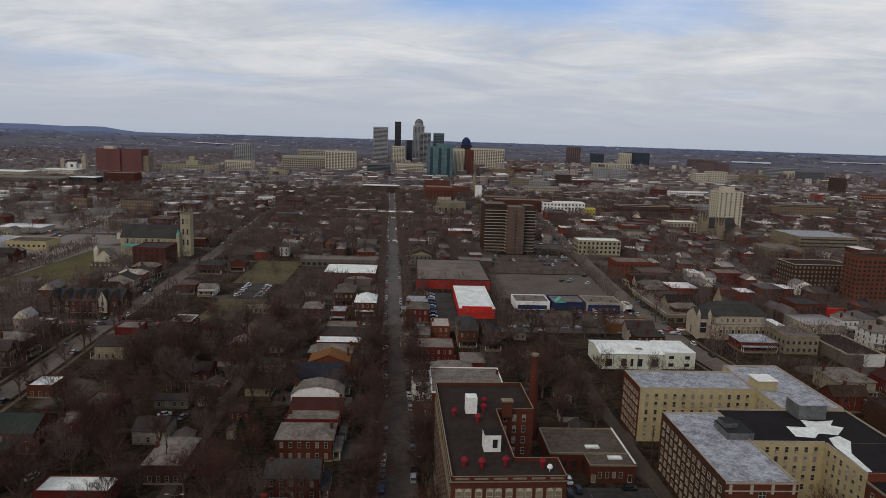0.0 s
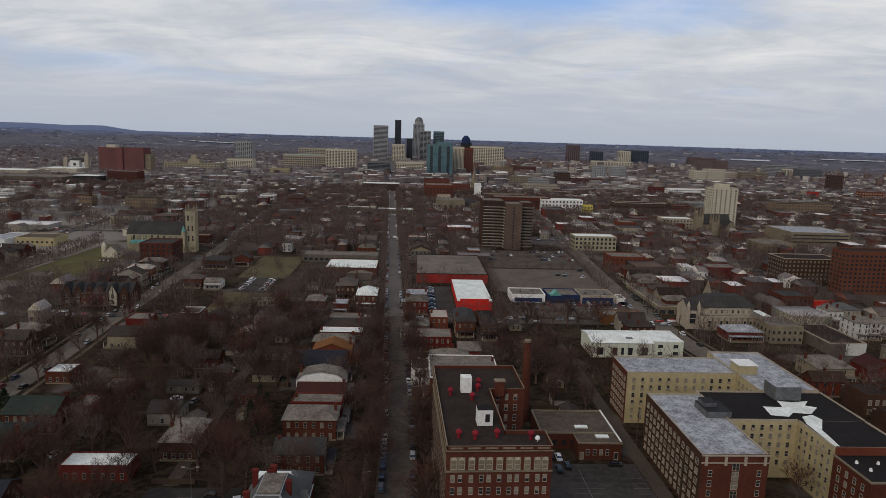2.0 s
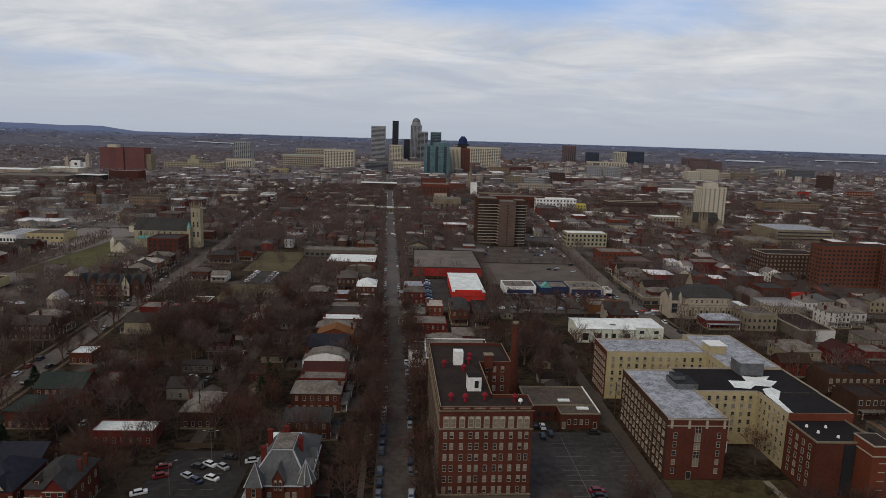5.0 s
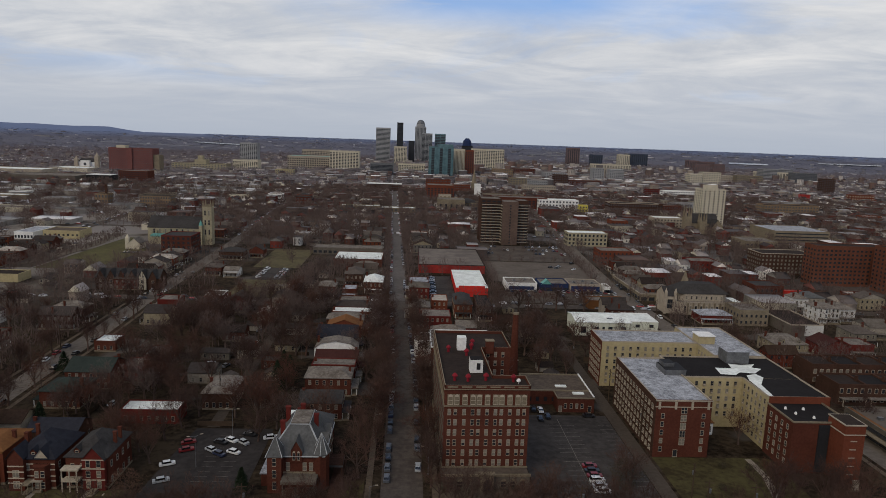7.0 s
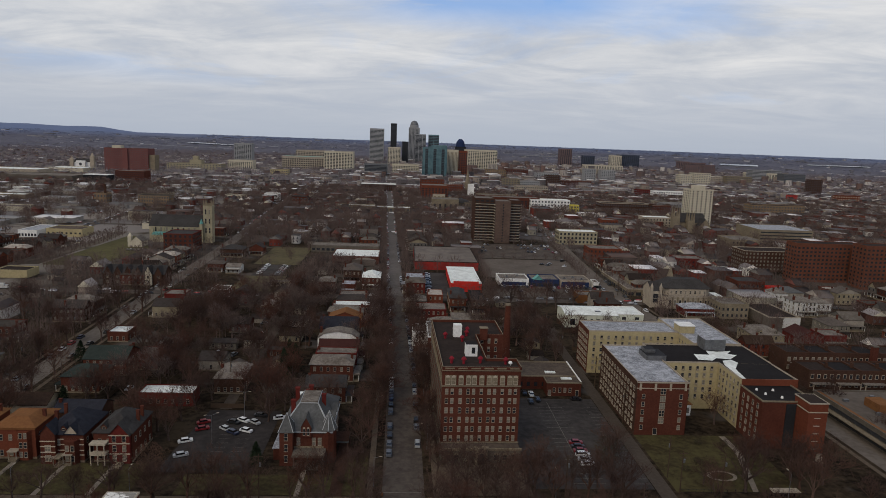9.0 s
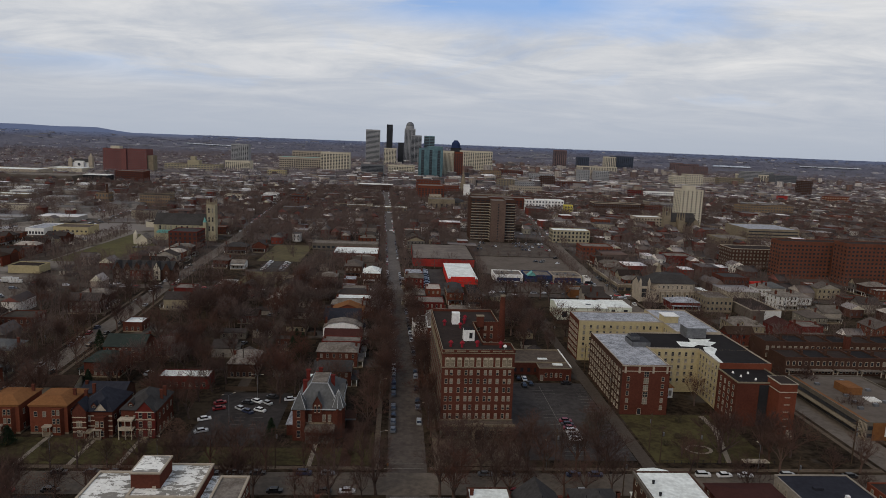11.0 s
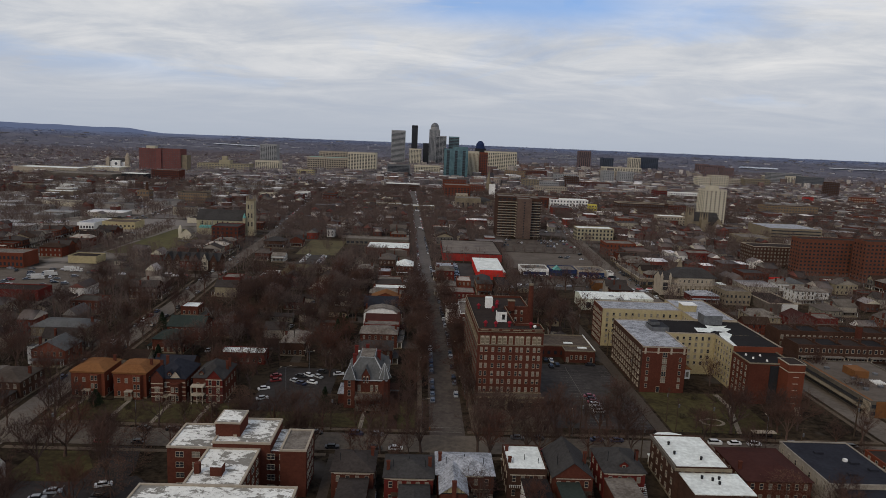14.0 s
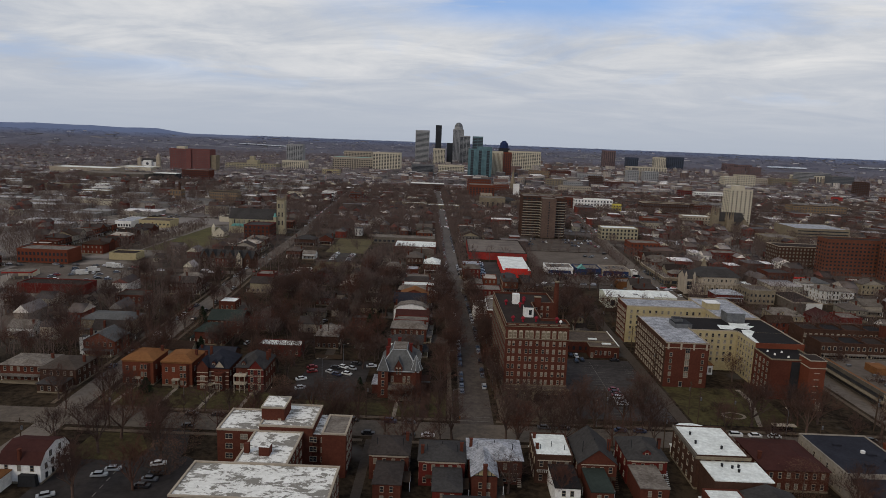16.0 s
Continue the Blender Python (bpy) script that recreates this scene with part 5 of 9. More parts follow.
# ---- houses ----
TAKEN = [(164, 262, 236, 298), (60, 147, 338, 400), (60, 150, 400, 562), (14, 31, 336, 412), (-115, -76, 334, 506), (84, 132, 252, 296), (136, 150, 350, 374), (8.5, 40, 99, 124), (276, 325, 445, 472), (376, 440, 605, 665), (227, 250, 360, 382), (188, 216, 314, 336), (-257, -209, 240, 270), (-318, -240, 335, 376), (-335, -200, 500, 602), (40, 47, 196, 205), (324, 364, 565, 603), (222, 249, 450, 472), (-133, -38, 99, 119), (-20, -9, 100, 130), (-150, -75, -20, 46), (-96, -70, 142, 172), (-73, -56, 160, 190), (-36, -8, 99, 116), (10, 42, 122, 182), (79, 142, 124, 228), (45, 73, 172, 198), (86, 130, 268, 294), (28, 54, 344, 412), (5, 60, 417, 498), (64, 132, 360, 400), (106, 134, 322, 340),
         (150, 196, 310, 348), (154, 192, 462, 590), (60, 150, 500, 610), (290, 410, 370, 440), (340, 392, 715, 760), (300, 342, 670, 715), (156, 250, 118, 215), (38, 75, 100, 174), (80, 150, 100, 128),
         (-200, -165, 455, 550), (-260, -205, 400, 560), (-340, -295, 510, 570), (-262, -230, 360, 385), (-71, -39, 108, 158), (218, 262, 296, 325), (-80, -12, 425, 515), (-115, -75, 360, 500)]
stone_hall()


def free(x, y, m=0.0):
    return not any(a - m < x < b + m and c - m < y < d + m for a, b, c, d in TAKEN)


def sash_row(r, a, b, z0, floors, step, me, per=3.0):
    ln = math.hypot(b[0] - a[0], b[1] - a[1])
    facade(r, a, b, z0, floors, max(1, int(ln / per)), step, me, 0.5)


def house(x0, x1, y0, y1, h, roof, rise, wall, top, label, rz=0.0, front="s", trim="stone_pale", porch=True, chimneys=1, dormers=0, sides="se", name="house", deck=0.35, category="house", base=True, floors=None, plain=False):
    """A house with walls, roof, windows of its own, a porch on its front and chimneys."""
    r = thing(name, (x0 + x1) / 2, y0, rz, label, category)
    a, b, d = -(x1 - x0) / 2, (x1 - x0) / 2, y1 - y0
    part("wall", Shape().box(a, b, 0, d, 0, h), wall, r)
    if roof == "hip":
        part("roof", Shape().hip(a, b, 0, d, h + 0.18, h + rise, 0, 0.45), top, r)
    elif roof == "deck":
        part("roof", Shape().hip(a, b, 0, d, h + 0.18, h + rise, 0, 0.45, deck), top, r)
    elif roof in ("gx", "gy"):
        part("roof", Shape().gable(a, b, 0, d, h, h + rise, roof[1]), (top, wall), r)
    elif roof == "gambrel":
        s = Shape()
        k = (b - a) * 0.16
        for sx, m in ((a - 0.3, a + k), (b + 0.3, b - k)):
            s.face([(sx, -0.3, h), (sx, d + 0.3, h), (m, d + 0.3, h + rise * 0.68), (m, -0.3, h + rise * 0.68)])
            s.face([(m, -0.3, h + rise * 0.68), (m, d + 0.3, h + rise * 0.68), (0, d + 0.3, h + rise), (0, -0.3, h + rise)])
        for y in (0, d):
            s.face([(a, y, h), (b, y, h), (b - k, y, h + rise * 0.68), (0, y, h + rise), (a + k, y, h + rise * 0.68)], 1)
        part("roof", s, (top, wall), r)
    else:
        s = Shape().box(a + 0.25, b - 0.25, 0.25, d - 0.25, h, h + 0.08)
        part("roof", s, top, r)
        p = Shape()
        for q in ((a - 0.1, b + 0.1, -0.1, 0.25), (a - 0.1, b + 0.1, d - 0.25, d + 0.1), (a - 0.1, a + 0.25, 0.25, d - 0.25), (b - 0.25, b + 0.1, 0.25, d - 0.25)):
            p.box(*q, h - 0.1, h + 0.4, bottom=True)
        part("parapet", p, trim if trim != "stone_pale" else wall, r)
    fl = floors or max(1, int(h / 3.2))
    step = h / fl
    w = window_mesh(0.9, 1.6, trim)
    ends = {"s": ((a, 0), (b, 0)), "e": ((b, 0), (b, d)), "w": ((a, d), (a, 0)), "n": ((b, d), (a, d))}
    if plain:
        gl_ = Shape()
        for s in sides:
            (ax, ay), (bx, by) = ends[s]
            ln = math.hypot(bx - ax, by - ay)
            ux, uy = (bx - ax) / ln, (by - ay) / ln
            n = max(1, int(ln / 3.0))
            for c in range(n):
                m = ln * (c + 0.5) / n
                for f in range(fl):
                    gl_.prism([(ax + ux * o + uy * e, ay + uy * o - ux * e) for o, e in ((m - 0.5, 0.07), (m + 0.5, 0.07), (m + 0.5, 0), (m - 0.5, 0))], 1.0 + f * step, 2.6 + f * step)
        part("glazing", gl_, "glass", r, "small sash windows", kind="stuff")
    for s in ("" if plain else sides):
        sash_row(r, *ends[s], 1.0, fl, step, w, 2.6 if s == "s" else 3.6)
    if base:
        part("base", Shape().box(a - 0.08, b + 0.08, -0.08, d + 0.08, 0, 0.6), "stone", r, "grey stone base")
    if porch:
        s = Shape()
        if front == "s":
            q = (a + 0.4, b - 0.6, -2.4, -0.1)
        elif front == "n":
            q = (a + 0.4, b - 0.6, d + 0.1, d + 2.4)
        elif front == "e":
            q = (b + 0.1, b + 2.4, 0.5, d - 0.5 if d < 12 else 8.0)
        else:
            q = (a - 2.4, a - 0.1, 0.5, d - 0.5 if d < 12 else 8.0)
        s.box(*q, 0, 0.5, 1)
        s.box(q[0] - 0.2, q[1] + 0.2, q[2] - 0.2, q[3] + 0.2, 2.9, 3.15, 0, bottom=True)
        for px in (q[0] + 0.1, q[1] - 0.25):
            for py in (q[2] + 0.1, q[3] - 0.25):
                s.box(px, px + 0.18, py, py + 0.18, 0.5, 2.9, 2)
        part("porch", s, (top, "stone", "white"), r, "open porch on slim posts")
    rnd = random.Random(int(x0 * 7 + y0 * 13))
    for k in range(chimneys):
        cx, cy = (a + 0.9, b - 0.9)[(k + rnd.randint(0, 1)) % 2], d * rnd.uniform(0.25, 0.8)
        top_z = h + (rise if roof not in ("flat",) else 0) * 0.6 + 1.5
        part("chimney", Shape().box(cx - 0.45, cx + 0.45, cy - 0.35, cy + 0.35, h - 0.5, top_z).box(cx - 0.55, cx + 0.55, cy - 0.45, cy + 0.45, top_z, top_z + 0.2, bottom=True), "brick", r, "brick chimney")
    for k in range(dormers):
        cx = a + (b - a) * (k + 0.5) / dormers
        s = Shape().box(cx - 0.8, cx + 0.8, 0.7, 3.4, h + 0.2, h + 1.7, 1).gable(cx - 0.8, cx + 0.8, 0.7, 3.6, h + 1.7, h + 2.6, "y", 0, 1, 0.2)
        dm = part("dormer", s, (top, wall), r)
        part("window", window_mesh(0.8, 1.1, trim), (), dm, at=pose(cx, 0.7, h + 0.4))
    TAKEN.append((x0 - 1, x1 + 1, y0 - 2, y1 + 1))
    return r


# the row north of the cross street, west of the main street
house(-132.2, -120.4, 120.5, 134, 9.6, "deck", 2.0, "brick_orange", "tan_roof", "three-storey red brick house with an orange-tan roof", chimneys=1, porch=False)
house(-117.2, -105.6, 120.5, 134, 9.6, "deck", 2.0, "brick_orange", "tan_roof", "three-storey red brick house with a tan roof and arched porch", chimneys=1, porch=False)
for nm in [o for o in scene.objects if o.name.startswith("house") and not o.parent and 119 < o.location.y < 122]:
    part("cornice", Shape().box(-5.9, 5.9, -0.35, 0, 9.1, 9.55, bottom=True), "tan_roof", nm, "wooden eaves cornice")
    part("bay", Shape().prism([(0.8, 0), (1.5, -1.1), (4.0, -1.1), (4.7, 0)], 0, 8.8), "brick_orange", nm, "three-storey brick bay")
    for f in range(3):
        for x in (2.1, 3.4):
            part("window", window_mesh(0.8, 1.6), (), nm, at=pose(x, -1.1, 1.0 + 2.9 * f))
r = house(-102.6, -91, 118.5, 134, 8.6, "hip", 4.6, "brick", "navy", "red brick house with stone bands and dark slate roof", dormers=1, chimneys=2, porch=False)
part("gable_bay", Shape().box(-5.7, -1.6, -1.4, 0.5, 0, 9.6, 1).gable(-5.7, -1.6, -1.4, 3.5, 9.6, 12.2, "y", 0, 1), ("navy", "brick"), r, "projecting gabled bay")
for z in (2.2, 3.6, 5.4, 7.0):
    part("stone_band", Shape().box(-5.85, 5.85, -0.12, 0, z, z + 0.3, bottom=True), "stone_trim", r, "pale stone band")
    part("stone_band", Shape().box(-5.8, -1.5, -1.52, -1.4, z, z + 0.3, bottom=True), "stone_trim", r, "pale stone band")
bay = part("bay_window", Shape().prism([(0.4, 0), (1.1, -1.5), (3.9, -1.5), (4.6, 0)], 0, 6.9).prism([(0.2, 0), (1.0, -1.75), (4.0, -1.75), (4.8, 0)], 6.9, 7.3), "brick", r, "two-storey brick bay")
for f in range(2):
    for x in (1.75, 3.25):
        part("window", window_mesh(0.9, 1.7, "stone_trim"), (), bay, at=pose(x, -1.5, 1.0 + 3.1 * f))
    part("window", window_mesh(1.5, 1.8, "stone_trim", "wide"), (), r, at=pose(-3.65, -1.4, 1.0 + 3.1 * f))
part("roof_gable", Shape().gable(0.6, 4.4, -0.4, 4.5, 9.0, 11.6, "y", 0, 1, 0.25), ("navy", "stone_trim"), r, "small pale roof gable")
part("porch", Shape().box(-1.5, 0.5, -3.6, -0.1, 2.7, 3.0, bottom=True).box(-1.4, -1.2, -3.5, -3.3, 0, 2.7).box(0.2, 0.4, -3.5, -3.3, 0, 2.7).box(-1.4, 0.4, -3.5, -0.1, 0, 0.5), "stone", r, "small stone-stepped porch")
r = house(-88.4, -77.4, 119, 134, 9.0, "hip", 4.2, "brick", "slate", "brick and brownstone house with a carved stone porch", dormers=2, chimneys=2, porch=False)
gal = part("gallery", Shape().box(-5.6, -1.2, -2.6, -0.1, 3.1, 3.5, bottom=True).box(-5.7, -1.1, -2.7, -0.1, 6.3, 6.8, bottom=True).box(-5.6, -1.2, -2.6, -2.45, 3.5, 4.3, bottom=True), "stone_trim", r, "two-storey pale stone porch gallery")
for x in (-5.5, -3.5, -1.6):
    for z in (0.0, 4.3):
        part("column", Shape().tube((x, -2.4, z), (x, -2.4, z + (3.1 if z == 0 else 2.0)), 0.2, 0.16, 8), "stone_trim", gal)
part("front_bay", Shape().box(-0.6, 5.2, -1.3, 0.5, 0, 9.0, 1).gable(-0.6, 5.2, -1.3, 4.0, 9.0, 12.4, "y", 0, 1, 0.3), ("slate", "brick_wine"), r, "gabled brick front bay")
for z in (3.0, 6.2, 8.7):
    part("stone_band", Shape().box(-0.7, 5.3, -1.42, -1.3, z, z + 0.3, bottom=True), "stone_trim", r, "pale stone band")
for f in range(3):
    for x in (0.9, 3.7):
        part("window", window_mesh(1.0, 1.8, "stone_trim"), (), r, at=pose(x, -1.3, 0.9 + 3.0 * f))
part("front_steps", Shape().box(1.2, 3.4, -4.4, -1.3, 0, 0.3).box(1.4, 3.2, -3.2, -1.3, 0.3, 0.7), "stone", r, "pale stone front steps")


for x in (-126.3, -111.4, -95.0):
    st = thing("front_stoop", x, 118.2 if x < -100 else 116.2, 0, "small stone front stoop with a hood", "stoop")
    part("step", Shape().box(-1.2, 1.2, 0, 2.2, 0, 0.6), "stone", st)
    part("hood", Shape().box(-1.4, 1.4, 0.1, 2.2, 3.0, 3.3, bottom=True), "stone_pale", st)
    for px in (-1.2, 1.0):
        part("post", Shape().box(px, px + 0.2, 0.2, 0.4, 0.6, 3.0), "stone_pale", st)

# the mansion beside the main street
def mansion():
    r = thing("mansion", -27, 117, 0, "large red brick mansion with a steep grey slate roof", "house")
    part("wall", Shape().box(-8.5, 8.5, 2.5, 24, 0, 7.8), "brick", r)
    part("roof", Shape().hip(-8.5, 8.5, 2.5, 24, 8.0, 13.4, 0, 0.5, 0.34), "slate_grey", r, "steep grey slate roof")
    part("deck", Shape().box(-2.9, 2.9, 8.8, 17.6, 13.3, 13.75), "roof_worn", r, "worn pale roof deck")
    fl = Shape()
    for sx in (-1, 1):
        fl.tube((sx * 9.0, 2.0, 8.1), (sx * 3.1, 8.2, 13.5), 0.26, 0.26, 5).tube((sx * 3.1, 8.2, 13.5), (sx * 3.1, 18.3, 13.5), 0.16, 0.16, 5)
    fl.tube((-9, 2, 8.1), (9, 2, 8.1), 0.16, 0.16, 5).tube((9, 2, 8.1), (9, 24.5, 8.1), 0.16, 0.16, 5).tube((-3.1, 8.2, 13.5), (3.1, 8.2, 13.5), 0.14, 0.14, 5)
    part("flashing", fl, "pale_lead", r, "pale metal hip flashings and gutters")
    t = part("west_tower", Shape().box(-8.6, -4.2, 0.2, 4.2, 0, 8.6), "brick", r, "square corner tower")
    part("tower_roof", Shape().hip(-8.6, -4.2, 0.2, 4.2, 8.8, 13.0, 0, 0.4), "slate_grey", t, "pyramid slate roof")
    for f in range(3):
        part("window", window_mesh(1.1, 1.7), (), t, at=pose(-6.4, 0.2, 1.0 + 2.8 * f))
    g = part("gable_dormer", Shape().box(-1.6, 1.8, 1.9, 5, 6.8, 9.6, 1).gable(-1.6, 1.8, 1.9, 6.6, 9.6, 11.9, "y", 0, 1, 0.3), ("slate_grey", "brick"), r, "brick dormer gable")
    for x in (-0.6, 0.8):
        part("window", window_mesh(0.7, 1.6, "stone_pale", "arch"), (), g, at=pose(x, 1.9, 7.4))
    e = part("turret", Shape().tube((7.6, 4.2, 0), (7.6, 4.2, 8.4), 2.5, 2.5, 8), "brick", r, "eight-sided corner turret")
    part("turret_roof", Shape().tube((7.6, 4.2, 8.4), (7.6, 4.2, 8.6), 2.9, 2.9, 8).tube((7.6, 4.2, 8.6), (7.6, 4.2, 12.9), 2.9, 0.06, 8), "slate_grey", e, "pointed slate roof")
    for y0 in (8.5, 14.5):
        part("side_dormer", Shape().gable(6.4, 9.0, y0, y0 + 2.8, 9.2, 10.9, "x", 0, 1, 0.2).box(6.4, 9.0, y0, y0 + 2.8, 7.6, 9.2, 1), ("slate_grey", "white"), r, "small side dormer")
    p = Shape().box(-3.8, 6.6, -2.2, 2.4, 0, 0.6).box(-4.0, 6.8, -2.4, 2.5, 3.3, 3.9, bottom=True)
    for x in (-3.6, -1.3, 1.0, 3.6, 6.0):
        p.box(x, x + 0.35, -2.1, -1.75, 0.6, 3.3)
    part("porch", p, "stone_dark", r, "dark stone porch")
    for x, y in ((-5.2, 7.5), (4.6, 12.5), (-1.0, 19.5), (-5.6, 17.5)):
        part("chimney", Shape().box(x - 0.7, x + 0.7, y - 0.5, y + 0.5, 8, 14.3).box(x - 0.85, x + 0.85, y - 0.65, y + 0.65, 14.3, 14.6, bottom=True), "brick_wine", r, "tall brick chimney")
    ribs = Shape()
    for cx, cy, hw, z0, z1, n in ((-6.4, 2.2, 2.6, 8.8, 13.0, 4), (7.6, 4.2, 2.9, 8.6, 12.9, 8)):
        for k in range(n):
            a = 2 * math.pi * k / n + (math.pi / 4 if n == 4 else 0)
            rr = hw * (1.414 if n == 4 else 1)
            ribs.tube((cx + rr * math.cos(a), cy + rr * math.sin(a), z0), (cx, cy, z1 + 0.1), 0.16, 0.08, 4)
    ribs.tube((7.5, 24.2, 6.7), (1.5, 28, 9.5), 0.14, 0.14, 4).tube((-6.5, 24.2, 6.7), (-1, 28, 9.5), 0.14, 0.14, 4)
    part("ridge_flashing", ribs, "pale_lead", r, "pale metal ridges of the tower roofs")
    part("rear_deck", Shape().box(-6.0, 2.5, 17.8, 24.0, 8.0, 10.9, 1).box(-6.3, 2.8, 17.6, 24.3, 10.9, 11.2, 0, bottom=True), ("roof_white", "white"), r, "white painted rear roof deck")
    part("rear_stack", Shape().box(-3.2, -2.2, 20, 21.2, 11.2, 13.0), "brick_wine", r)
    part("stone_band", Shape().box(-8.65, 8.65, 2.36, 2.5, 3.9, 4.3, bottom=True).box(8.5, 8.64, 2.5, 24, 3.9, 4.3, bottom=True), "stone", r, "grey stone band")
    part("rear_wing", Shape().box(-6.5, 7.5, 24.02, 34, 0, 6.4, 1).hip(-6.5, 7.5, 24.3, 34, 6.6, 9.4, 0), ("slate_grey", "brick"), r, "lower rear wing")
    part("side_porch", Shape().box(-11.5, -8.52, 4, 14, 0, 3.0, 1).box(-11.8, -8.5, 3.7, 14.3, 3.0, 3.3, 0, bottom=True), ("roof_silver", "brick"), r, "low side porch with a grey metal roof")
    facade(r, (8.5, 7.5), (8.5, 24), 1.2, 2, 5, 3.4, window_mesh(1.0, 1.9))
    for x in (-2.6, 2.6, 4.6):
        part("window", window_mesh(1.1, 1.8), (), r, at=pose(x, 2.5, 4.6))
    porch = Shape().box(8.9, 13.9, 8, 15, 3.0, 3.5, 0, 1, bottom=True)
    for x in (9.0, 13.4):
        for y in (8.2, 14.4):
            porch.box(x, x + 0.4, y, y + 0.4, 0, 3.0, 1)
    part("carriage_porch", porch, ("slate_grey", "brick_dark"), r, "flat-roofed carriage porch over the drive")
    r.scale = (0.87, 1, 1.22)
    TAKEN.append((-40, -14, 112, 153))


mansion()

# west side of the main street, from south to north
house(-34, -19.5, 164, 175, 6.5, "gx", 2.6, "brick", "slate", "brick house with a dark slate roof", front="e", sides="se")
house(-35.5, -18.5, 186, 197.5, 7.0, "deck", 2.0, "brick", "roof_worn", "red brick house with a worn pale roof", front="e", sides="se")
house(-35, -18, 199, 207, 7.4, "flat", 0, "brick_wine", "roof_worn", "narrow wine-red house with a pale flat roof", front="e")
house(-35, -18, 209, 217, 7.0, "gx", 2.4, "brick_wine", "maroon_roof", "wine-red house with a maroon roof", front="e")
house(-37, -19, 220, 229, 7.2, "gambrel", 3.4, "white", "roof_worn", "white gabled house front with two arched windows", front="e")
house(-38.5, -20.5, 238, 250, 6.8, "gx", 4.2, "brick_dark", "navy", "dark house with a navy gambrel roof", front="e")
house(-36, -20, 254, 264, 7.5, "gy", 3.0, "brick_orange", "tan_roof", "brick house with an orange gable", front="e")
house(-38, -20, 267, 276, 7.0, "deck", 2.2, "brick", "roof_worn", "brick house with a grey mansard roof", front="e")
house(-37, -17, 279.5, 289, 7.4, "flat", 0, "brick", "roof_white", "brick house with a white flat roof", front="e")
house(-36, -19, 292, 302, 7.0, "deck", 2.2, "brick", "shingle", "brick house with a grey roof", front="e")
house(-36, -20, 305, 316, 7.0, "flat", 0, "brick", "roof_worn", "brick house with a pale flat roof", front="e")
house(-26, -14.5, 352, 370, 7.4, "hip", 3.0, "brick", "roof_white", "brick house with a pale hipped roof and white gable", front="s")
house(-40, -28, 372, 390, 8.0, "hip", 3.2, "brick_dark", "shingle", "dark brick house with a grey hipped roof")
r = block("hall", -55, -19, 437, 470, 5.6, "brick", "roof_white", "low hall with a bright white roof")
block("hall", -78, -21, 487, 503, 5.4, "stone_dark", "roof_worn", "long low grey-roofed hall", rows=(("s", 1, 14, 2.6, 2.0, 1.2, 3),), pm="roof_worn")
# east side of the main street
house(12.5, 39, 219.5, 245, 9.0, "flat", 0, "brick", "roof_worn", "long red brick house with a patched white roof", front="w", sides="sw", trim="white")
r = house(5.5, 12.4, 232, 245, 7.6, "flat", 0, "white", "roof_worn", "white porch wing with pale columns", front="w", porch=False, sides="sw")
house(8, 24, 275.5, 290, 7.0, "flat", 0, "brick_wine", "roof_worn", "wine-red brick house with a pale flat roof", front="w", sides="sw")
house(26, 36, 262, 274, 5.5, "gx", 2.2, "brick_wine", "roof_worn", "small brick house with a pale gabled roof", front="w")
house(15, 24, 309, 324, 7.0, "flat", 0, "brick_orange", "flatroof", "orange brick house with a flat roof", front="w")
house(27.5, 37, 300, 324, 7.6, "deck", 2.0, "brick_house", "slate", "brick house with a slate mansard and a yellow balcony", front="s", sides="sw")
house(39.5, 48, 295, 320, 8.0, "flat", 0, "brick_dark", "roof_black", "dark brick house with a black flat roof", front="s")
house(2.5, 13.5, 296, 308, 6.6, "hip", 2.6, "siding", "roof_worn", "pale house with a hipped roof", front="w", sides="sw")
house(2.5, 14.5, 340, 352, 7.4, "deck", 2.0, "brick_wine", "flatroof", "wine-red brick house with a pale mansard", front="w", sides="sw")
house(2.0, 14.5, 355, 370, 7.4, "flat", 0, "brick", "roof_silver", "brick house with a silver roof", front="w", sides="sw")
# garages, back houses and the avenue's green-roofed pair
house(-92, -73, 160, 168, 4.6, "flat", 0, "brick_wine", "roof_white", "low red garage with a bright white roof", porch=False, chimneys=0, sides="s", name="garage", category="garage", base=False)
house(-69, -58.5, 172, 188, 6.0, "deck", 1.6, "brick_dark", "roof_worn", "dark brick coach house with a worn pale roof", porch=False, chimneys=1, deck=0.6)
house(-124, -110.5, 171, 184, 6.2, "hip", 3.0, "brick", "green_roof", "brick house with a dark green hipped roof", front="w")
house(-124.5, -108, 189, 203, 6.8, "gx", 3.4, "brick", "green_roof", "brick house with a dark green gabled roof", front="w", chimneys=2)
house(-106, -98.5, 196, 206, 6.5, "flat", 0, "brick_wine", "flatroof", "narrow brick house with a pale roof", front="e")
house(-133, -117, 148, 158, 5.0, "gx", 2.4, "siding", "shingle", "low pale house with a grey roof", front="w")
house(-112, -97, 142, 152, 5.2, "gx", 2.4, "brick_dark", "navy", "dark back house with a navy roof", porch=False)
house(-134, -125, 232, 242, 4.6, "flat", 0, "brick", "roof_white", "small shop with a white roof", porch=False, chimneys=0, front="w")
house(-71, -62.6, 226, 234, 4.2, "hip", 2.0, "siding", "shingle", "small white cottage with a red base", porch=False, chimneys=1)
house(-86, -74, 224, 230, 3.2, "gx", 1.2, "siding", "shingle", "long low garage with a grey roof", porch=False, chimneys=0, name="garage", category="garage", base=False)
house(-129.5, -117, 274, 285, 6.2, "gx", 3.0, "siding", "shingle", "pale sided house with a grey gable roof", front="w")
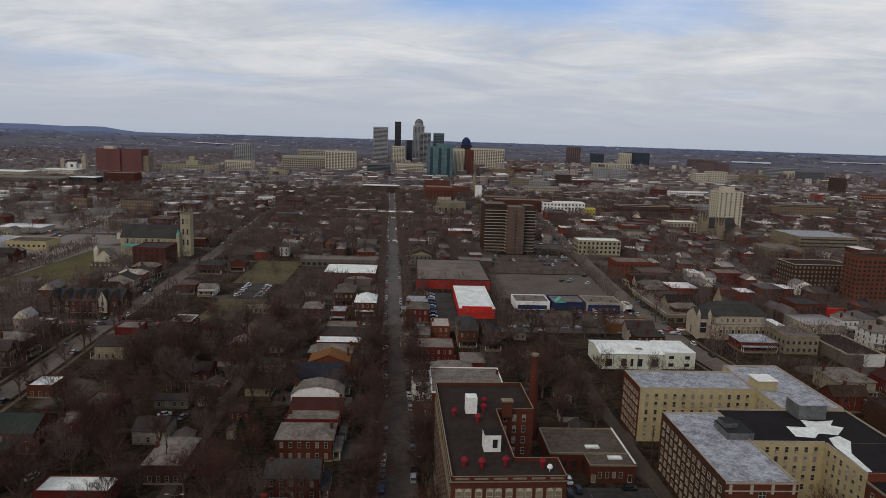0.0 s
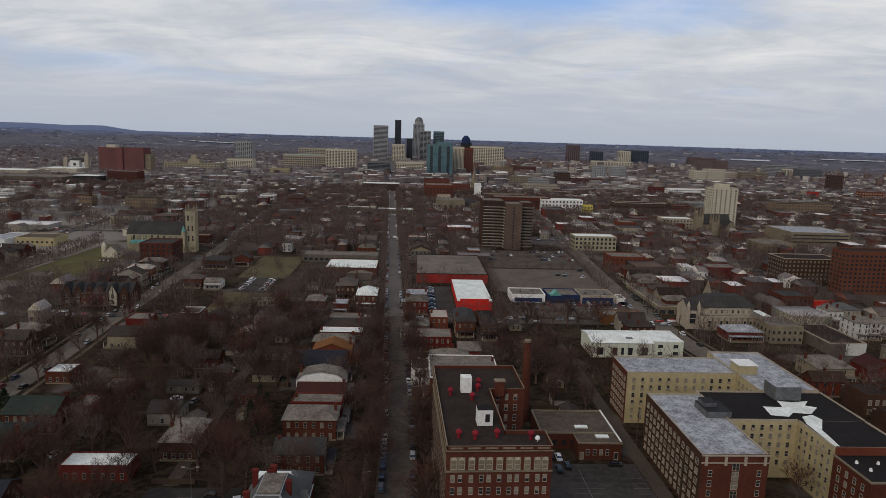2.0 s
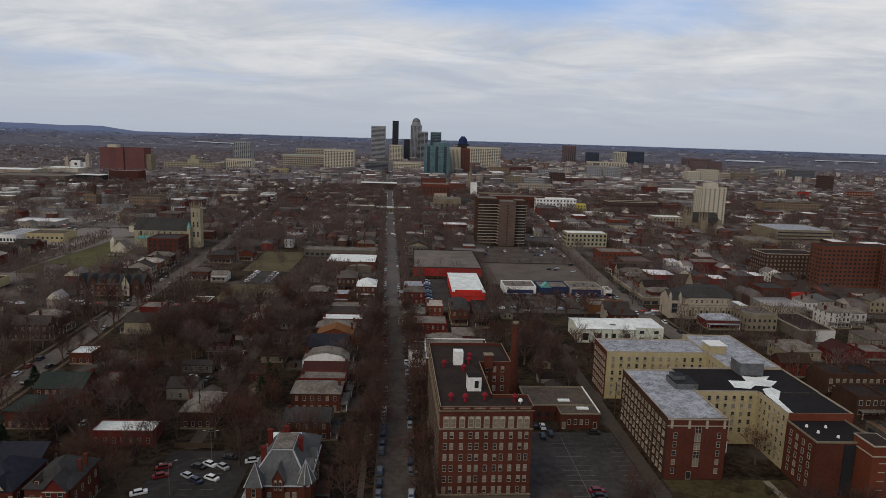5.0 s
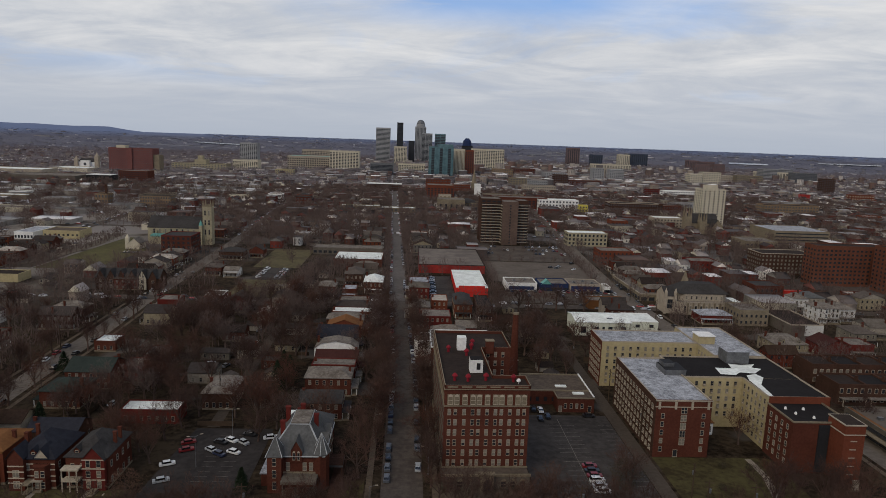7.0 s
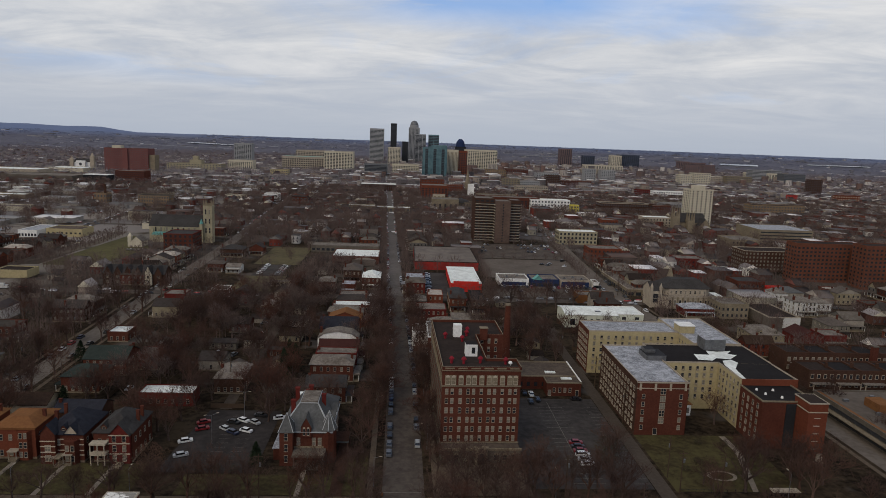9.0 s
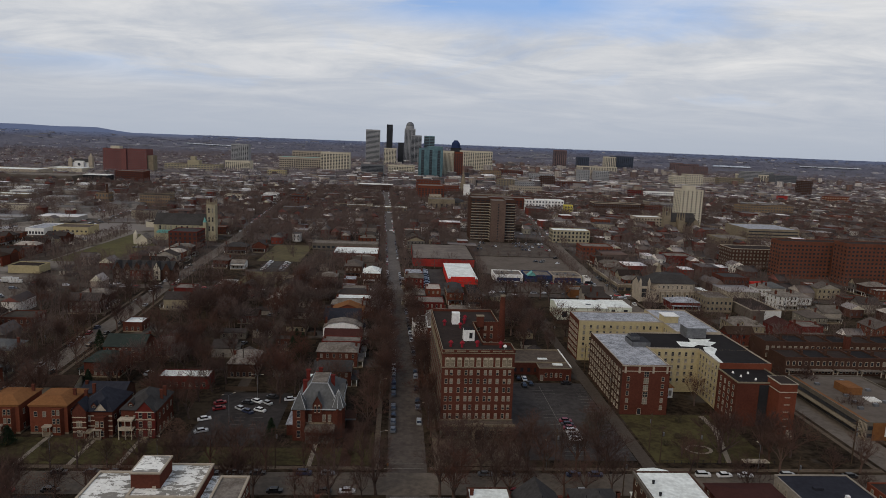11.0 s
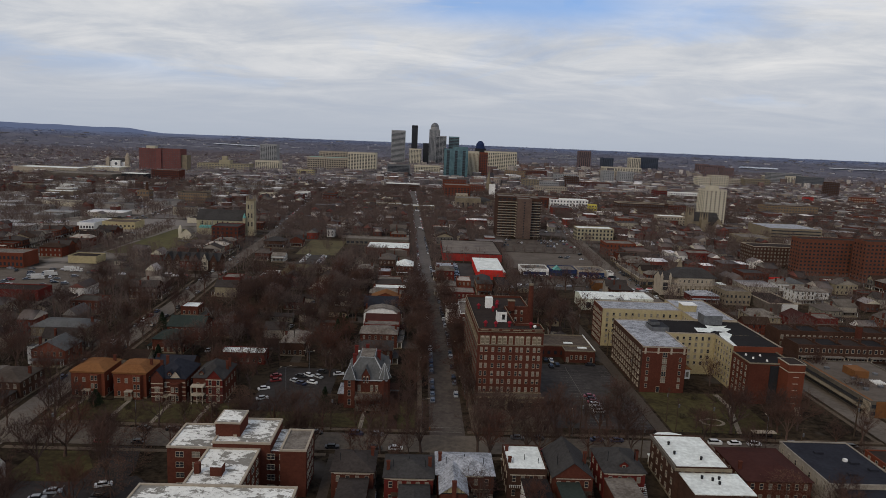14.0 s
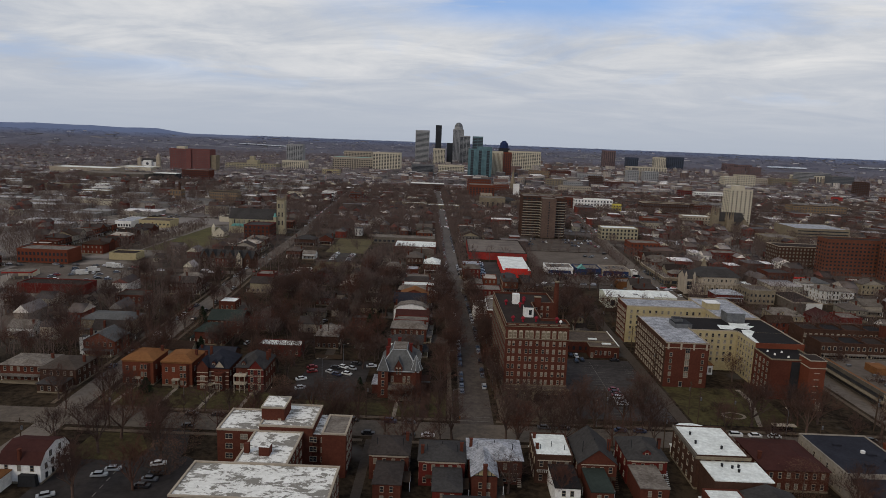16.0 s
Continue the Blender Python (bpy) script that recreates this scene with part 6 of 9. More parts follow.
house(-117, -103, 282, 292, 5.4, "gx", 2.6, "siding", "shingle", "pale house wing with a grey roof", porch=False)
house(-133, -122, 301, 312, 6.0, "flat", 0, "brick_wine", "roof_worn", "wine-red corner house with a pale roof", front="w")
house(-96, -85, 300, 312, 7.0, "gy", 3.0, "brick_wine", "shingle", "red house with white window trim", porch=False)
house(-106, -97, 214, 226, 5.0, "flat", 0, "brick", "flatroof", "small brick back house", porch=False, chimneys=0)
house(-82, -72, 196, 207, 4.6, "gx", 2.2, "siding", "shingle", "low grey coach house", porch=False, chimneys=0)
house(-84, -74, 250, 260, 4.6, "gx", 2.2, "brick", "shingle", "low brick coach house", porch=False, chimneys=0)
house(-58, -48, 262, 270, 3.4, "gx", 1.4, "siding", "flatroof", "pale garage behind the gardens", porch=False, chimneys=0, name="garage", category="garage", base=False)
house(-57, -47, 236, 244, 3.4, "gx", 1.4, "siding", "shingle", "grey garage behind the gardens", porch=False, chimneys=0, name="garage", category="garage", base=False)
house(-58, -49, 214, 221, 3.2, "flat", 0, "brick", "flatroof", "brick garage behind the gardens", porch=False, chimneys=0, name="garage", category="garage", base=False)
house(-76, -67, 284, 294, 4.4, "gy", 2.0, "siding", "flatroof", "pale cottage by the alley", porch=False)
house(-136.5, -125.5, 394, 406, 5.6, "hip", 2.0, "brick", "shingle", "low red brick house with a grey roof", front="s", chimneys=1)
house(-123, -113, 390, 400, 4.6, "gx", 1.8, "white_siding", "roof_worn", "low white sided house beside the grass lot", front="s", chimneys=0)
house(-144, -126, 453, 466, 6.0, "hip", 3.0, "brick_dark", "slate", "broad dark house with a grey slate roof", front="s", chimneys=1)
house(-124, -113, 464, 476, 6.0, "gy", 3.0, "brick", "shingle", "brick house with a pale-edged gable", front="s", chimneys=1)
house(-110, -100.5, 309, 320, 7.4, "flat", 0, "brick_wine", "flatroof", "tall red house with pale window trim", front="s", trim="white", chimneys=1)
house(-52, -42, 337, 349, 7.4, "deck", 1.8, "brick", "roof_worn", "brick house with a worn pale roof", front="s", chimneys=1)
house(-38, -29.5, 338, 350, 5.6, "flat", 0, "brick", "roof_silver", "low brick house with a silver roof", front="s", chimneys=1)
house(-86.5, -73, 352, 360, 2.8, "flat", 0, "siding", "roof_worn", "long low garage with a pale roof", porch=False, chimneys=0, name="garage", category="garage", base=False)
house(-74, -67, 311, 322, 6.4, "gy", 2.4, "siding", "shingle", "narrow sided coach house with a grey gable", porch=False, chimneys=0)
# houses west of the avenue
house(-178, -161.5, 119, 132, 6.4, "deck", 1.4, "brick", "roof_worn", "red brick house with a broad pale low roof", front="s", chimneys=1, sides="se", deck=0.5)
house(-161, -147.5, 116, 131, 6.6, "hip", 2.4, "brick_dark", "shingle", "dark brick house with a grey hipped roof", front="e", chimneys=1, porch=False)
r = house(-158, -149, 109, 115.8, 3.4, "hip", 1.8, "brick_dark", "slate", "low sunroom wing with bright windows", porch=False, chimneys=0, name="sunroom", category="house")
r = house(-164, -150.5, 151, 164, 6.6, "gy", 3.4, "brick_orange", "slate_grey", "brick house with a pale gable and white side bay", front="s", chimneys=1, sides="se")
part("side_bay", Shape().box(-9.2, -6.76, 1.5, 5.5, 0, 7.4, 0, 1), ("white", "slate"), r, "white sided corner bay")
house(-181, -157, 180, 193, 7.2, "deck", 2.2, "stone", "slate_grey", "broad pale stucco villa with a grey mansard", front="s", chimneys=2, sides="se")
house(-210, -198.5, 171, 181, 4.6, "gx", 2.6, "white_siding", "roof_worn", "small white sided cottage", front="s", sides="se")
house(-189, -174, 228, 241, 7.0, "flat", 0, "brick", "flatroof", "red brick house with a pale flat roof", front="e", sides="se")
house(-205, -193, 128, 140, 5.6, "hip", 2.4, "brick_dark", "shingle", "dark brick house with a shingle roof", front="s", sides="se")


# the cream house with the gambrel roof
r = house(-137, -123, 54, 65.5, 5.6, "gambrel", 4.0, "white", "maroon_roof", "cream white stucco house with a dark red gambrel roof", rz=-90, porch=False, chimneys=1, sides="e", floors=2)
facade(r, (7, 11.5), (-7, 11.5), 0.9, 2, 4, 2.7, window_mesh(0.9, 1.4, "dark"), 1.0)
for x in (-2.2, 2.2):
    part("window", window_mesh(0.9, 1.4, "dark"), (), r, at=pose(x, 11.5, 6.2, 0, 0, 180))
part("porch_roof", Shape().prism([(-3.5, 11.5), (0.5, 11.5), (0.5, 14), (-3.5, 14)], 3.0, 3.3), "slate", r, "small grey porch roof")
for x in (-3.3, 0.1):
    part("porch_post", Shape().box(x, x + 0.2, 13.6, 13.8, 0, 3.0), "white", r)
part("wing", Shape().box(7.02, 13, -4, 3.5, 0, 4.0, 1).hip(7.3, 13, -4, 3.5, 4.1, 6.0, 0), ("tan_roof", "white"), r, "low wing with an orange tile roof")
part("stair", Shape().prism([(7.1, 6), (8.6, 6), (8.6, 11), (7.1, 11)], 0, 3.2, 0, 0, 0.12), "dark", r, "dark outside stair")
TAKEN.append((-134, -112, 40, 66))


# the flats with the peeling white roof, south of the cross street
def court_flats():
    r = thing("court_flats", -55, 20, 0, "red brick flats with a peeling white roof and pale coping", "apartment building")

    def bar(name, x0, x1, y0, y1, h, top="roof_peel"):
        part(name, Shape().box(x0, x1, y0, y1, 0, h, 0, 1), ("brick", top), r)
        p, t = Shape(), 0.4
        for b in ((x0 - 0.15, x1 + 0.15, y0 - 0.15, y0 + t), (x0 - 0.15, x1 + 0.15, y1 - t, y1 + 0.15), (x0 - 0.15, x0 + t, y0 + t, y1 - t), (x1 - t, x1 + 0.15, y0 + t, y1 - t)):
            p.box(*b, h - 0.15, h + 0.35, bottom=True)
        part("coping", p, "stone_pale", r, "pale coping")
    H = 13.0
    bar("south_wing", -18, 19, 2, 18.5, H)
    bar("stem", -8, 5.5, 18.52, 37.5, H - 0.02)
    bar("north_west_wing", -19, -7, 37.52, 52, H)
    bar("middle_wing", -6.98, 8.2, 37.53, 53, 14.6)
    bar("north_east_wing", 11.0, 17.8, 36.8, 49.5, 13.2, "roof_worn")
    part("link", Shape().box(8.21, 11, 38.5, 52, 0, 12.2, 0, 1), ("brick", "roof_peel"), r)
    part("stair_tower", Shape().box(-7.4, -0.8, 41.5, 49.8, 13, 18.2, 0, 1).box(-7.6, -0.6, 41.3, 50.0, 18.2, 18.6, 2, bottom=True).box(-7.2, -1.0, 41.7, 49.6, 18.6, 18.62, 1), ("brick", "roof_peel", "stone_pale"), r, "brick stair tower")
    part("tower_door", Shape().box(-2.6, -1.7, 41.42, 41.5, 13.1, 15.2), "stone_pale", r)
    part("roof_chimney", Shape().box(-7.2, -5.9, 24, 25.4, H, H + 2.6), "brick", r, "square brick stack")
    part("roof_chimney", Shape().box(-3.0, -0.2, 23, 26, H, H + 2.4, 0, 1), ("brick", "roof_peel"), r, "brick roof hatch")
    w2, w1 = window_mesh(2.0, 1.4, "stone_pale", "wide"), window_mesh(0.8, 1.0)
    facade(r, (-19, 37.5), (-8, 37.5), 1.6, 4, 2, 2.95, w2)
    facade(r, (5.6, 37.6), (17.8, 36.9), 1.6, 4, 3, 2.95, w2)
    facade(r, (5.5, 18.5), (5.5, 37.5), 1.6, 4, 4, 2.95, w2)
    facade(r, (19, 2), (19, 18.5), 1.6, 4, 4, 2.95, w2)
    facade(r, (17.8, 36.8), (17.8, 49.5), 1.6, 4, 3, 2.95, w2)
    facade(r, (-18, 2), (19, 2), 1.6, 4, 9, 2.95, w2)
    facade(r, (-8, 37.5), (-8, 18.5), 1.6, 4, 4, 2.95, w2)
    TAKEN.append((-76, -33, 18, 75))


court_flats()

# the row south of the cross street, fronts to the north, wings to the south
ROW = [(-30.5, -19.2, 57, 69, 7.6, "hip", 2.6, "brick", "shingle", "red brick house with a grey hipped roof and stair balcony"),
       (-16.2, -3.2, 54.5, 67, 7.6, "hip", 2.4, "brick_wine", "slate", "wine-red house with a blue-grey hipped roof"),
       (-2.2, 13.2, 57, 69.5, 7.4, "hip", 2.4, "brick", "roof_silver", "brick house with a pale silver roof and yellow gable"),
       (17.2, 27.8, 58.5, 73, 8.4, "flat", 0.4, "brick_dark", "roof_white", "dark brick house with a white flat roof"),
       (29.2, 40.2, 57, 73, 7.4, "gy", 4.2, "brick", "slate", "brick house with steep slate gables"),
       (44.0, 55.5, 60, 74, 7.6, "hip", 3.6, "brick_wine", "slate", "red house with a dark slate roof")]
for i, q in enumerate(ROW):
    r = house(*q, front="n", sides="sew", chimneys=2 if i % 2 else 1, base=False)
    w = q[1] - q[0]
    a, b = -w / 2 + w * (0.22, 0.32, 0.05, 0.35, 0.1, 0.02)[i], w / 2 - w * (0.12, 0.08, 0.5, 0.0, 0.35, 0.3)[i]
    wing_wall, wing_roof = (("brick", "shingle"), ("brick_wine", "slate"), ("brick", "roof_silver"), ("white", "roof_black"), ("brick", "green_roof"), ("brick", "roof_worn"))[i]
    if i == 2:
        sh = Shape().box(a, b, -9, -0.02, 0, 7.1, 1).gable(a, b, -9, 3, 7.1, 9.6, "y", 0, 2, 0.4)
    elif i > 2:
        sh = Shape().box(a, b, -13, -0.02, 0, 5.8, 1).box(a - 0.2, b + 0.2, -13.2, -0.02, 5.8, 6.1, 0, bottom=True)
    else:
        sh = Shape().box(a, b, -13, -0.02, 0, 5.8, 1).hip(a, b, -13, -0.3, 5.9, 6.9, 0, 0.3)
    k = part("rear_wing", sh, (wing_roof, wing_wall, "yellow"), r, "lower rear wing")
    facade(k, (a, -9 if i == 2 else -13), (b, -9 if i == 2 else -13), 0.9, 2, 2, 2.7, window_mesh(0.9, 1.5))
    s = Shape().box(b + 0.1, b + 2.2, -6, -0.1, 2.7, 2.9, 0, bottom=True).box(b + 2.0, b + 2.2, -6, -5.8, 0, 2.7, 1).box(b + 2.0, b + 2.2, -0.5, -0.3, 0, 2.7, 1)
    part("back_porch", s, ("wood", "white"), r, "wooden back porch")
    if i == 2:
        m_ = (a + b) / 2
        part("front_chimney", Shape().box(m_ - 0.55, m_ + 0.55, -9.9, -9.0, 0, 10.4).box(m_ - 0.65, m_ + 0.65, -10.0, -8.9, 10.4, 10.7, bottom=True), "brick", r, "tall brick chimney against the gable")
        part("timber", Shape().box(a, b, -9.1, -9.0, 7.0, 7.25).box(m_ - 1.9, m_ - 1.7, -9.1, -9.0, 7.2, 8.2).box(m_ + 1.7, m_ + 1.9, -9.1, -9.0, 7.2, 8.2), "dark", r, "dark gable timbers")
    if i == 5:
        dm = part("dormer", Shape().box(-1.2, 1.2, 1.2, 4, 7.8, 9.4, 1).gable(-1.2, 1.2, 1.2, 4.5, 9.4, 10.3, "y", 0, 1, 0.2), ("slate", "brick_wine"), r, "small red dormer")
        part("window", window_mesh(0.8, 1.0), (), dm, at=pose(0, 1.2, 8.1))
    if i in (0, 1, 5):
        part("string_course", Shape().box(-w / 2 - 0.1, w / 2 + 0.1, -0.12, 0, q[4] - 0.5, q[4] - 0.1, bottom=True), "stone_pale", r, "pale eaves board")
    for k in range(3):
        vx = -w / 3 + k * w / 3
        part("vent_pipe", Shape().tube((vx, 4 + 2 * (k % 2), q[4]), (vx, 4 + 2 * (k % 2), q[4] + max(q[6], 1) + 0.7), 0.09, 0.09, 6), "dark", r)
def back_gallery(r, x0, x1, y0, z, colour):
    """A railed wooden balcony with an outside stair going down beside it."""
    g = part("back_gallery", Shape().box(x0, x1, y0 - 1.8, y0, z, z + 0.18, bottom=True), "wood", r, "railed wooden back gallery")
    part("rail", Shape().box(x0, x1, y0 - 1.8, y0 - 1.72, z + 0.95, z + 1.05, bottom=True), colour, g)
    for k in range(7):
        x = x0 + (x1 - x0 - 0.1) * k / 6
        part("baluster", Shape().box(x, x + 0.1, y0 - 1.8, y0 - 1.72, z + 0.18, z + 0.95), colour, g)
    for k in range(9):
        part("tread", Shape().box(x1 + 0.1, x1 + 1.2, y0 - 1.9 + 0.42 * k, y0 - 1.5 + 0.42 * k, 0.3 + (z - 0.3) * k / 8, 0.42 + (z - 0.3) * k / 8, bottom=True), colour, g)


row = sorted((o for o in scene.objects if o.name.startswith("house") and not o.parent and 53 < o.location.y < 62 and -32 < o.location.x < 56), key=lambda o: o.location.x)
for o, (x0, x1, y0, z, colour) in zip(row, ((-2.6, 2.4, -0.05, 4.2, "white_siding"), (-4.6, -1.0, -0.05, 3.2, "wood"), (1.6, 6.4, -0.05, 3.4, "stone_pale"), (-5.0, -1.7, -0.05, 4.0, "white_siding"), (1.8, 5.0, -0.05, 3.4, "wood"), (2.2, 5.4, -0.05, 3.4, "white_siding"))):
    back_gallery(o, x0, x1, y0, z, colour)
    part("eaves_board", Shape().box(-4.8, 4.8, -0.6, -0.5, 7.15, 7.4, bottom=True), "stone_pale", o, "pale eaves board")
r = house(63.2, 78.2, 58.5, 78.5, 10.2, "flat", 0.4, "brick_dark", "roof_white", "three-storey dark brick house with a bright white roof", front="n", sides="sw", chimneys=0)
part("rear_wing", Shape().box(-6.5, 9.5, -11, -0.02, 0, 8.6, 1).box(-6.6, 9.6, -11.1, 0, 8.6, 8.9, 0, bottom=True), ("roof_white", "brick_dark"), r, "lower wing with a white roof")
part("cornice", Shape().box(-7.9, 7.9, -0.5, 0, 9.5, 10.3, bottom=True), "stone", r, "bracketed stone cornice")
part("west_cornice", Shape().box(-8.0, -7.5, 0.02, 20, 9.6, 10.7, bottom=True), "stone_dark", r, "dark bracketed side cornice")
part("front_curve", Shape().prism([(-7.5, 20), (-5, 22.2), (-1, 22.6), (2, 21.2), (3, 20)], 0, 10.3, 0, 1), ("brick_dark", "roof_white"), r, "bowed brick front with a white roof")
for x, y in ((-5, 8), (1.5, 5), (-1.5, -3), (1, -4), (3, -3.4), (2, -6), (-4.5, 14)):
    part("roof_vent", Shape().tube((x, y, 8.8 if y < 0 else 10.3), (x, y, 9.7 if y < 0 else 11.2), 0.3, 0.4, 8), "dark", r, "dark roof vent")
house(60.5, 70, 36, 46.5, 6.5, "flat", 0.4, "brick", "roof_white", "brick house with a white flat roof", front="n", chimneys=0, sides="s")
house(70.5, 84, 30, 46, 6.6, "gy", 2.2, "siding", "slate", "grey house with a broad dark roof", front="n", chimneys=0, sides="s")
house(83.5, 102, 59, 79, 6.6, "deck", 1.8, "brick", "maroon_roof", "broad brick house with a dark maroon roof", front="n", chimneys=1, sides="sw")
r = house(105, 126, 56, 82, 7.6, "flat", 0.4, "siding", "navy", "broad grey building with a dark navy roof", front="n", chimneys=0, sides="sw")
part("rear_wing", Shape().box(-9, 10.4, -17, -0.02, 0, 6.2, 1).box(-9.2, 10.6, -17.2, 0, 6.2, 6.5, 0, bottom=True), ("navy", "siding"), r, "lower wing with a navy roof")
for x, y in ((-4, 18), (3, 12), (6, 8), (-2, 5)):
    part("roof_unit", Shape().box(x, x + 2.6, y, y + 1.2, 7.6, 8.3), "navy", r, "low roof hatch")
part("roof_unit", Shape().box(2, 3, 13.5, 14.4, 7.6, 8.5), "white", r, "white roof ventilator")
house(131, 150, 62, 80, 6.4, "flat", 0.4, "brick_orange", "roof_brown", "low orange brick shop with a brown roof", front="n", chimneys=1, sides="sw")
house(-9, 3, 30, 41, 5.0, "gx", 2.2, "brick", "slate", "brick coach house behind the row", porch=False, chimneys=0)
house(30, 40, 40, 44.5, 3.2, "flat", 0, "siding", "flatroof", "small garage behind the row", porch=False, chimneys=0, name="garage", category="garage")

# row houses and the low office east of the avenue
for k in range(6):
    for y0, sh in ((186, 0), (208, 3)):
        x0 = 170 + sh + 11.2 * k
        hh = 7.6 + 0.5 * ((k * 3 + int(y0)) % 3)
        r = block("row_house", x0, x0 + 11.1, y0, y0 + 13, hh, "brick_dark", "roof_black" if k % 2 else "roof_brown", "dark brick row house with a flat roof and porch", "row house", rows=(("s", 2, 4, 1.1, 1.7, 1.2, 3.5),), pm="brick_dark", parapet=0.7, dark="glass", trim="stone_pale")
        tagged(r, group="brick row houses")
        part("porch", Shape().box(0.8, 10.3, -2.6, -0.02, 2.7, 3.1, 0, bottom=True).box(0.9, 1.2, -2.5, -2.2, 0, 2.7, 1).box(9.9, 10.2, -2.5, -2.2, 0, 2.7, 1), ("roof_worn", "stone_pale"), r, "pale porch roof on posts")
        part("rear_wing", Shape().box(2, 8.5, 13.02, 17.5, 0, hh - 2, 0, 1), ("brick_dark", "roof_worn"), r)
        part("chimney", Shape().box(10.2, 11.0, 5, 6.2, hh, hh + 2.2), "brick_dark", r)
st = thing("boiler_chimney", 211, 204.5, 0, "square dark brick boiler chimney", "chimney")
part("shaft", Shape().box(-1.1, 1.1, -1.1, 1.1, 0, 13), "brick", st)
part("cap", Shape().box(-1.3, 1.3, -1.3, 1.3, 13, 13.5, bottom=True), "stone_dark", st)
house(176, 192, 242, 258, 6.4, "deck", 2.6, "siding", "roof_worn", "large house with a pale mansard roof", sides="sw", chimneys=2, dormers=2)
house(198, 211, 240, 254, 6.2, "gy", 3.2, "brick_wine", "maroon_roof", "red house with a maroon gable roof", sides="sw")
block("long_shed", 205, 223, 279, 312, 5.6, "stone_dark", "roof_brown", "long shed with a pale end wall and worn roof", parapet=0.6, pm="stone_pale")
part("white_front", Shape().box(8, 18.1, -0.1, 0, 0, 5.7), "white_siding", bpy.data.objects["long_shed"], "white painted end wall")
house(165, 183, 299, 311, 4.8, "hip", 2.4, "brick_wine", "roof_silver", "low house with a pale hipped roof and porch", sides="s", chimneys=0)
house(214, 226, 244, 256, 6.0, "flat", 0, "brick_wine", "roof_worn", "low red brick house with a worn roof", sides="sw")
house(228, 240, 262, 276, 6.6, "hip", 2.8, "siding", "shingle", "pale sided house with a grey hipped roof", sides="sw")
house(252, 266, 240, 254, 6.8, "gy", 3.0, "brick_house", "shingle", "brick house with a gable roof", sides="sw")
house(246, 258, 276, 290, 6.2, "gx", 3.0, "siding", "flatroof", "sided house with a pale roof", sides="sw")
house(237, 246, 331, 342, 8.0, "hip", 2.6, "white_siding", "roof_worn", "tall white sided house with a grey roof", sides="sw", chimneys=2)
house(247, 261, 338, 352, 7.0, "hip", 3.2, "siding", "slate_grey", "broad house with a grey slate roof", sides="sw", chimneys=1)
r = house(236, 249, 305, 319, 8.6, "deck", 1.8, "white_siding", "roof_worn", "large white sided house with bay windows", sides="sw", chimneys=2, floors=3)
bay = part("bay", Shape().prism([(-4.5, 0), (-3.8, -1.6), (-1.6, -1.6), (-0.9, 0)], 0, 8.4, 0, 1), ("white_siding", "roof_worn"), r, "tall white bay")
for f in range(3):
    part("window", window_mesh(1.0, 1.6, "white"), (), bay, at=pose(-2.7, -1.6, 1.0 + 2.8 * f))
house(250, 260, 308, 322, 7.6, "hip", 2.4, "white_siding", "roof_worn", "white sided house with a worn roof", sides="sw", chimneys=1)
house(253, 266, 369, 372, 4.2, "flat", 0, "red", "roof_worn", "small bright red shed", porch=False, chimneys=0, name="shed", category="shed", base=False, sides="")


# ---- churches ----
def churches():
    r = thing("church", -224, 518, 0, "pale stone church with a long slate roof and square tower", "church")
    part("nave", Shape().box(0, 48, 3, 22, 0, 13.5), "church_stone", r, "cream stone nave")
    part("roof", Shape().gable(0, 48, 3, 22, 13.5, 22.5, "x", 0, 1), ("slate", "church_stone"), r, "steep slate roof")
    part("aisle", Shape().box(4, 46, -3, 2.98, 0, 6.5, 1).prism([(4, -3.4), (46, -3.4), (46, 2.9), (4, 2.9)], 6.5, 8.5, 0, 0, 0.06), ("teal", "church_stone"), r, "side aisle with a green copper roof")
    for k in range(9):
        part("window", window_mesh(1.4, 3.6, "stone_pale", "arch"), (), r, at=pose(5.5 + k * 4.8, 3, 8.7 if k else 8.7))
        part("buttress", Shape().box(2.8 + k * 4.8, 3.6 + k * 4.8, 2.0, 3.0, 0, 11.5), "church_stone", r)
    t = part("tower", Shape().box(48.02, 55.6, -1, 6.6, 0, 33), "church_stone", r, "tall square stone tower")
    for f in range(3):
        for x in (50.2, 53.4):
            part("louvre_window", window_mesh(1.2, 4.2, "stone_pale", "arch"), (), t, at=pose(x, -1, 9 + f * 8.2))
    for x in (48.02, 54.4):
        for y in (-1, 5.4):
            part("pinnacle", Shape().box(x, x + 1.2, y, y + 1.2, 33, 35.4).tube((x + 0.6, y + 0.6, 35.4), (x + 0.6, y + 0.6, 38.5), 0.7, 0.04, 4), "stone", t)
    part("battlement", Shape().box(48.0, 55.62, -1.02, -0.5, 33, 34.3).box(48.0, 55.62, 6.1, 6.62, 33, 34.3), "stone", t)
    part("turret", Shape().box(45.5, 48, -4, -1, 0, 17, 1).tube((46.8, -2.5, 17), (46.8, -2.5, 21.5), 1.9, 0.05, 6, 0), ("teal", "church_stone"), r, "small turret with a green copper cap")
    c = thing("chapel", -226, 486, 0, "small white chapel with a little steeple", "church")
    part("wall", Shape().box(0, 9, 0, 13, 0, 5), "cream", c)
    part("roof", Shape().gable(0, 9, 0, 13, 5, 9, "y", 0, 1), ("roof_worn", "cream"), c)
    part("steeple", Shape().box(-3, 0, 1, 4, 0, 9).tube((-1.5, 2.5, 9), (-1.5, 2.5, 12), 2.0, 0.05, 4), "cream", c)
    g = thing("gothic_church", 312, 682, 0, "grey stone church with twin spired towers", "church")
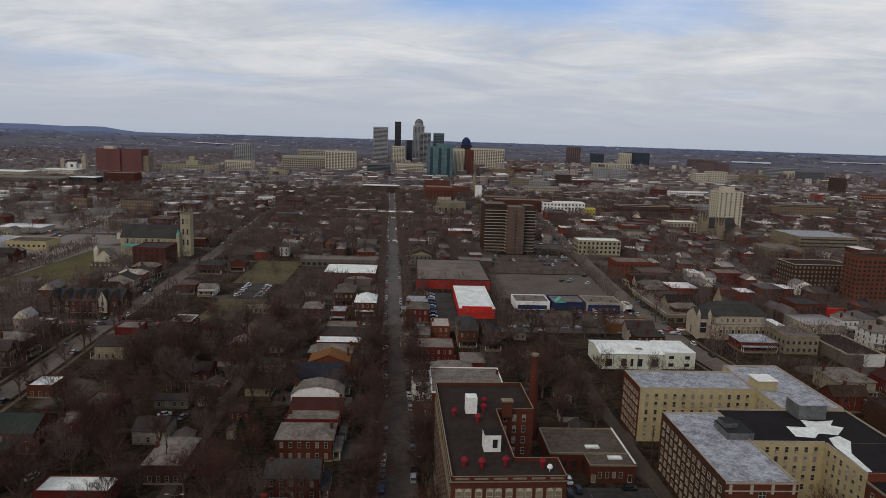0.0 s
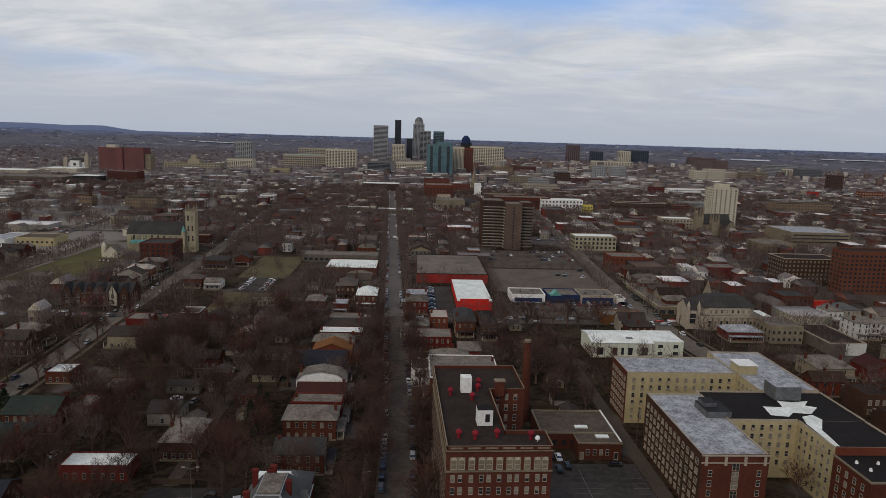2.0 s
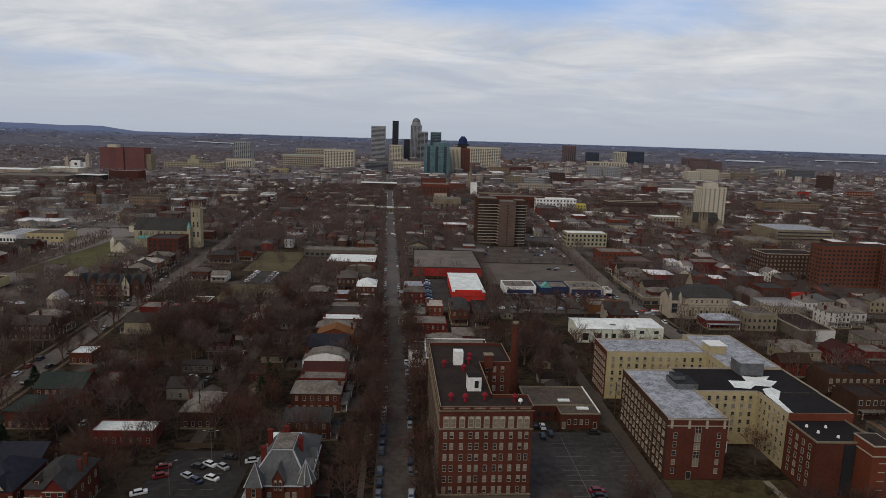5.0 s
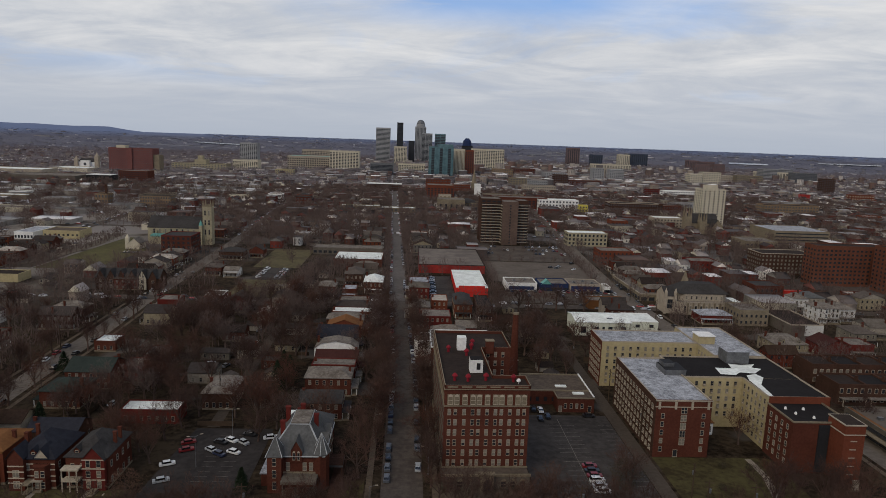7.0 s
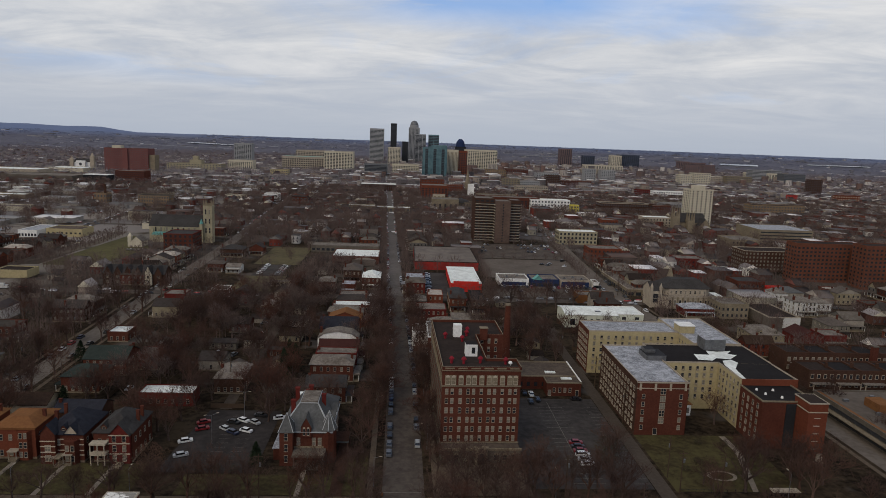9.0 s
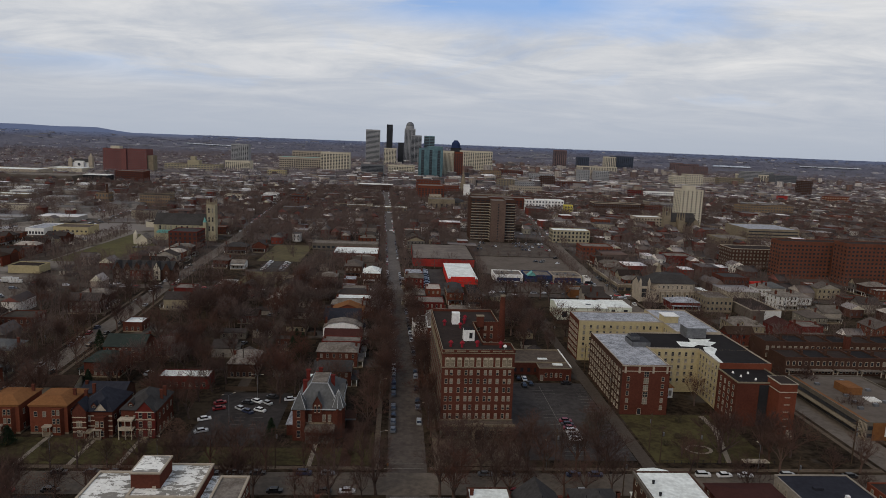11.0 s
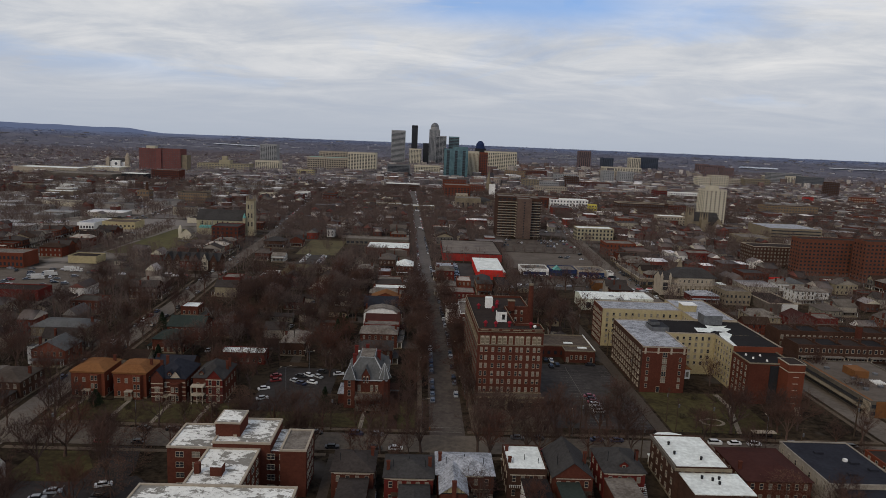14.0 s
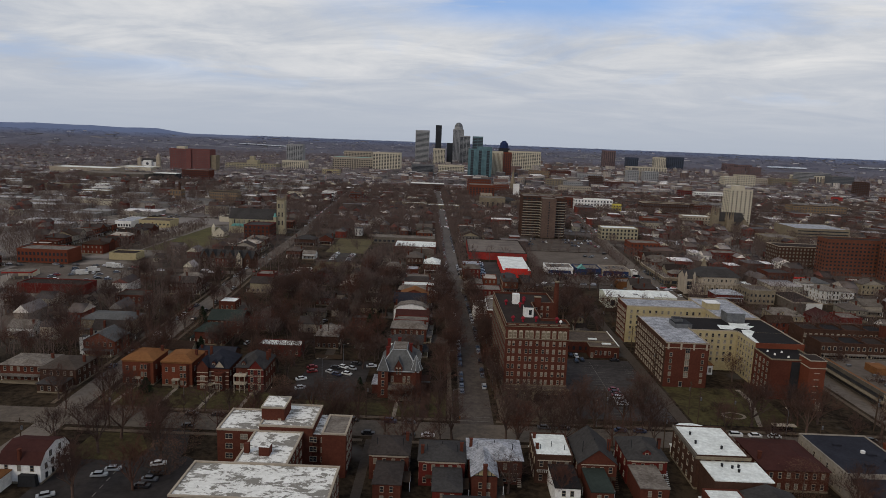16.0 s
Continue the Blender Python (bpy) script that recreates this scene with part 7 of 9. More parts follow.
    part("nave", Shape().box(8, 42, 4, 22, 0, 12, 1).gable(8, 42, 4, 22, 12, 22, "x", 0, 1), ("slate", "stone"), g)
    for x, h in ((0, 27), (18, 22)):
        t = part("tower", Shape().box(x, x + 8, -3, 5, 0, h - 8), "stone", g, "square stone tower")
        for dx in (0, 6):
            for dy in (-3, 3):
                part("pinnacle", Shape().prism([(x + dx, dy), (x + dx + 2, dy), (x + dx + 2, dy + 2), (x + dx, dy + 2)], h - 8, h + 4, 0, 0, 0.85), "stone", t)
    part("gable_front", Shape().gable(30, 44, -6, 12, 8, 17, "y", 0, 1).box(30, 44, -6, 12, 0, 8, 1), ("slate", "stone"), g)
    q = thing("tudor_terrace", -188, 349, 0, "row of brick houses with steep half-timbered gables", "terrace")
    part("wall", Shape().box(0, 38, 0, 13, 0, 7), "brick_dark", q)
    part("roof", Shape().gable(0, 38, 0, 13, 7, 11.5, "x", 0, 1), ("slate", "brick_dark"), q)
    for k in range(6):
        x = 1.5 + k * 6.2
        g2 = part("gable_bay", Shape().box(x, x + 4.2, -1.2, 3, 0, 7.6, 1).gable(x, x + 4.2, -1.2, 5, 7.6, 12.0, "y", 0, 1, 0.25), ("slate", "cream" if k == 4 else "brick_dark"), q, "steep gabled bay")
        for f in range(2):
            part("window", window_mesh(1.4, 1.6, "stone_pale", "wide"), (), g2, at=pose(x + 2.1, -1.2, 1.2 + 3.2 * f))
    f = thing("stone_spire", 112, 1131, 0, "slender pale stone church spire", "church")
    part("spire", Shape().box(-5, 5, -5, 5, 0, 22).tube((0, 0, 22), (0, 0, 48), 4.5, 0.1, 8), "stone", f)


churches()


# ---- downtown ----
def tower(name, x0, x1, y, d, h, wall, label, cols, floors, dark="tower_glass", side="s", fill=0.62, wide=0.6, roof="roof_worn"):
    st = (h - 6) / floors
    return block(name, x0, x1, y, y + d, h, wall, roof, label, "office tower", rows=((side, floors, cols, (x1 - x0) / cols * wide, st * fill, 3, st), ("w", floors, max(2, cols // 2), d / max(2, cols // 2) * wide, st * fill, 3, st)), dark=dark)


tower("office_tower", -147, -92, 2569, 45, 132.6, "concrete", "broad pale office tower with dark window bands", 1, 26, wide=0.96, fill=0.45)
tower("office_tower", -72, -46, 2838, 26, 160.6, "dark", "slim black glass office tower", 6, 30)
r = tower("domed_tower", 6, 55, 2934, 45, 148, "concrete", "tall stone office tower with a ribbed dome", 8, 30)
part("drum", Shape().tube((24.5, 22, 148), (24.5, 22, 160), 20, 19, 16), "concrete", r)
s = Shape()
for k in range(5):
    a0, a1 = radians(18 * k), radians(18 * (k + 1))
    s.tube((24.5, 22, 160 + 19 * math.sin(a0)), (24.5, 22, 160 + 19 * math.sin(a1)), 18 * math.cos(a0), max(18 * math.cos(a1), 0.3), 16, 0, cap=k == 4)
part("dome", s, "metal", r, "ribbed metal dome")
tower("office_tower", 33, 75, 2611, 40, 117, "concrete", "office tower with dark glazing", 3, 24, wide=0.9, fill=0.7)
tower("office_tower", 87, 130, 2662, 40, 117, "teal_glass", "office tower with green glazing", 2, 18, "tower_glass", wide=0.92, fill=0.7)
r = tower("glass_tower", 41, 104, 1641, 40, 77, "teal_glass", "broad teal glass tower with pale lines", 3, 17, "tower_glass", wide=0.36, fill=0.85)
part("screen", Shape().box(22, 62, 6, 30, 77, 84), "teal_glass", r)
tower("beige_tower", 106, 138, 1702, 35, 72, "cream", "tall beige ribbed concrete tower", 9, 1, "stone", fill=0.97, wide=0.45)
tower("brick_tower", 139, 162, 1700, 35, 70, "brick_orange", "tall narrow orange brick tower", 4, 14)
r = tower("rotunda_tower", 205, 250, 2750, 40, 72, "dark", "dark blue glass tower with a dome", 6, 14)
part("dome", Shape().tube((22, 20, 72), (22, 20, 92), 20, 17, 12).tube((22, 20, 92), (22, 20, 104), 17, 7, 12), "blue", r, "dark blue dome")
tower("yellow_tower", -73, -25, 2514, 35, 63, "cream", "tall yellow brick hotel tower", 8, 12)
tower("dark_tower", -19, 4, 2553, 25, 86, "dark", "small black glass office tower", 5, 18)
tower("glass_office", -110, -50, 1682, 40, 29.7, "metal", "low blue-grey glass office", 1, 7, wide=0.95)
tower("stone_office", -40, 35, 1800, 45, 26, "cream", "long low beige stone office", 16, 5)
tower("beige_block", 188, 289, 2048, 60, 70, "cream", "large beige concrete hospital block", 14, 14)
tower("slab_block", -567, -511, 2157, 40, 63, "concrete", "tall grey-brown slab block", 9, 14)
tower("white_block", -470, -405, 1708, 40, 25.3, "cream", "long pale brick block", 12, 6)
tower("stone_block", -354, -232, 1848, 60, 36, "stone_pale", "long pale stone courthouse with a green roof edge", 24, 5, roof="teal")
tower("stone_block", -424, -316, 2506, 60, 40, "stone_pale", "long pale stone government block", 18, 6)
tower("cream_block", -230, -150, 1800, 60, 55, "cream", "stepped cream stone office block", 10, 12)
tower("brick_high", 690, 745, 2900, 40, 78, "brick_haze", "distant red brick tower block", 6, 16)
tower("dark_block", 780, 830, 2830, 40, 52, "blue_haze", "distant dark glass block", 6, 10)
tower("blue_block", 975, 1070, 2940, 50, 60, "blue_haze", "dark blue glass hospital", 10, 10)
tower("pale_block", 925, 975, 2900, 40, 56, "cream", "distant pale hospital tower", 6, 11)
tower("pale_block", 700, 850, 2500, 50, 22, "cream", "long pale hospital wing", 14, 5)
tower("brick_high", 1240, 1290, 2900, 30, 40, "brick_haze", "distant plain red brick block", 6, 9)
tower("brick_high", 1310, 1375, 2920, 30, 36, "brick_haze", "distant plain red brick block", 6, 9)
tower("pale_block", 560, 640, 2000, 40, 24, "stone_pale", "distant low white block", 12, 5)
tower("pale_block", 1150, 1290, 2100, 40, 26, "cream", "long pale brick block", 14, 6)
tower("brick_court", 25, 66, 967, 40, 26, "brick_orange", "distant plain red brick block", 8, 7)
tower("brick_court", 120, 200, 905, 30, 16, "brick", "long low red brick block", 14, 4)


# ---- open ground, lots and paths ----
def sheet(name, pts, z, m, label):
    structure(name, Shape().prism(pts, -0.1, z), m, label)


def rect(x0, x1, y0, y1):
    return [(x0, y0), (x1, y0), (x1, y1), (x0, y1)]


sheet("parking_lot", rect(39.5, 74.4, 105, 171.5), 0.07, "lot", "dark asphalt parking lot")
sheet("parking_lot", [(-69, 113), (-41, 113), (-41, 157), (-66, 157)], 0.07, "lot_dark", "dark asphalt parking lot behind a hedge")
sheet("parking_lot", rect(60, 134, 338, 370), 0.07, "asphalt", "asphalt shop parking lot")
sheet("parking_lot", rect(14.5, 31, 338, 410), 0.07, "lot", "asphalt store parking lot")
sheet("parking_lot", rect(61, 137, 400, 474), 0.07, "gravel", "wide empty gravel lot")
sheet("parking_lot", rect(64, 141, 478, 556), 0.07, "asphalt", "asphalt lot below the high-rise")
sheet("parking_lot", rect(-104, -84, 385, 425), 0.07, "lot", "asphalt parking lot with pale vans")
sheet("lawn", rect(-112, -79, 426, 505), 0.06, "vacant", "vacant olive grass lot")
sheet("parking_lot", [(-120, -20), (-79, -20), (-79, 60), (-86, 66), (-101, 62), (-120, 61.5)], 0.066, "lot_dark", "asphalt parking lot beside the flats")
lines = Shape()
for k in range(9):
    lines.box(-101.6 - 0.14 * k, -101.3 - 0.14 * k, 26 + 4 * k, 28 + 4 * k, 0.066, 0.074)
structure("bay_markings", lines, "paint", "worn white dashes on the lot")
sheet("school_field", [(-256, 405), (-218, 405), (-208, 480), (-240, 546), (-252, 546)], 0.06, "field", "green school playing field")
sheet("yard", rect(-330, -258, 405, 505), 0.06, "alley", "wide concrete yard")
sheet("lawn", [(80.4, 104), (118, 104), (118, 140.5), (80.4, 140.5)], 0.06, "grass", "garden lawn before the flats")
sheet("lawn", rect(-133, -72, 101, 118), 0.06, "grass", "sloping front lawns")
sheet("lawn", rect(-108, -80, 336.5, 384), 0.06, "vacant", "vacant grass lot")
sheet("lawn", rect(-60, -8.6, 101, 112), 0.06, "grass", "front lawn of the mansion")
sheet("lawn", rect(-14.4, -8.6, 112.02, 124), 0.06, "grass", "side lawn between the brick drive and the street")
sheet("forecourt", rect(11.5, 38.5, 101, 123), 0.06, "walk", "paved forecourt of the brick residence")
lines = Shape()
for y in np.arange(108, 166, 2.9):
    lines.box(56.2, 61.0, y, y + 0.12, 0.07, 0.078).box(69.4, 74.0, y, y + 0.12, 0.07, 0.078).box(51.6, 56.1, y, y + 0.12, 0.07, 0.078)
lines.box(56.1, 56.25, 108, 168, 0.07, 0.078)
structure("bay_markings", lines, "paint", "worn white parking bay lines")
lines = Shape()
for y in np.arange(120, 152, 2.9):
    lines.box(-57, -53.3, y, y + 0.09, 0.07, 0.078).box(-51, -47.5, y, y + 0.09, 0.07, 0.078)
structure("bay_markings", lines, "paint", "worn white parking bay lines")
lines = Shape().box(-4.6, 7.2, 99.0, 99.3, 0.064, 0.07).box(-4.6, 7.2, 102.4, 102.7, 0.064, 0.07)
structure("crosswalk_markings", lines, "paint", "worn white crossing lines")
for i, x in enumerate((-127, -111, -96, -82, -27)):
    sheet("garden_path", [(x - 0.7, 100.4), (x + 0.7, 100.4), (x + 0.9, 118), (x - 0.5, 118)], 0.1, "path", "pale concrete garden path")
sheet("drive", [(-101, 46), (-88, 46), (-88, 70), (-92, 83.5), (-104, 83.5), (-99, 72)], 0.075, "lot_dark", "curving asphalt drive to the parking lot")
sheet("lawn", [(-121, 62), (-102, 62), (-100, 70), (-106, 79.5), (-121, 79.5)], 0.06, "grass", "worn corner lawn")
sheet("garden_path", [(103, 104), (104.6, 104), (112, 128), (112, 140), (110, 140), (110, 129)], 0.1, "path", "curving concrete garden path")
g = Shape()
for k in range(16):
    a0, a1 = 2 * math.pi * k / 16, 2 * math.pi * (k + 1) / 16
    g.face([(98 + r * math.cos(a), 113 + r * 0.7 * math.sin(a), 0.11) for r, a in ((3.4, a0), (4.6, a0), (4.6, a1), (3.4, a1))])
structure("garden_ring_path", g, "path", "ring of concrete path round a garden bed")
drive = Shape().box(-18.2, -14.8, 100.2, 136, 0, 0.08)
structure("brick_drive", drive, "brick_dark", "brown brick drive beside the mansion")

sheet("parking_lot", [(-278, 269), (-236, 272), (-218, 318), (-232, 350), (-278, 334), (-300, 318)], 0.07, "gravel", "wide worn concrete forecourt")
st = thing("filling_station", -286, 280, 12, "filling station with a flat red canopy on posts", "filling station")
part("canopy", Shape().box(0, 17, 0, 9, 4.6, 5.6, 0, 1, bottom=True), ("rust_red", "roof_worn"), st, "red-edged flat canopy")
for x in (2, 14.4):
    for y in (2, 6.6):
        part("post", Shape().box(x, x + 0.5, y, y + 0.5, 0, 4.6), "white_siding", st)
for x in (4.6, 9.8):
    part("pump", Shape().box(x, x + 1.0, 4, 4.7, 0, 1.8), "stone_pale", st, "pale fuel pump")
part("kiosk", Shape().box(4, 14, 14, 21, 0, 3.6, 0, 1), ("cream", "roof_worn"), st, "low cream kiosk")


def box_truck(x, y, heading):
    r = thing("box_truck", x, y, heading, "white box truck parked on pale concrete", "truck", "box trucks", 0.07)
    part("cargo_box", Shape().box(-4.2, 1.2, -1.2, 1.2, 0.7, 3.4, bottom=True), "white_siding", r)
    part("cab", Shape().prism([(1.25, -1.1), (3.2, -1.1), (3.2, 1.1), (1.25, 1.1)], 0.5, 2.3, 0, 0, 0.08), "white_siding", r)
    part("windscreen", Shape().box(3.14, 3.2, -0.95, 0.95, 1.4, 2.0), "car_glass" if "car_glass" in M else "glass", r, "dark windscreen")
    for wx in (-3, 2.2):
        for wy in (-1.1, 1.0):
            part("wheel", Shape().tube((wx, wy, 0.45), (wx, wy + 0.12, 0.45), 0.45, 0.45, 10), "tyre", r)


for x, y, a in ((-249, 305, 20), (-247, 316, 25), (-238, 330, 15), (-243, 332, 15)):
    box_truck(x, y, a)
TAKEN.append((-302, -216, 266, 352))
# ---- cars ----
CARS = {}


def car(x, y, heading, colour, kind="saloon"):
    """A parked car: body, glazed cabin, roof and four wheels."""
    near = y < 330
    key = (colour, kind, near)
    label = "%s %s parked on the asphalt" % (colour, kind)
    if key in CARS:
        return copy_thing(CARS[key], pose(x, y, 0.06, 0, 0, heading))
    r = thing("car", x, y, heading, label, "car", "parked cars", 0.06)
    tall, cab = (0.25, -2.0) if kind == "van" else (0.0, -1.3)
    s = Shape()
    s.prism([(-2.2, -0.86), (2.1, -0.86), (2.25, -0.6), (2.25, 0.6), (2.1, 0.86), (-2.2, 0.86), (-2.28, 0.6), (-2.28, -0.6)], 0.28, 0.86 + tall, 0, 0, 0.03)
    for wx in (() if near else (-1.4, 1.4)):
        for wy in (-0.8, 0.7):
            s.box(wx - 0.3, wx + 0.3, wy, wy + 0.1, 0, 0.6, 1)
    part("body", s, ("car_" + colour, "tyre"), r)
    hood = 1.15
    part("glass", Shape().prism([(cab - 0.25, -0.78), (hood, -0.78), (hood, 0.78), (cab - 0.25, 0.78)], 0.86 + tall, 1.38 + tall, 0, 0, 0.14), "car_glass", r, "dark car windows")
    part("roof", Shape().prism([(cab * 0.82 - 0.1, -0.66), (hood * 0.72, -0.66), (hood * 0.72, 0.66), (cab * 0.82 - 0.1, 0.66)], 1.385 + tall, 1.45 + tall, 0, 0, 0.08), "car_" + colour, r)
    wheel = Shape().tube((0, -0.1, 0), (0, 0.1, 0), 0.32, 0.32, 10).mesh("wheel", "tyre")
    for wx in ((-1.4, 1.4) if near else ()):
        for wy in (-0.8, 0.8):
            part("wheel", wheel, (), r, at=pose(wx, wy, 0.32))
    CARS[key] = r
    return r


rnd = random.Random(5)
PICK = ["white", "silver", "black", "grey", "grey", "black", "black", "grey", "red", "blue", "white", "silver", "black"]


def some_car(x, y, heading):
    car(x, y, heading + rnd.uniform(-2, 2), rnd.choice(PICK), "van" if rnd.random() < 0.25 else "saloon")


for y in np.arange(106, 325, 6.3):
    for off, p in ((-4.4, 0.62), (4.6, 0.6)):
        if rnd.random() < p:
            some_car(along(MAIN, y) + off, y, 90)
for y in np.arange(345, 560, 7.0):
    for off in (-4.4, 4.4):
        if rnd.random() < 0.45:
            some_car(along(MAIN, y) + off, y, 90)
for y in np.arange(120, 400, 9.0):
    for line, off in ((WEST, -4.0), (WEST, 4.0), (EAST, -4.6), (EAST, 4.6)):
        if rnd.random() < 0.3:
            some_car(along(line, y) + off, y, 90)
for x in np.arange(-120, 150, 6.6):
    if abs(x - 1) < 12 or abs(x - 77) < 6:
        continue
    for y, p in ((95.3, 0.5), (85.6, 0.4)):
        if rnd.random() < p:
            some_car(x, y, 0)
for x, y, hd, c in ((-66.5, 132, 25, "white"), (-64.8, 122.6, 25, "silver"), (-56.5, 141, -35, "silver"), (-53.5, 138.5, -35, "blue"), (-52.3, 147.7, -30, "white"), (-49.5, 139.8, -25, "white"),
                    (-48.2, 146.3, -40, "silver"), (-55.2, 146.3, -20, "black"), (-47.5, 152, -10, "black"), (-64, 141, 25, "red"), (-65, 146, 25, "red"), (-40.5, 150, 15, "white")):
    car(x, y, hd, c, "saloon")
for k, c in enumerate(("red", "black", "red", "white", "silver", "white")):
    car(58.6, 133.6 - 2.9 * k, 0, c, "saloon" if k != 3 else "van")
for x, y, c in ((50, 169.5, "black"), (53, 171.6, "black"), (68, 172.5, "black"), (51.5, 177, "white"), (49, 178, "black")):
    car(x, y - 2, 90 if x < 60 else 0, c)
for x in np.arange(66, 132, 3.1):
    if rnd.random() < 0.55:
        some_car(x, 367, 90)
    if rnd.random() < 0.2:
        some_car(x, 355, 90)
for x in np.arange(70, 138, 3.2):
    for yy, p in ((548, 0.5), (530, 0.5), (512, 0.4)):
        if rnd.random() < p and abs(x - 98) > 8:
            some_car(x, yy, 90)
for x, y in ((112, 452), (116, 449), (119, 455), (129, 446), (133, 470)):
    some_car(x, y, 40)
for y in np.arange(388, 422, 3.2):
    if rnd.random() < 0.75:
        some_car(-87, y, 20)
    if rnd.random() < 0.3:
        car(-100, y, 60, "white", "van")
for y in np.arange(345, 405, 3.2):
    if rnd.random() < 0.6:
        some_car(17.5, y, 0)
for x, y, hd, c in ((-103.4, 56, 10, "silver"), (-105.6, 52.5, 10, "silver"), (-92.2, 60, 20, "white"), (-90.4, 54.5, 0, "black"), (-90.8, 51.2, 0, "grey"), (-113.7, 41, 30, "silver"), (-91.3, 47.5, 0, "black"), (-105, 85.4, 0, "red"), (-96, 95.2, 0, "black")):
    car(x, y, hd, c)
for x, y in ((-110, 32), (-104, 28), (-97, 33), (-90, 30), (-88, 36), (-84, 22), (-84, 26), (-98, 12)):
    some_car(x, y, 25)
for x, y, c in ((-84, 214, "blue"), (-80, 218, "white"), (-76, 211, "black"), (-73, 216, "grey"), (-88, 172, "black"), (-101, 175, "silver"), (-68, 248, "white"), (-70, 266, "grey"), (50, 228, "white"), (58, 262, "black")):
    car(x, y, rnd.uniform(0, 90), c)
for x in np.arange(-222, -196, 3.0):
    some_car(x, 470, 90)
for k in range(26):
    some_car(rnd.uniform(-276, -226), rnd.uniform(284, 328), rnd.choice((20, 25, 110)))

# ---- poles and lamps ----


def utility_pole(x, y, h=11.0, heading=0.0):
    r = thing("utility_pole", x, y, heading, "weathered wooden utility pole with crossarms and transformer", "utility pole", "utility poles")
    part("pole", Shape().tube((0, 0, 0), (0, 0, h), 0.2, 0.13, 8), "wood", r)
    part("crossarm", Shape().box(-1.3, 1.3, -0.07, 0.07, h - 0.9, h - 0.75, bottom=True), "wood", r)
    part("crossarm", Shape().box(-1.0, 1.0, -0.07, 0.07, h - 2.1, h - 1.95, bottom=True), "wood", r)
    part("transformer", Shape().tube((0.42, 0, h - 3.6), (0.42, 0, h - 2.5), 0.3, 0.3, 8), "metal", r, "grey transformer can")
    return r


def street_lamp(x, y, h=8.5, heading=0.0, arms=1):
    r = thing("street_lamp", x, y, heading, "slim grey street lamp with a curved arm", "street lamp", "street lamps")
    part("pole", Shape().tube((0, 0, 0), (0, 0, h), 0.11, 0.07, 6), "metal", r)
    for s in ((1,), (1, -1))[arms - 1]:
        part("arm", Shape().tube((0, 0, h), (1.8 * s, 0, h + 0.5), 0.05, 0.04, 5), "metal", r)
        part("lantern", Shape().box(min(1.5 * s, 2.3 * s), max(1.5 * s, 2.3 * s), -0.15, 0.15, h + 0.4, h + 0.55, bottom=True), "stone_pale", r)
    return r


up = utility_pole(-36.5, 99.0, 13)
for x, y, h in ((-118, 82.5, 11), (-131, 104, 10), (-131.5, 112, 10), (47, 99.8, 11), (80.8, 112, 10), (80.8, 103, 10), (92, 101, 11), (79.6, 150, 10), (144, 104, 14), (147, 108, 12), (79.5, 185, 10),
             (-63.5, 175, 10), (-64.5, 205, 10), (-65, 240, 10), (-65.5, 275, 10), (-66, 305, 10), (-148.5, 190, 10), (-150, 235, 10), (-153, 290, 10), (-156, 340, 10), (74.2, 220, 10), (74, 255, 10),
             (146, 205, 11), (141, 255, 11), (140, 300, 11), (142, 350, 11), (148, 420, 11), (-132, 60, 11), (62, 82.3, 10), (112, 82.3, 11)):
    copy_thing(up, pose(x, y, 0, 0, 0, 90 if abs(x) > 60 and y > 110 else 0))
lamp = street_lamp(-6.2, 106, 8.5, 0)
for x, y, hd in ((-7.5, 150, 0), (-7.5, 195, 0), (9.5, 128, 180), (9.5, 172, 180), (-7.8, 240, 0), (-12, 300, 0), (44, 98.5, 90), (110, 98.5, 90), (-70, 98.5, 90), (-100, 98.5, 90)):
    copy_thing(lamp, pose(x, y, 0, 0, 0, hd))
lot_lamp = street_lamp(-52.5, 150, 9.5, 0, 2)
copy_thing(lot_lamp, pose(-58, 131, 0, 0, 0, 30))
mk = thing("marker_slab", 133.5, 121.5, 0, "pale upright stone marker on a low plinth", "monument")
part("slab", Shape().prism([(-1.0, -0.25), (1.0, -0.25), (1.0, 0.25), (-1.0, 0.25)], 0.4, 3.2, 0, 0, 0.05), "stone_pale", mk)
part("plinth", Shape().box(-1.4, 1.4, -0.6, 0.6, 0, 0.4), "stone", mk)
hyd = thing("barrier_drum", -3.6, 100.8, 0, "orange traffic drum at the street corner", "traffic drum")
part("drum", Shape().tube((0, 0, 0.1), (0, 0, 1.0), 0.32, 0.26, 10), "tan_roof", hyd)
part("base", Shape().tube((0, 0, 0), (0, 0, 0.1), 0.42, 0.42, 10), "tyre", hyd)
shelter = thing("bus_shelter", 110, 100.3, 0, "small dark bus shelter with a pale roof", "bus shelter")
part("roof", Shape().box(-4, 4, -1.2, 1.2, 2.5, 2.75, bottom=True), "stone_pale", shelter)
for x in (-3.8, 3.7):
    for y in (-1.1, 1.0):
        part("post", Shape().box(x, x + 0.1, y, y + 0.1, 0, 2.5), "dark", shelter)
part("back_panel", Shape().box(-3.7, 3.7, 1.02, 1.08, 0.2, 2.4), "car_glass", shelter)


def iron_fence(x0, x1, y, label):
    r = thing("iron_fence", x0, y, 0, label, "fence")
    n = int((x1 - x0) / 2.2)
    post = Shape().box(-0.05, 0.05, -0.05, 0.05, 0, 1.3).mesh("post", "dark")
    for k in range(n + 1):
        part("post", post, (), r, at=pose((x1 - x0) * k / n, 0, 0))
    for z in (0.25, 1.1):
        part("rail", Shape().box(0, x1 - x0, -0.02, 0.02, z, z + 0.05, bottom=True), "dark", r)


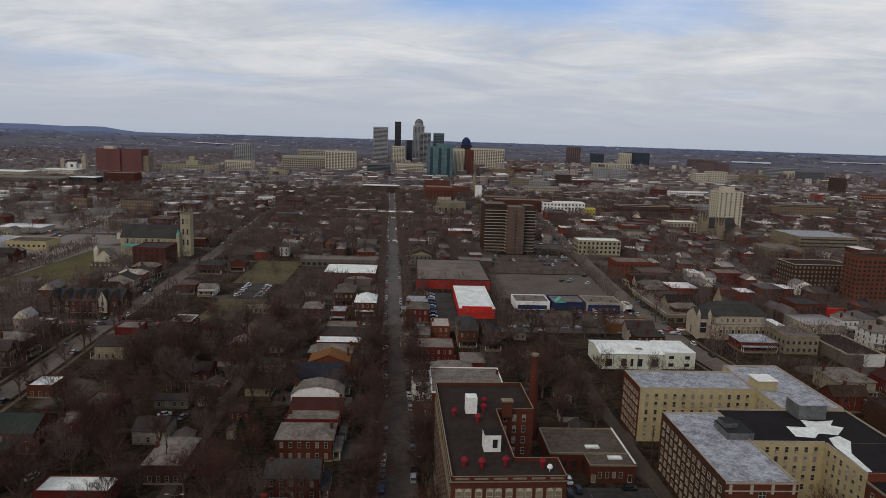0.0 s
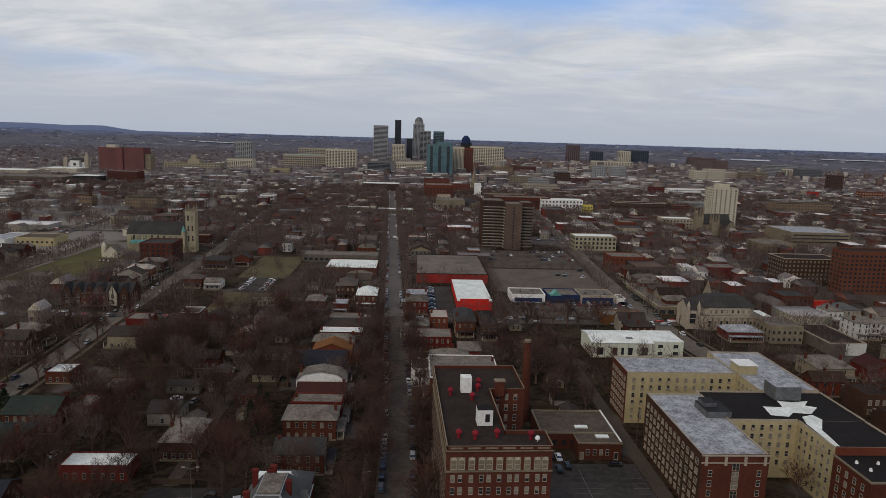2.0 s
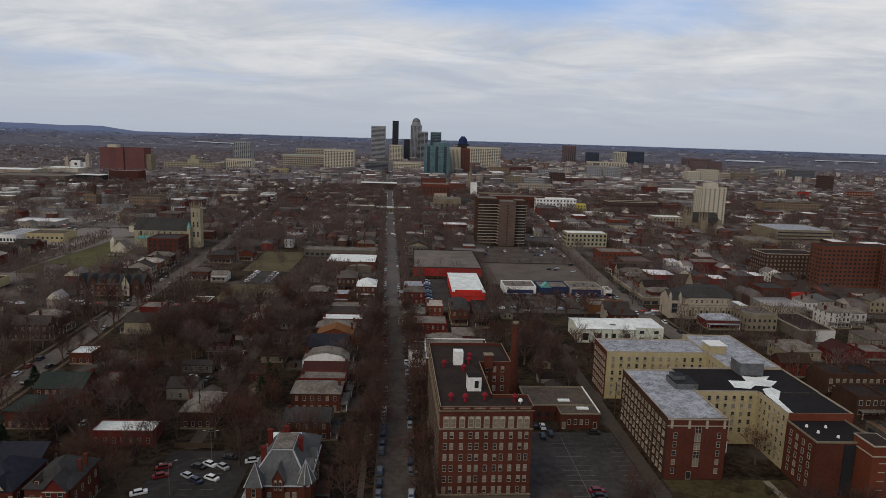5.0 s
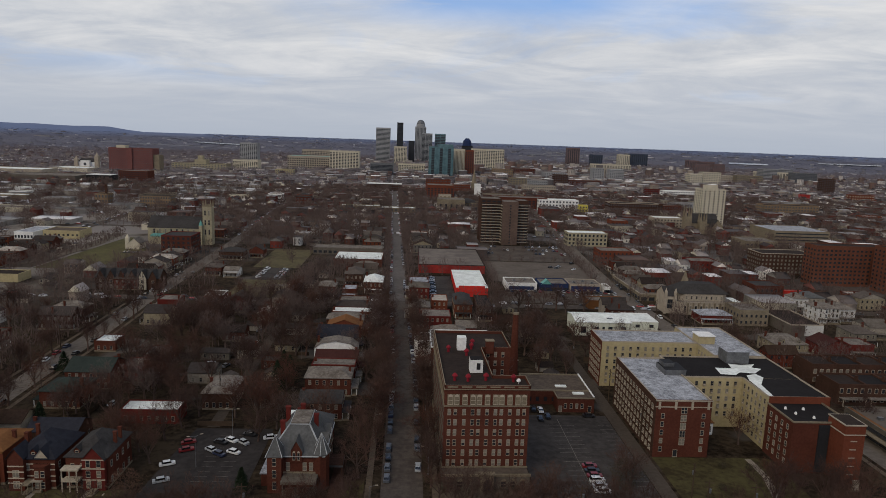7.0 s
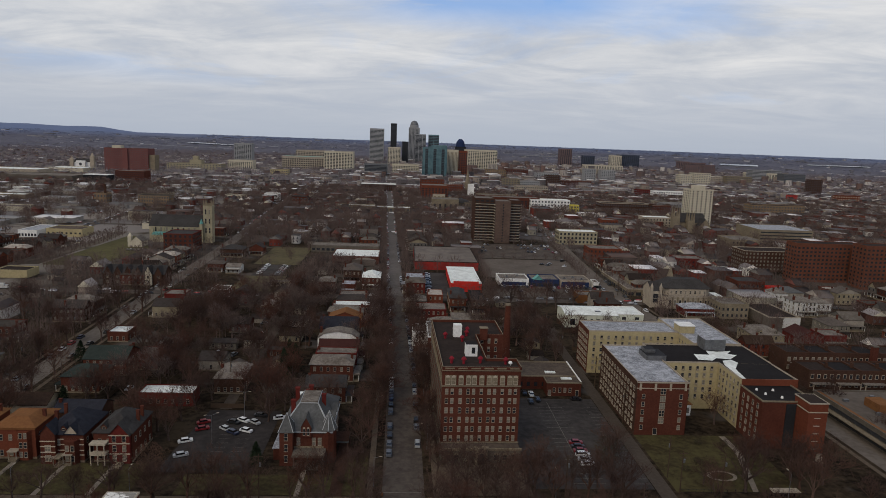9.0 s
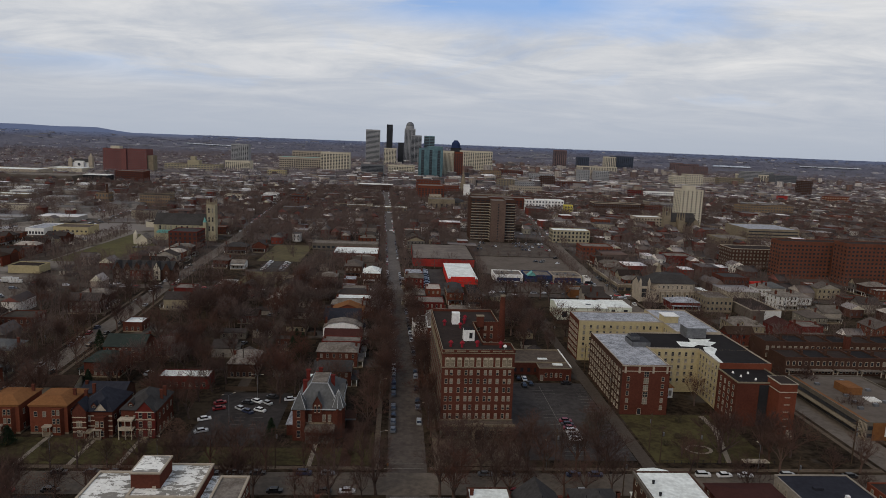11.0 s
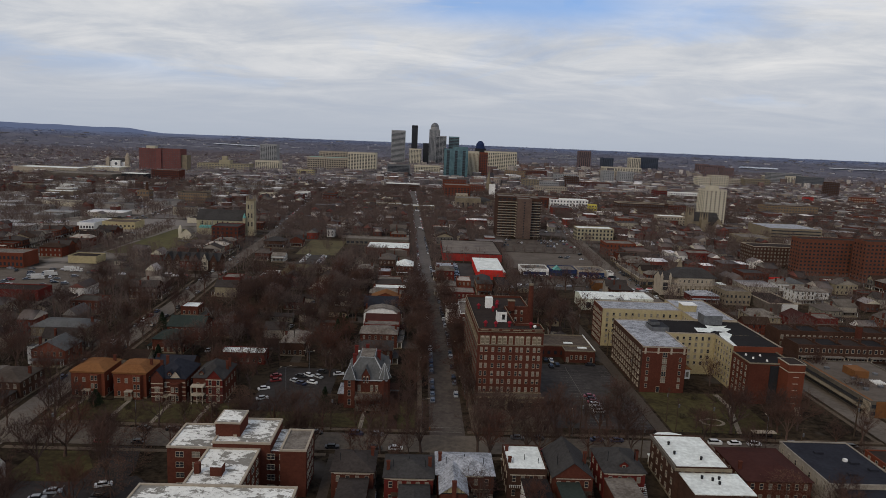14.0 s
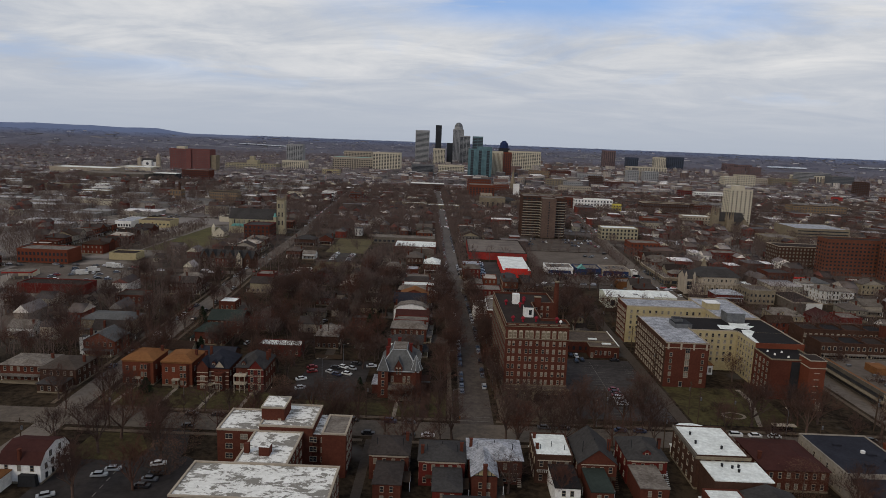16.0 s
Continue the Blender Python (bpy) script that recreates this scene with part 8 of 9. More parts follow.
iron_fence(-69, -41, 112.2, "black iron fence before the parking lot")
iron_fence(81, 118, 103.2, "low black iron fence round the garden")

def board_fence(x, y, ln, heading, label="weathered wooden garden fence of upright boards"):
    """A garden fence: posts, two rails and boards."""
    r = thing("garden_fence", x, y, heading, label, "fence", "garden fences")
    n = int(ln / 2.4)
    for k in range(n):
        part("panel", FENCE, (), r, at=pose(2.4 * k, 0, 0))


FENCE = Shape().prism([(0, -0.06), (0.12, -0.06), (0.12, -0.02), (2.4, -0.02), (2.4, 0.02), (0, 0.02)], 0, 1.7)
FENCE = FENCE.mesh("panel", "wood")
for x, y, ln, hd in ((-58, 196, 18, 0), (-57, 219, 18, 0), (-58, 232, 17, 0), (-58, 254, 17, 0), (-59, 278, 18, 0), (-60, 303, 18, 0), (-105, 160, 30, 90), (-108, 208, 38, 0), (-110, 228, 40, 0), (-110, 252, 38, 0),
                     (-112, 276, 40, 0), (-112, 300, 42, 0), (-38, 158.5, 18, 0), (40, 218, 24, 90), (44, 250, 28, 0), (50, 275, 22, 0), (42, 212, 28, 0), (-66.5, 159, 12, 0), (82, 232, 60, 0), (84, 262, 40, 0)):
    board_fence(x, y, ln, hd)

# ---- filling houses along the avenues ----
fill = random.Random(21)
KINDS = [("gy", 3.0, "brick_house", "shingle", "brick house with a shingle gable roof"), ("hip", 2.8, "brick_house", "shingle", "brick house with a hipped shingle roof"),
         ("flat", 0, "brick_house", "flatroof", "narrow brick house with a flat roof"), ("gx", 3.2, "siding", "shingle", "sided house with a shingle gable roof"),
         ("deck", 2.2, "brick_house", "flatroof", "brick house with a mansard roof"), ("gy", 3.4, "siding", "shingle", "sided house with a steep gable roof"), ("hip", 2.8, "brick_house", "roof_worn", "brick house with a pale hipped roof")]
PROTO = {}


def fill_house(cx, cy, rz):
    """A repeated house whose front faces local -y."""
    k = fill.randrange(len(KINDS))
    size = fill.randrange(2)
    far = cy > 215 or abs(cx) > 150
    key = (k, size, far)
    m = pose(cx, cy, 0, 0, 0, rz)
    if key in PROTO:
        copy_thing(PROTO[key], m)
    else:
        roof, rise, wall, top, label = KINDS[k]
        w, d, h = ((7.5, 14, 6.6), (9.5, 16, 7.4))[size]
        r = house(-w / 2, w / 2, 0, d, h, roof, rise, wall, top, label, sides="sew", plain=far)
        tagged(r, group="houses along the avenues")
        r.matrix_basis = m
        TAKEN.pop()
        PROTO[key] = r
    c, s = math.cos(radians(rz)), math.sin(radians(rz))
    xs, ys = [cx + c * a - s * b for a in (-5, 5) for b in (-1, 17)], [cy + s * a + c * b for a in (-5, 5) for b in (-1, 17)]
    TAKEN.append((min(xs), max(xs), min(ys), max(ys)))


def clear_for(x0, x1, y0, y1):
    return not any(a < x1 and b > x0 and c < y1 and d > y0 for a, b, c, d in TAKEN) and not any(y0 - 5 < c < y1 + 5 for c in CROSS)


count = 0
for line, off, y0, y1 in ((MAIN, 14, 102, 600), (WEST, 13, 102, 600), (EAST, 14, 228, 600), (FAR_WEST, 13, 150, 520), (FAR_EAST, 13, 200, 480)):
    for side in (-1, 1):
        y = y0 + fill.uniform(0, 5)
        while y < y1:
            x = along(line, y) + side * off
            box = (x - 17, x + 1, y - 5, y + 5) if side < 0 else (x - 1, x + 17, y - 5, y + 5)
            if line is WEST and (side > 0 and y > 206 or side < 0 and 195 < y < 348 and fill.random() < 0.75):
                y += 12
                continue
            if clear_for(*box) and fill.random() < (0.9 if abs(x) < 100 else 0.75):
                fill_house(x, y, -90 if side > 0 else 90)
                count += 1
                y += fill.uniform(10.5, 13)
            else:
                y += 3.0
# back-lot garages
gar = None
for line, off in ((MAIN, -52), (MAIN, -70), (MAIN, 62), (WEST, -60), (WEST, -75), (EAST, 62)):
    y = 165
    while y < 560:
        x = along(line, y) + off + fill.uniform(-2, 2)
        if clear_for(x - 4, x + 4, y - 4, y + 4) and fill.random() < 0.5:
            if gar is None:
                gar = house(x - 3, x + 3, y - 3, y + 3.5, 2.7, "gy", 1.4, "siding", "shingle", "small sided garage behind the houses", porch=False, chimneys=0, name="garage", category="garage", base=False, sides="s")
                tagged(gar, group="back-lot garages")
            else:
                copy_thing(gar, pose(x, y - 3, 0, 0, 0, fill.choice((0, 0, 90))))
            TAKEN.append((x - 4, x + 4, y - 4, y + 4))
        y += fill.uniform(8, 16)


# ---- trees ----
def bare_tree_parts(seed, h, spread):
    """Shapes of trunk with limbs, and of the fine bare crown."""
    q = random.Random(seed)
    trunk, crown = Shape(), Shape()
    th = h * q.uniform(0.2, 0.3)
    r0 = h * 0.018 + 0.06
    lean = Vector((q.uniform(-0.4, 0.4), q.uniform(-0.4, 0.4), 0))
    top = Vector((0, 0, th)) + lean
    trunk.tube((0, 0, 0), top, r0 * 1.25, r0 * 0.85, 7)

    def sliver(a, b, w):
        d = (b - a)
        s = d.cross(Vector((q.uniform(-1, 1), q.uniform(-1, 1), q.uniform(-1, 1)))).normalized() * w
        crown.face([tuple(a - s), tuple(a + s), tuple(b)])

    def grow(a, d, ln, r, level):
        b = a + d * ln
        if level < 2:
            m = a + d * ln * 0.5 + Vector((q.uniform(-1, 1), q.uniform(-1, 1), q.uniform(-0.2, 0.6))) * ln * 0.08
            trunk.tube(a, m, r, r * 0.8, 5 if level == 0 else 4, cap=False)
            trunk.tube(m, b, r * 0.8, r * 0.55, 5 if level == 0 else 4, cap=False)
        else:
            sliver(a, b, (0.05, 0.04, 0.03)[level - 2])
        if level == 4:
            return
        for k in range((5, 5, 7, 6)[level]):
            t = q.uniform(0.35, 1.0) if k else 1.0
            p = a + (b - a) * t
            side = Vector((q.gauss(0, 1), q.gauss(0, 1), q.gauss(0.25, 0.6))).normalized()
            nd = (d * 0.62 + side * 0.62).normalized()
            nd = (nd + Vector((0, 0, 0.16))).normalized()
            grow(p, nd, ln * q.uniform(0.5, 0.78), r * 0.5, level + 1)

    n = q.randint(5, 6)
    for k in range(n):
        a = 2 * math.pi * (k + q.uniform(-0.3, 0.3)) / n
        up_ = q.uniform(0.8, 2.1)
        d = Vector((math.cos(a) * spread, math.sin(a) * spread, up_)).normalized()
        st = Vector((0, 0, 0)) + top * q.uniform(0.75, 1.0)
        grow(st, d, (h - th) * q.uniform(0.42, 0.56), r0 * 0.55, 1)
    grow(top, Vector((lean.x * 0.1, lean.y * 0.1, 1)).normalized(), (h - th) * 0.55, r0 * 0.7, 1)
    return trunk, crown


TREES = []


def make_tree(x, y, seed, h, spread, leafy=None):
    trunk, crown = bare_tree_parts(seed, h, spread)
    r = thing("tree", x, y, 0, "bare leafless deciduous tree with fine grey-brown twigs", "tree", "bare trees")
    part("trunk", trunk, "bark", r)
    part("crown", crown, "twigs", r, "crown of fine bare twigs")
    return r


tr = random.Random(11)
SPOTS = []


def road_near(x, y):
    if any(abs(y - c) < 7 for c in CROSS):
        return True
    return any(abs(x - along(l, y)) < w for l, w in ((MAIN, 7.2), (WEST, 6.2), (EAST, 7))) or abs(x - 77) < 3


for y in np.arange(104, 330, 8.5):
    for line, off in ((MAIN, -8.0), (MAIN, 8.0), (WEST, -7.5), (WEST, 7.2), (EAST, 8.6)):
        if tr.random() < (0.75 if line is MAIN and off < 0 else 0.5 if line is MAIN else 0.6 if line is WEST else 0.3):
            SPOTS.append((along(line, y) + off + tr.uniform(-0.4, 0.4), y + tr.uniform(-2, 2), tr.uniform(9, 15)))
for x in np.arange(-128, 150, 9.0):
    for y in (98.0, 83.0):
        if tr.random() < 0.6 and abs(x - 1.5) > 8 and abs(x - 77) > 5:
            SPOTS.append((x + tr.uniform(-2, 2), y, tr.uniform(8, 15)))
while len(SPOTS) < 262:
    z = tr.random()
    if z < 0.52:
        x, y = tr.uniform(-132, -12), tr.uniform(104, 328)
    elif z < 0.74:
        x, y = tr.uniform(10, 148), tr.uniform(102, 328)
    elif z < 0.9:
        x, y = tr.uniform(-130, 150), tr.uniform(-12, 78)
    else:
        x, y = tr.uniform(-240, -150), tr.uniform(100, 328)
    if -137 < x < -112 and 140 < y < 330 and tr.random() < 0.85:
        continue
    if free(x, y, 1.2) and not road_near(x, y):
        SPOTS.append((x, y, tr.uniform(10, 18)))
SPOTS += [(-111, 76, 17), (-109, 45, 15), (-93, 46, 15), (100.6, 104, 17), (118, 110.5, 15), (-128, 70, 13), (-101, 80, 12), (30, 82, 16), (26, 84, 14), (36, 100, 15), (46, 84, 13), (-6.5, 84, 15), (-19, 83, 14), (-12, 106, 14), (-8.5, 133, 15), (104, 112, 14), (118, 106, 13), (126, 108, 15), (113, 150, 12), (66, 118, 13), (68, 128, 11), (16, 108, 13), (20, 104, 15), (28, 105, 12), (39, 103, 16), (12, 113, 11), (90, 108, 9), (110, 118, 12), (122, 114, 12), (44, 108, 11), (50, 104, 12), (58, 106, 12), (-113, 66, 16), (-98, 70, 14), (-76, 100, 13), (-92, 62, 15), (-106, 40, 14), (9, 52, 13), (-45, 82.5, 13), (-24, 97.5, 15), (11, 82.5, 17), (15, 80, 14), (24, 97, 13), (62, 97.5, 15), (-64, 97, 12), (-11, 116, 12), (98, 30, 13), (-140, 96, 10), (-78, 140, 14), (-73, 148, 13), (-71, 157, 14), (-88, 148, 12), (-84, 141, 13), (-95, 160, 14), (-72, 133, 12), (-96, 168, 15), (-88, 178, 14), (-78, 174, 13), (-99, 186, 15), (-90, 190, 14), (-72, 193, 13), (-56, 166, 14), (-50, 174, 15), (-45, 164, 13), (-42, 182, 14), (-54, 205, 14), (-62, 212, 13), (-92, 206, 14), (-68, 166, 12), (-104, 164, 14), (-44, 148, 12), (-40, 157, 13), (-13, 138, 14), (-12, 149, 13), (103, 48, 15), (100, 40, 14), (58, 214, 15), (66, 226, 16), (56, 238, 15), (68, 206, 14), (69, 243, 14), (60, 252, 15), (50, 262, 14), (66, 268, 15), (84, 238, 13), (83, 255, 14)]
SPOTS = [q for q in SPOTS if not (-22 < q[0] < -4 and 100 < q[1] < 140)] + [(-11.5, 107, 13), (-10.5, 126, 14), (-9, 137, 14)]
for i in range(7):
    TREES.append((make_tree(SPOTS[i][0], SPOTS[i][1], 40 + i, 13.0, (0.9, 0.65, 1.05, 0.8, 0.55, 1.0, 0.75)[i]), 13.0))
for x, y, h in SPOTS[7:]:
    src, hh = TREES[tr.randrange(len(TREES))]
    k = h / hh
    copy_thing(src, pose(x, y, 0, 0, 0, tr.uniform(0, 360)) @ Matrix.Diagonal((k * tr.uniform(0.9, 1.15), k * tr.uniform(0.9, 1.15), k, 1)))
# street trees whose crowns lean over the main street
sr = random.Random(29)
for y in np.arange(166, 326, 9.0):
    for off in (-7.3, 7.5):
        if sr.random() < (0.85 if off < 0 else 0.6) and not any(abs(y - c) < 9 for c in CROSS):
            src, hh = TREES[sr.randrange(len(TREES))]
            k = sr.uniform(11, 15) / hh
            copy_thing(src, pose(along(MAIN, y) + off, y + sr.uniform(-2.5, 2.5), 0, 0, 0, sr.uniform(0, 360)) @ Matrix.Diagonal((k * 1.1, k * 1.1, k, 1)))

# more of the same trees deep in the gardens, joined
GARDEN = []
while len(GARDEN) < 70:
    if tr.random() < 0.62:
        x, y = tr.uniform(-134, -12), tr.uniform(140, 328)
    else:
        x, y = tr.uniform(10, 150), tr.uniform(185, 328)
    if -137 < x < -112 and y < 330:
        continue
    if free(x, y, 0.3) and not road_near(x, y):
        GARDEN.append((x, y, tr.uniform(10, 17)))
arrays = []
for src, hh in TREES:
    for ob in src.children:
        if ob.name.startswith("crown"):
            co = np.empty(len(ob.data.vertices) * 3, dtype=np.float32)
            ob.data.vertices.foreach_get("co", co)
            arrays.append(co.reshape(-1, 3))
gv = []
for i, (x, y, h) in enumerate(GARDEN):
    k, a = h / 13.0, tr.uniform(0, 6.283)
    v = arrays[i % len(arrays)] * k
    c, s = math.cos(a), math.sin(a)
    gv.append(np.stack([v[:, 0] * c - v[:, 1] * s + x, v[:, 0] * s + v[:, 1] * c + y, v[:, 2]], 1))
    gv.append(np.array([(x - 0.22, y, 0), (x + 0.22, y, 0), (x, y, h * 0.5)], dtype=np.float32))
gv = np.concatenate(gv)
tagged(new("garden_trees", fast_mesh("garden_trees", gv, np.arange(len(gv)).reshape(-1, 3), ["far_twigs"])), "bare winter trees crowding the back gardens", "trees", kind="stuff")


def leafy(name, x, y, h, r, m, label, seed, cone=True, n=1500, size=0.5):
    """An evergreen or withered tree: a trunk and a crown of many small leaf slips."""
    q = np.random.RandomState(seed)
    t = thing(name, x, y, 0, label, "tree" if h > 3 else "shrub")
    part("trunk", Shape().tube((0, 0, 0), (0, 0, h * 0.8), 0.05 + 0.016 * h, 0.04, 6), "bark", t)
    z = q.uniform(0.1, 1.0, n)
    prof = (1.02 - z) ** 0.8 if cone else np.sqrt(np.clip(1 - ((z - 0.55) / 0.5) ** 2, 0.02, 1))
    lump = 1 + 0.3 * np.sin(z * 17 + seed) * np.sin(3 * q.uniform(0, 6.28, n))
    a, rr = q.uniform(0, 2 * np.pi, n), np.sqrt(q.uniform(0.15, 1, n)) * r * prof * lump
    c = np.stack([rr * np.cos(a), rr * np.sin(a), z * h], 1)
    d1, d2 = q.normal(0, 1, (n, 3)), q.normal(0, 1, (n, 3))
    d1 *= size / np.linalg.norm(d1, axis=1)[:, None]
    d2 *= size * 0.45 / np.linalg.norm(d2, axis=1)[:, None]
    v = np.stack([c - d1, c + d2, c + d1], 1).reshape(-1, 3)
    part("crown", fast_mesh("crown", v, np.arange(len(v)).reshape(-1, 3), [m]), (), t)
    return t


for i, (x, y, h, r) in enumerate(((-46, 188, 13, 4.2), (-43, 197, 12, 4.0), (-47, 206, 11, 3.8), (-41, 116, 8, 2.6), (-120, 113, 6, 3), (-115, 155, 9, 3), (46, 205, 7, 3.2), (18, 252, 7, 3.5), (-133, 205, 9, 3.5))):
    leafy("evergreen", x, y, h, r, "needles", "dense dark green evergreen tree", 60 + i)
for i, (x, y, h, r) in enumerate(((-127, 178, 14, 4.5), (-88, 69, 13, 6.5), (-88, 55, 10, 5.5), (92, 54, 12, 6.0), (66, 122, 8, 5.0), (-70, 112, 9, 4.5))):
    leafy("withered_tree", x, y, h, r, "tan_leaf" if i not in (4,) else "shrub", "tree with a fine rusty brown winter crown", 80 + i, False, 1600, 0.34)
for i, (x, y) in enumerate(((-62, 113.5), (-57, 113.8), (-52, 114), (-47, 113.8), (88, 116), (94, 121), (108, 133), (100, 134), (-108, 111), (-78, 109), (-30, 112), (-15, 108), (14, 119), (34, 119))):
    leafy("shrub", x, y, 1.8, 1.5, "shrub", "low dense evergreen shrub", 120 + i, False, 260, 0.28)


# ---- distance: placed city buildings ----
def city(name, x0, x1, y, d, h, wall, roof, cols, floors, label, category="building", dark="far_glass", wide=0.5, pm=None):
    """A distant flat-roofed building with rows of windows on its south front and the side turned to the street."""
    st = h / max(floors, 1)
    rows = [("s", floors, cols, (x1 - x0) / cols * wide, st * 0.5, st * 0.28, st)] if cols else []
    if cols:
        side_cols = max(1, int(cols * d / (x1 - x0) * 0.8))
        rows.append(("e" if x0 < 0 else "w", floors, side_cols, d / side_cols * wide, st * 0.5, st * 0.28, st))
    r = block(name, x0, x1, y, y + d, h, wall, roof, label, category, rows=rows, parapet=0.8, pm=pm, dark=dark)
    TAKEN.append((x0 - 4, x1 + 4, y - 4, y + d + 4))
    return r


r = city("mill", -405, -389, 813, 16, 12, "tan_brick", "roof_brown", 4, 2, "square tan brick mill with a stub chimney")
part("stack", Shape().box(9, 11.5, 9, 11.5, 12, 24), "brick_dark", r, "square brick stack")
city("school_hall", -340, -302, 792, 18, 13.5, "tan_brick", "roof_brown", 12, 3, "long tan brick school with a dark roof", pm="stone_dark")
city("depot", -578, -534, 1150, 26, 13, "dark", "roof_white", 0, 1, "dark depot with a white roof edge", pm="white")
city("depot", -860, -728, 1285, 60, 10, "stone_pale", "roof_white", 0, 1, "vast pale depot with a white roof")
city("depot", -779, -700, 1410, 60, 8, "cream", "roof_white", 0, 1, "long pale depot with a white roof")
city("depot", -715, -590, 1136, 70, 10, "stone_dark", "roof_worn", 0, 1, "broad low depot with a worn grey roof")
city("shed", -580, -562, 939, 14, 5.6, "white", "roof_white", 0, 1, "small white metal shed")
city("shed", -552, -528, 880, 16, 5.6, "white", "roof_worn", 0, 1, "small white metal shed with a grey roof")
city("shed", -545, -500, 828, 22, 5.6, "stone", "roof_white", 0, 1, "long low shed with a pale roof")
city("shed", -640, -600, 905, 26, 6, "stone", "roof_worn", 0, 1, "long low shed with a worn roof")
city("shed", -470, -430, 700, 22, 5, "cream", "roof_worn", 0, 1, "low cream workshop with a worn roof")
r = city("stepped_office", -611, -475, 1662, 50, 14, "church_stone", "roof_tan", 18, 3, "cream stone office stepping up to a tower")
part("tower", Shape().box(55, 84, 8, 36, 14, 24).box(62, 74, 12, 28, 24, 34), "church_stone", r, "stepped cream stone tower")
city("low_office", -330, -288, 1561, 30, 11, "yellow", "roof_tan", 8, 2, "low cream yellow office")
r = city("brick_villa", -154, -134.5, 843, 16, 13, "brick", "slate", 4, 3, "tall brown brick villa with a dark roof", "house")
part("roof", Shape().hip(0, 19.5, 0, 16, 13.9, 18.5, 0, 0.6), "slate", r, "steep slate roof")
city("bank", -261, -233, 901, 18, 7, "cream", "roof_worn", 6, 2, "low cream stucco bank")
city("chapel_hall", -206, -186, 909, 18, 10, "white", "roof_worn", 3, 2, "white columned hall with dark bays", wide=0.62)
city("market", -92, -40, 815, 14, 6.5, "stone", "roof_white", 10, 1, "long low market with a white roof", "shop")
city("market", -38, 7, 812, 22, 5, "stone", "roof_white", 8, 1, "low market with a bright white roof", "shop")
city("market", -73, -41, 910, 16, 5.5, "stone_pale", "roof_white", 6, 1, "low pale shop with a white roof", "shop")
city("loft", -82, -18, 1155, 24, 12.5, "brick_dark", "roof_white", 16, 3, "long brown brick loft with a white cornice", pm="white")
city("brick_lofts", 24, 65, 1048, 30, 29, "brick_orange", "roof_brown", 9, 7, "tall orange brick lofts with a flat roof")
city("brick_lofts", 74, 104, 1120, 26, 17, "brick_orange", "roof_worn", 8, 4, "orange brick lofts with a grey roof")
city("white_slab", 106, 116, 1049, 10, 24, "white", "roof_white", 0, 1, "narrow blank white end wall", "tower")
city("stone_flats", 39, 56, 861, 14, 20, "stone_pale", "roof_worn", 3, 4, "tall pale stone flats", dark="stone")
r = city("library", 57, 99, 862, 26, 10, "stone", "roof_tan", 10, 2, "low stone library with a shallow dome")
part("dome", Shape().tube((21, 13, 10), (21, 13, 13), 15, 12, 16).tube((21, 13, 13), (21, 13, 15.5), 12, 4, 16), "slate", r, "shallow grey dome")
city("loft", 118, 185, 1021, 24, 9.5, "brick", "roof_worn", 18, 2, "long low red brick loft", pm="stone")
city("stone_office", 210, 247, 1360, 26, 19, "stone", "roof_tan", 6, 4, "square stone office with tall windows")
city("pale_office", 248, 292, 1361, 30, 15, "concrete", "roof_worn", 10, 3, "pale concrete office with a grey roof")
city("pale_office", 215, 276, 1204, 30, 14, "stone_pale", "roof_worn", 14, 3, "long pale office with a grey roof")
city("white_office", 185, 243, 892, 22, 15, "white", "roof_white", 12, 3, "white painted office with dark windows")
city("yellow_shop", 233, 245, 847, 10, 12.5, "sunny", "roof_worn", 3, 3, "small bright yellow shop", "shop")
city("long_lofts", 282, 352, 867, 24, 15.5, "brick_dark", "roof_brown", 20, 3, "long dark brick lofts with a pale cornice", pm="stone_pale")
city("brick_flats_far", 353, 391, 882, 18, 12, "brick", "roof_worn", 10, 3, "red brick flats with a grey roof")
city("cream_block", 733, 765, 1664, 34, 28, "cream", "roof_white", 5, 6, "pale cream office block")
city("cream_block", 779, 826, 1688, 34, 33, "cream", "roof_tan", 7, 7, "taller pale cream office block")
city("tan_block", 1144, 1192, 2066, 40, 36, "concrete", "roof_worn", 8, 8, "distant tan office block", wide=0.9)
city("tan_block", 1216, 1267, 2103, 40, 35, "concrete", "roof_worn", 8, 8, "distant tan office block", wide=0.9)
city("grey_block", 1166, 1234, 1917, 40, 31, "metal", "roof_worn", 10, 7, "distant grey glass block", wide=0.8)
city("brown_tower", 941, 968, 1420, 24, 36, "brick_dark", "roof_brown", 5, 9, "slim brown brick tower", "tower")
city("grey_office", 454, 483, 1600, 26, 37, "concrete", "roof_worn", 5, 9, "slim grey concrete office", "tower")
city("red_store", 794, 812, 1257, 12, 9.5, "rust_red", "roof_worn", 0, 1, "small bright red store", "shop")
city("brick_row", 869, 915, 1213, 18, 15, "brick_orange", "roof_tan", 9, 3, "orange brick row with pale windows", dark="stone_pale")
city("pale_row", 933, 1008, 1811, 30, 22, "stone", "roof_worn", 14, 4, "long pale stone row")
city("pale_row", 886, 954, 1836, 30, 19, "stone_pale", "roof_white", 14, 4, "long pale stone row with a white roof")
city("brick_high", 995, 1044, 2245, 30, 41, "brick_haze", "roof_brown", 6, 9, "distant red brick tower block", "tower")
city("brick_high", 1082, 1124, 2293, 30, 41, "brick_haze", "roof_brown", 6, 9, "distant red brick tower block", "tower")
city("warm_office", 207, 258, 1641, 40, 25, "tan_brick", "roof_brown", 9, 6, "tan brick office with a flat roof")
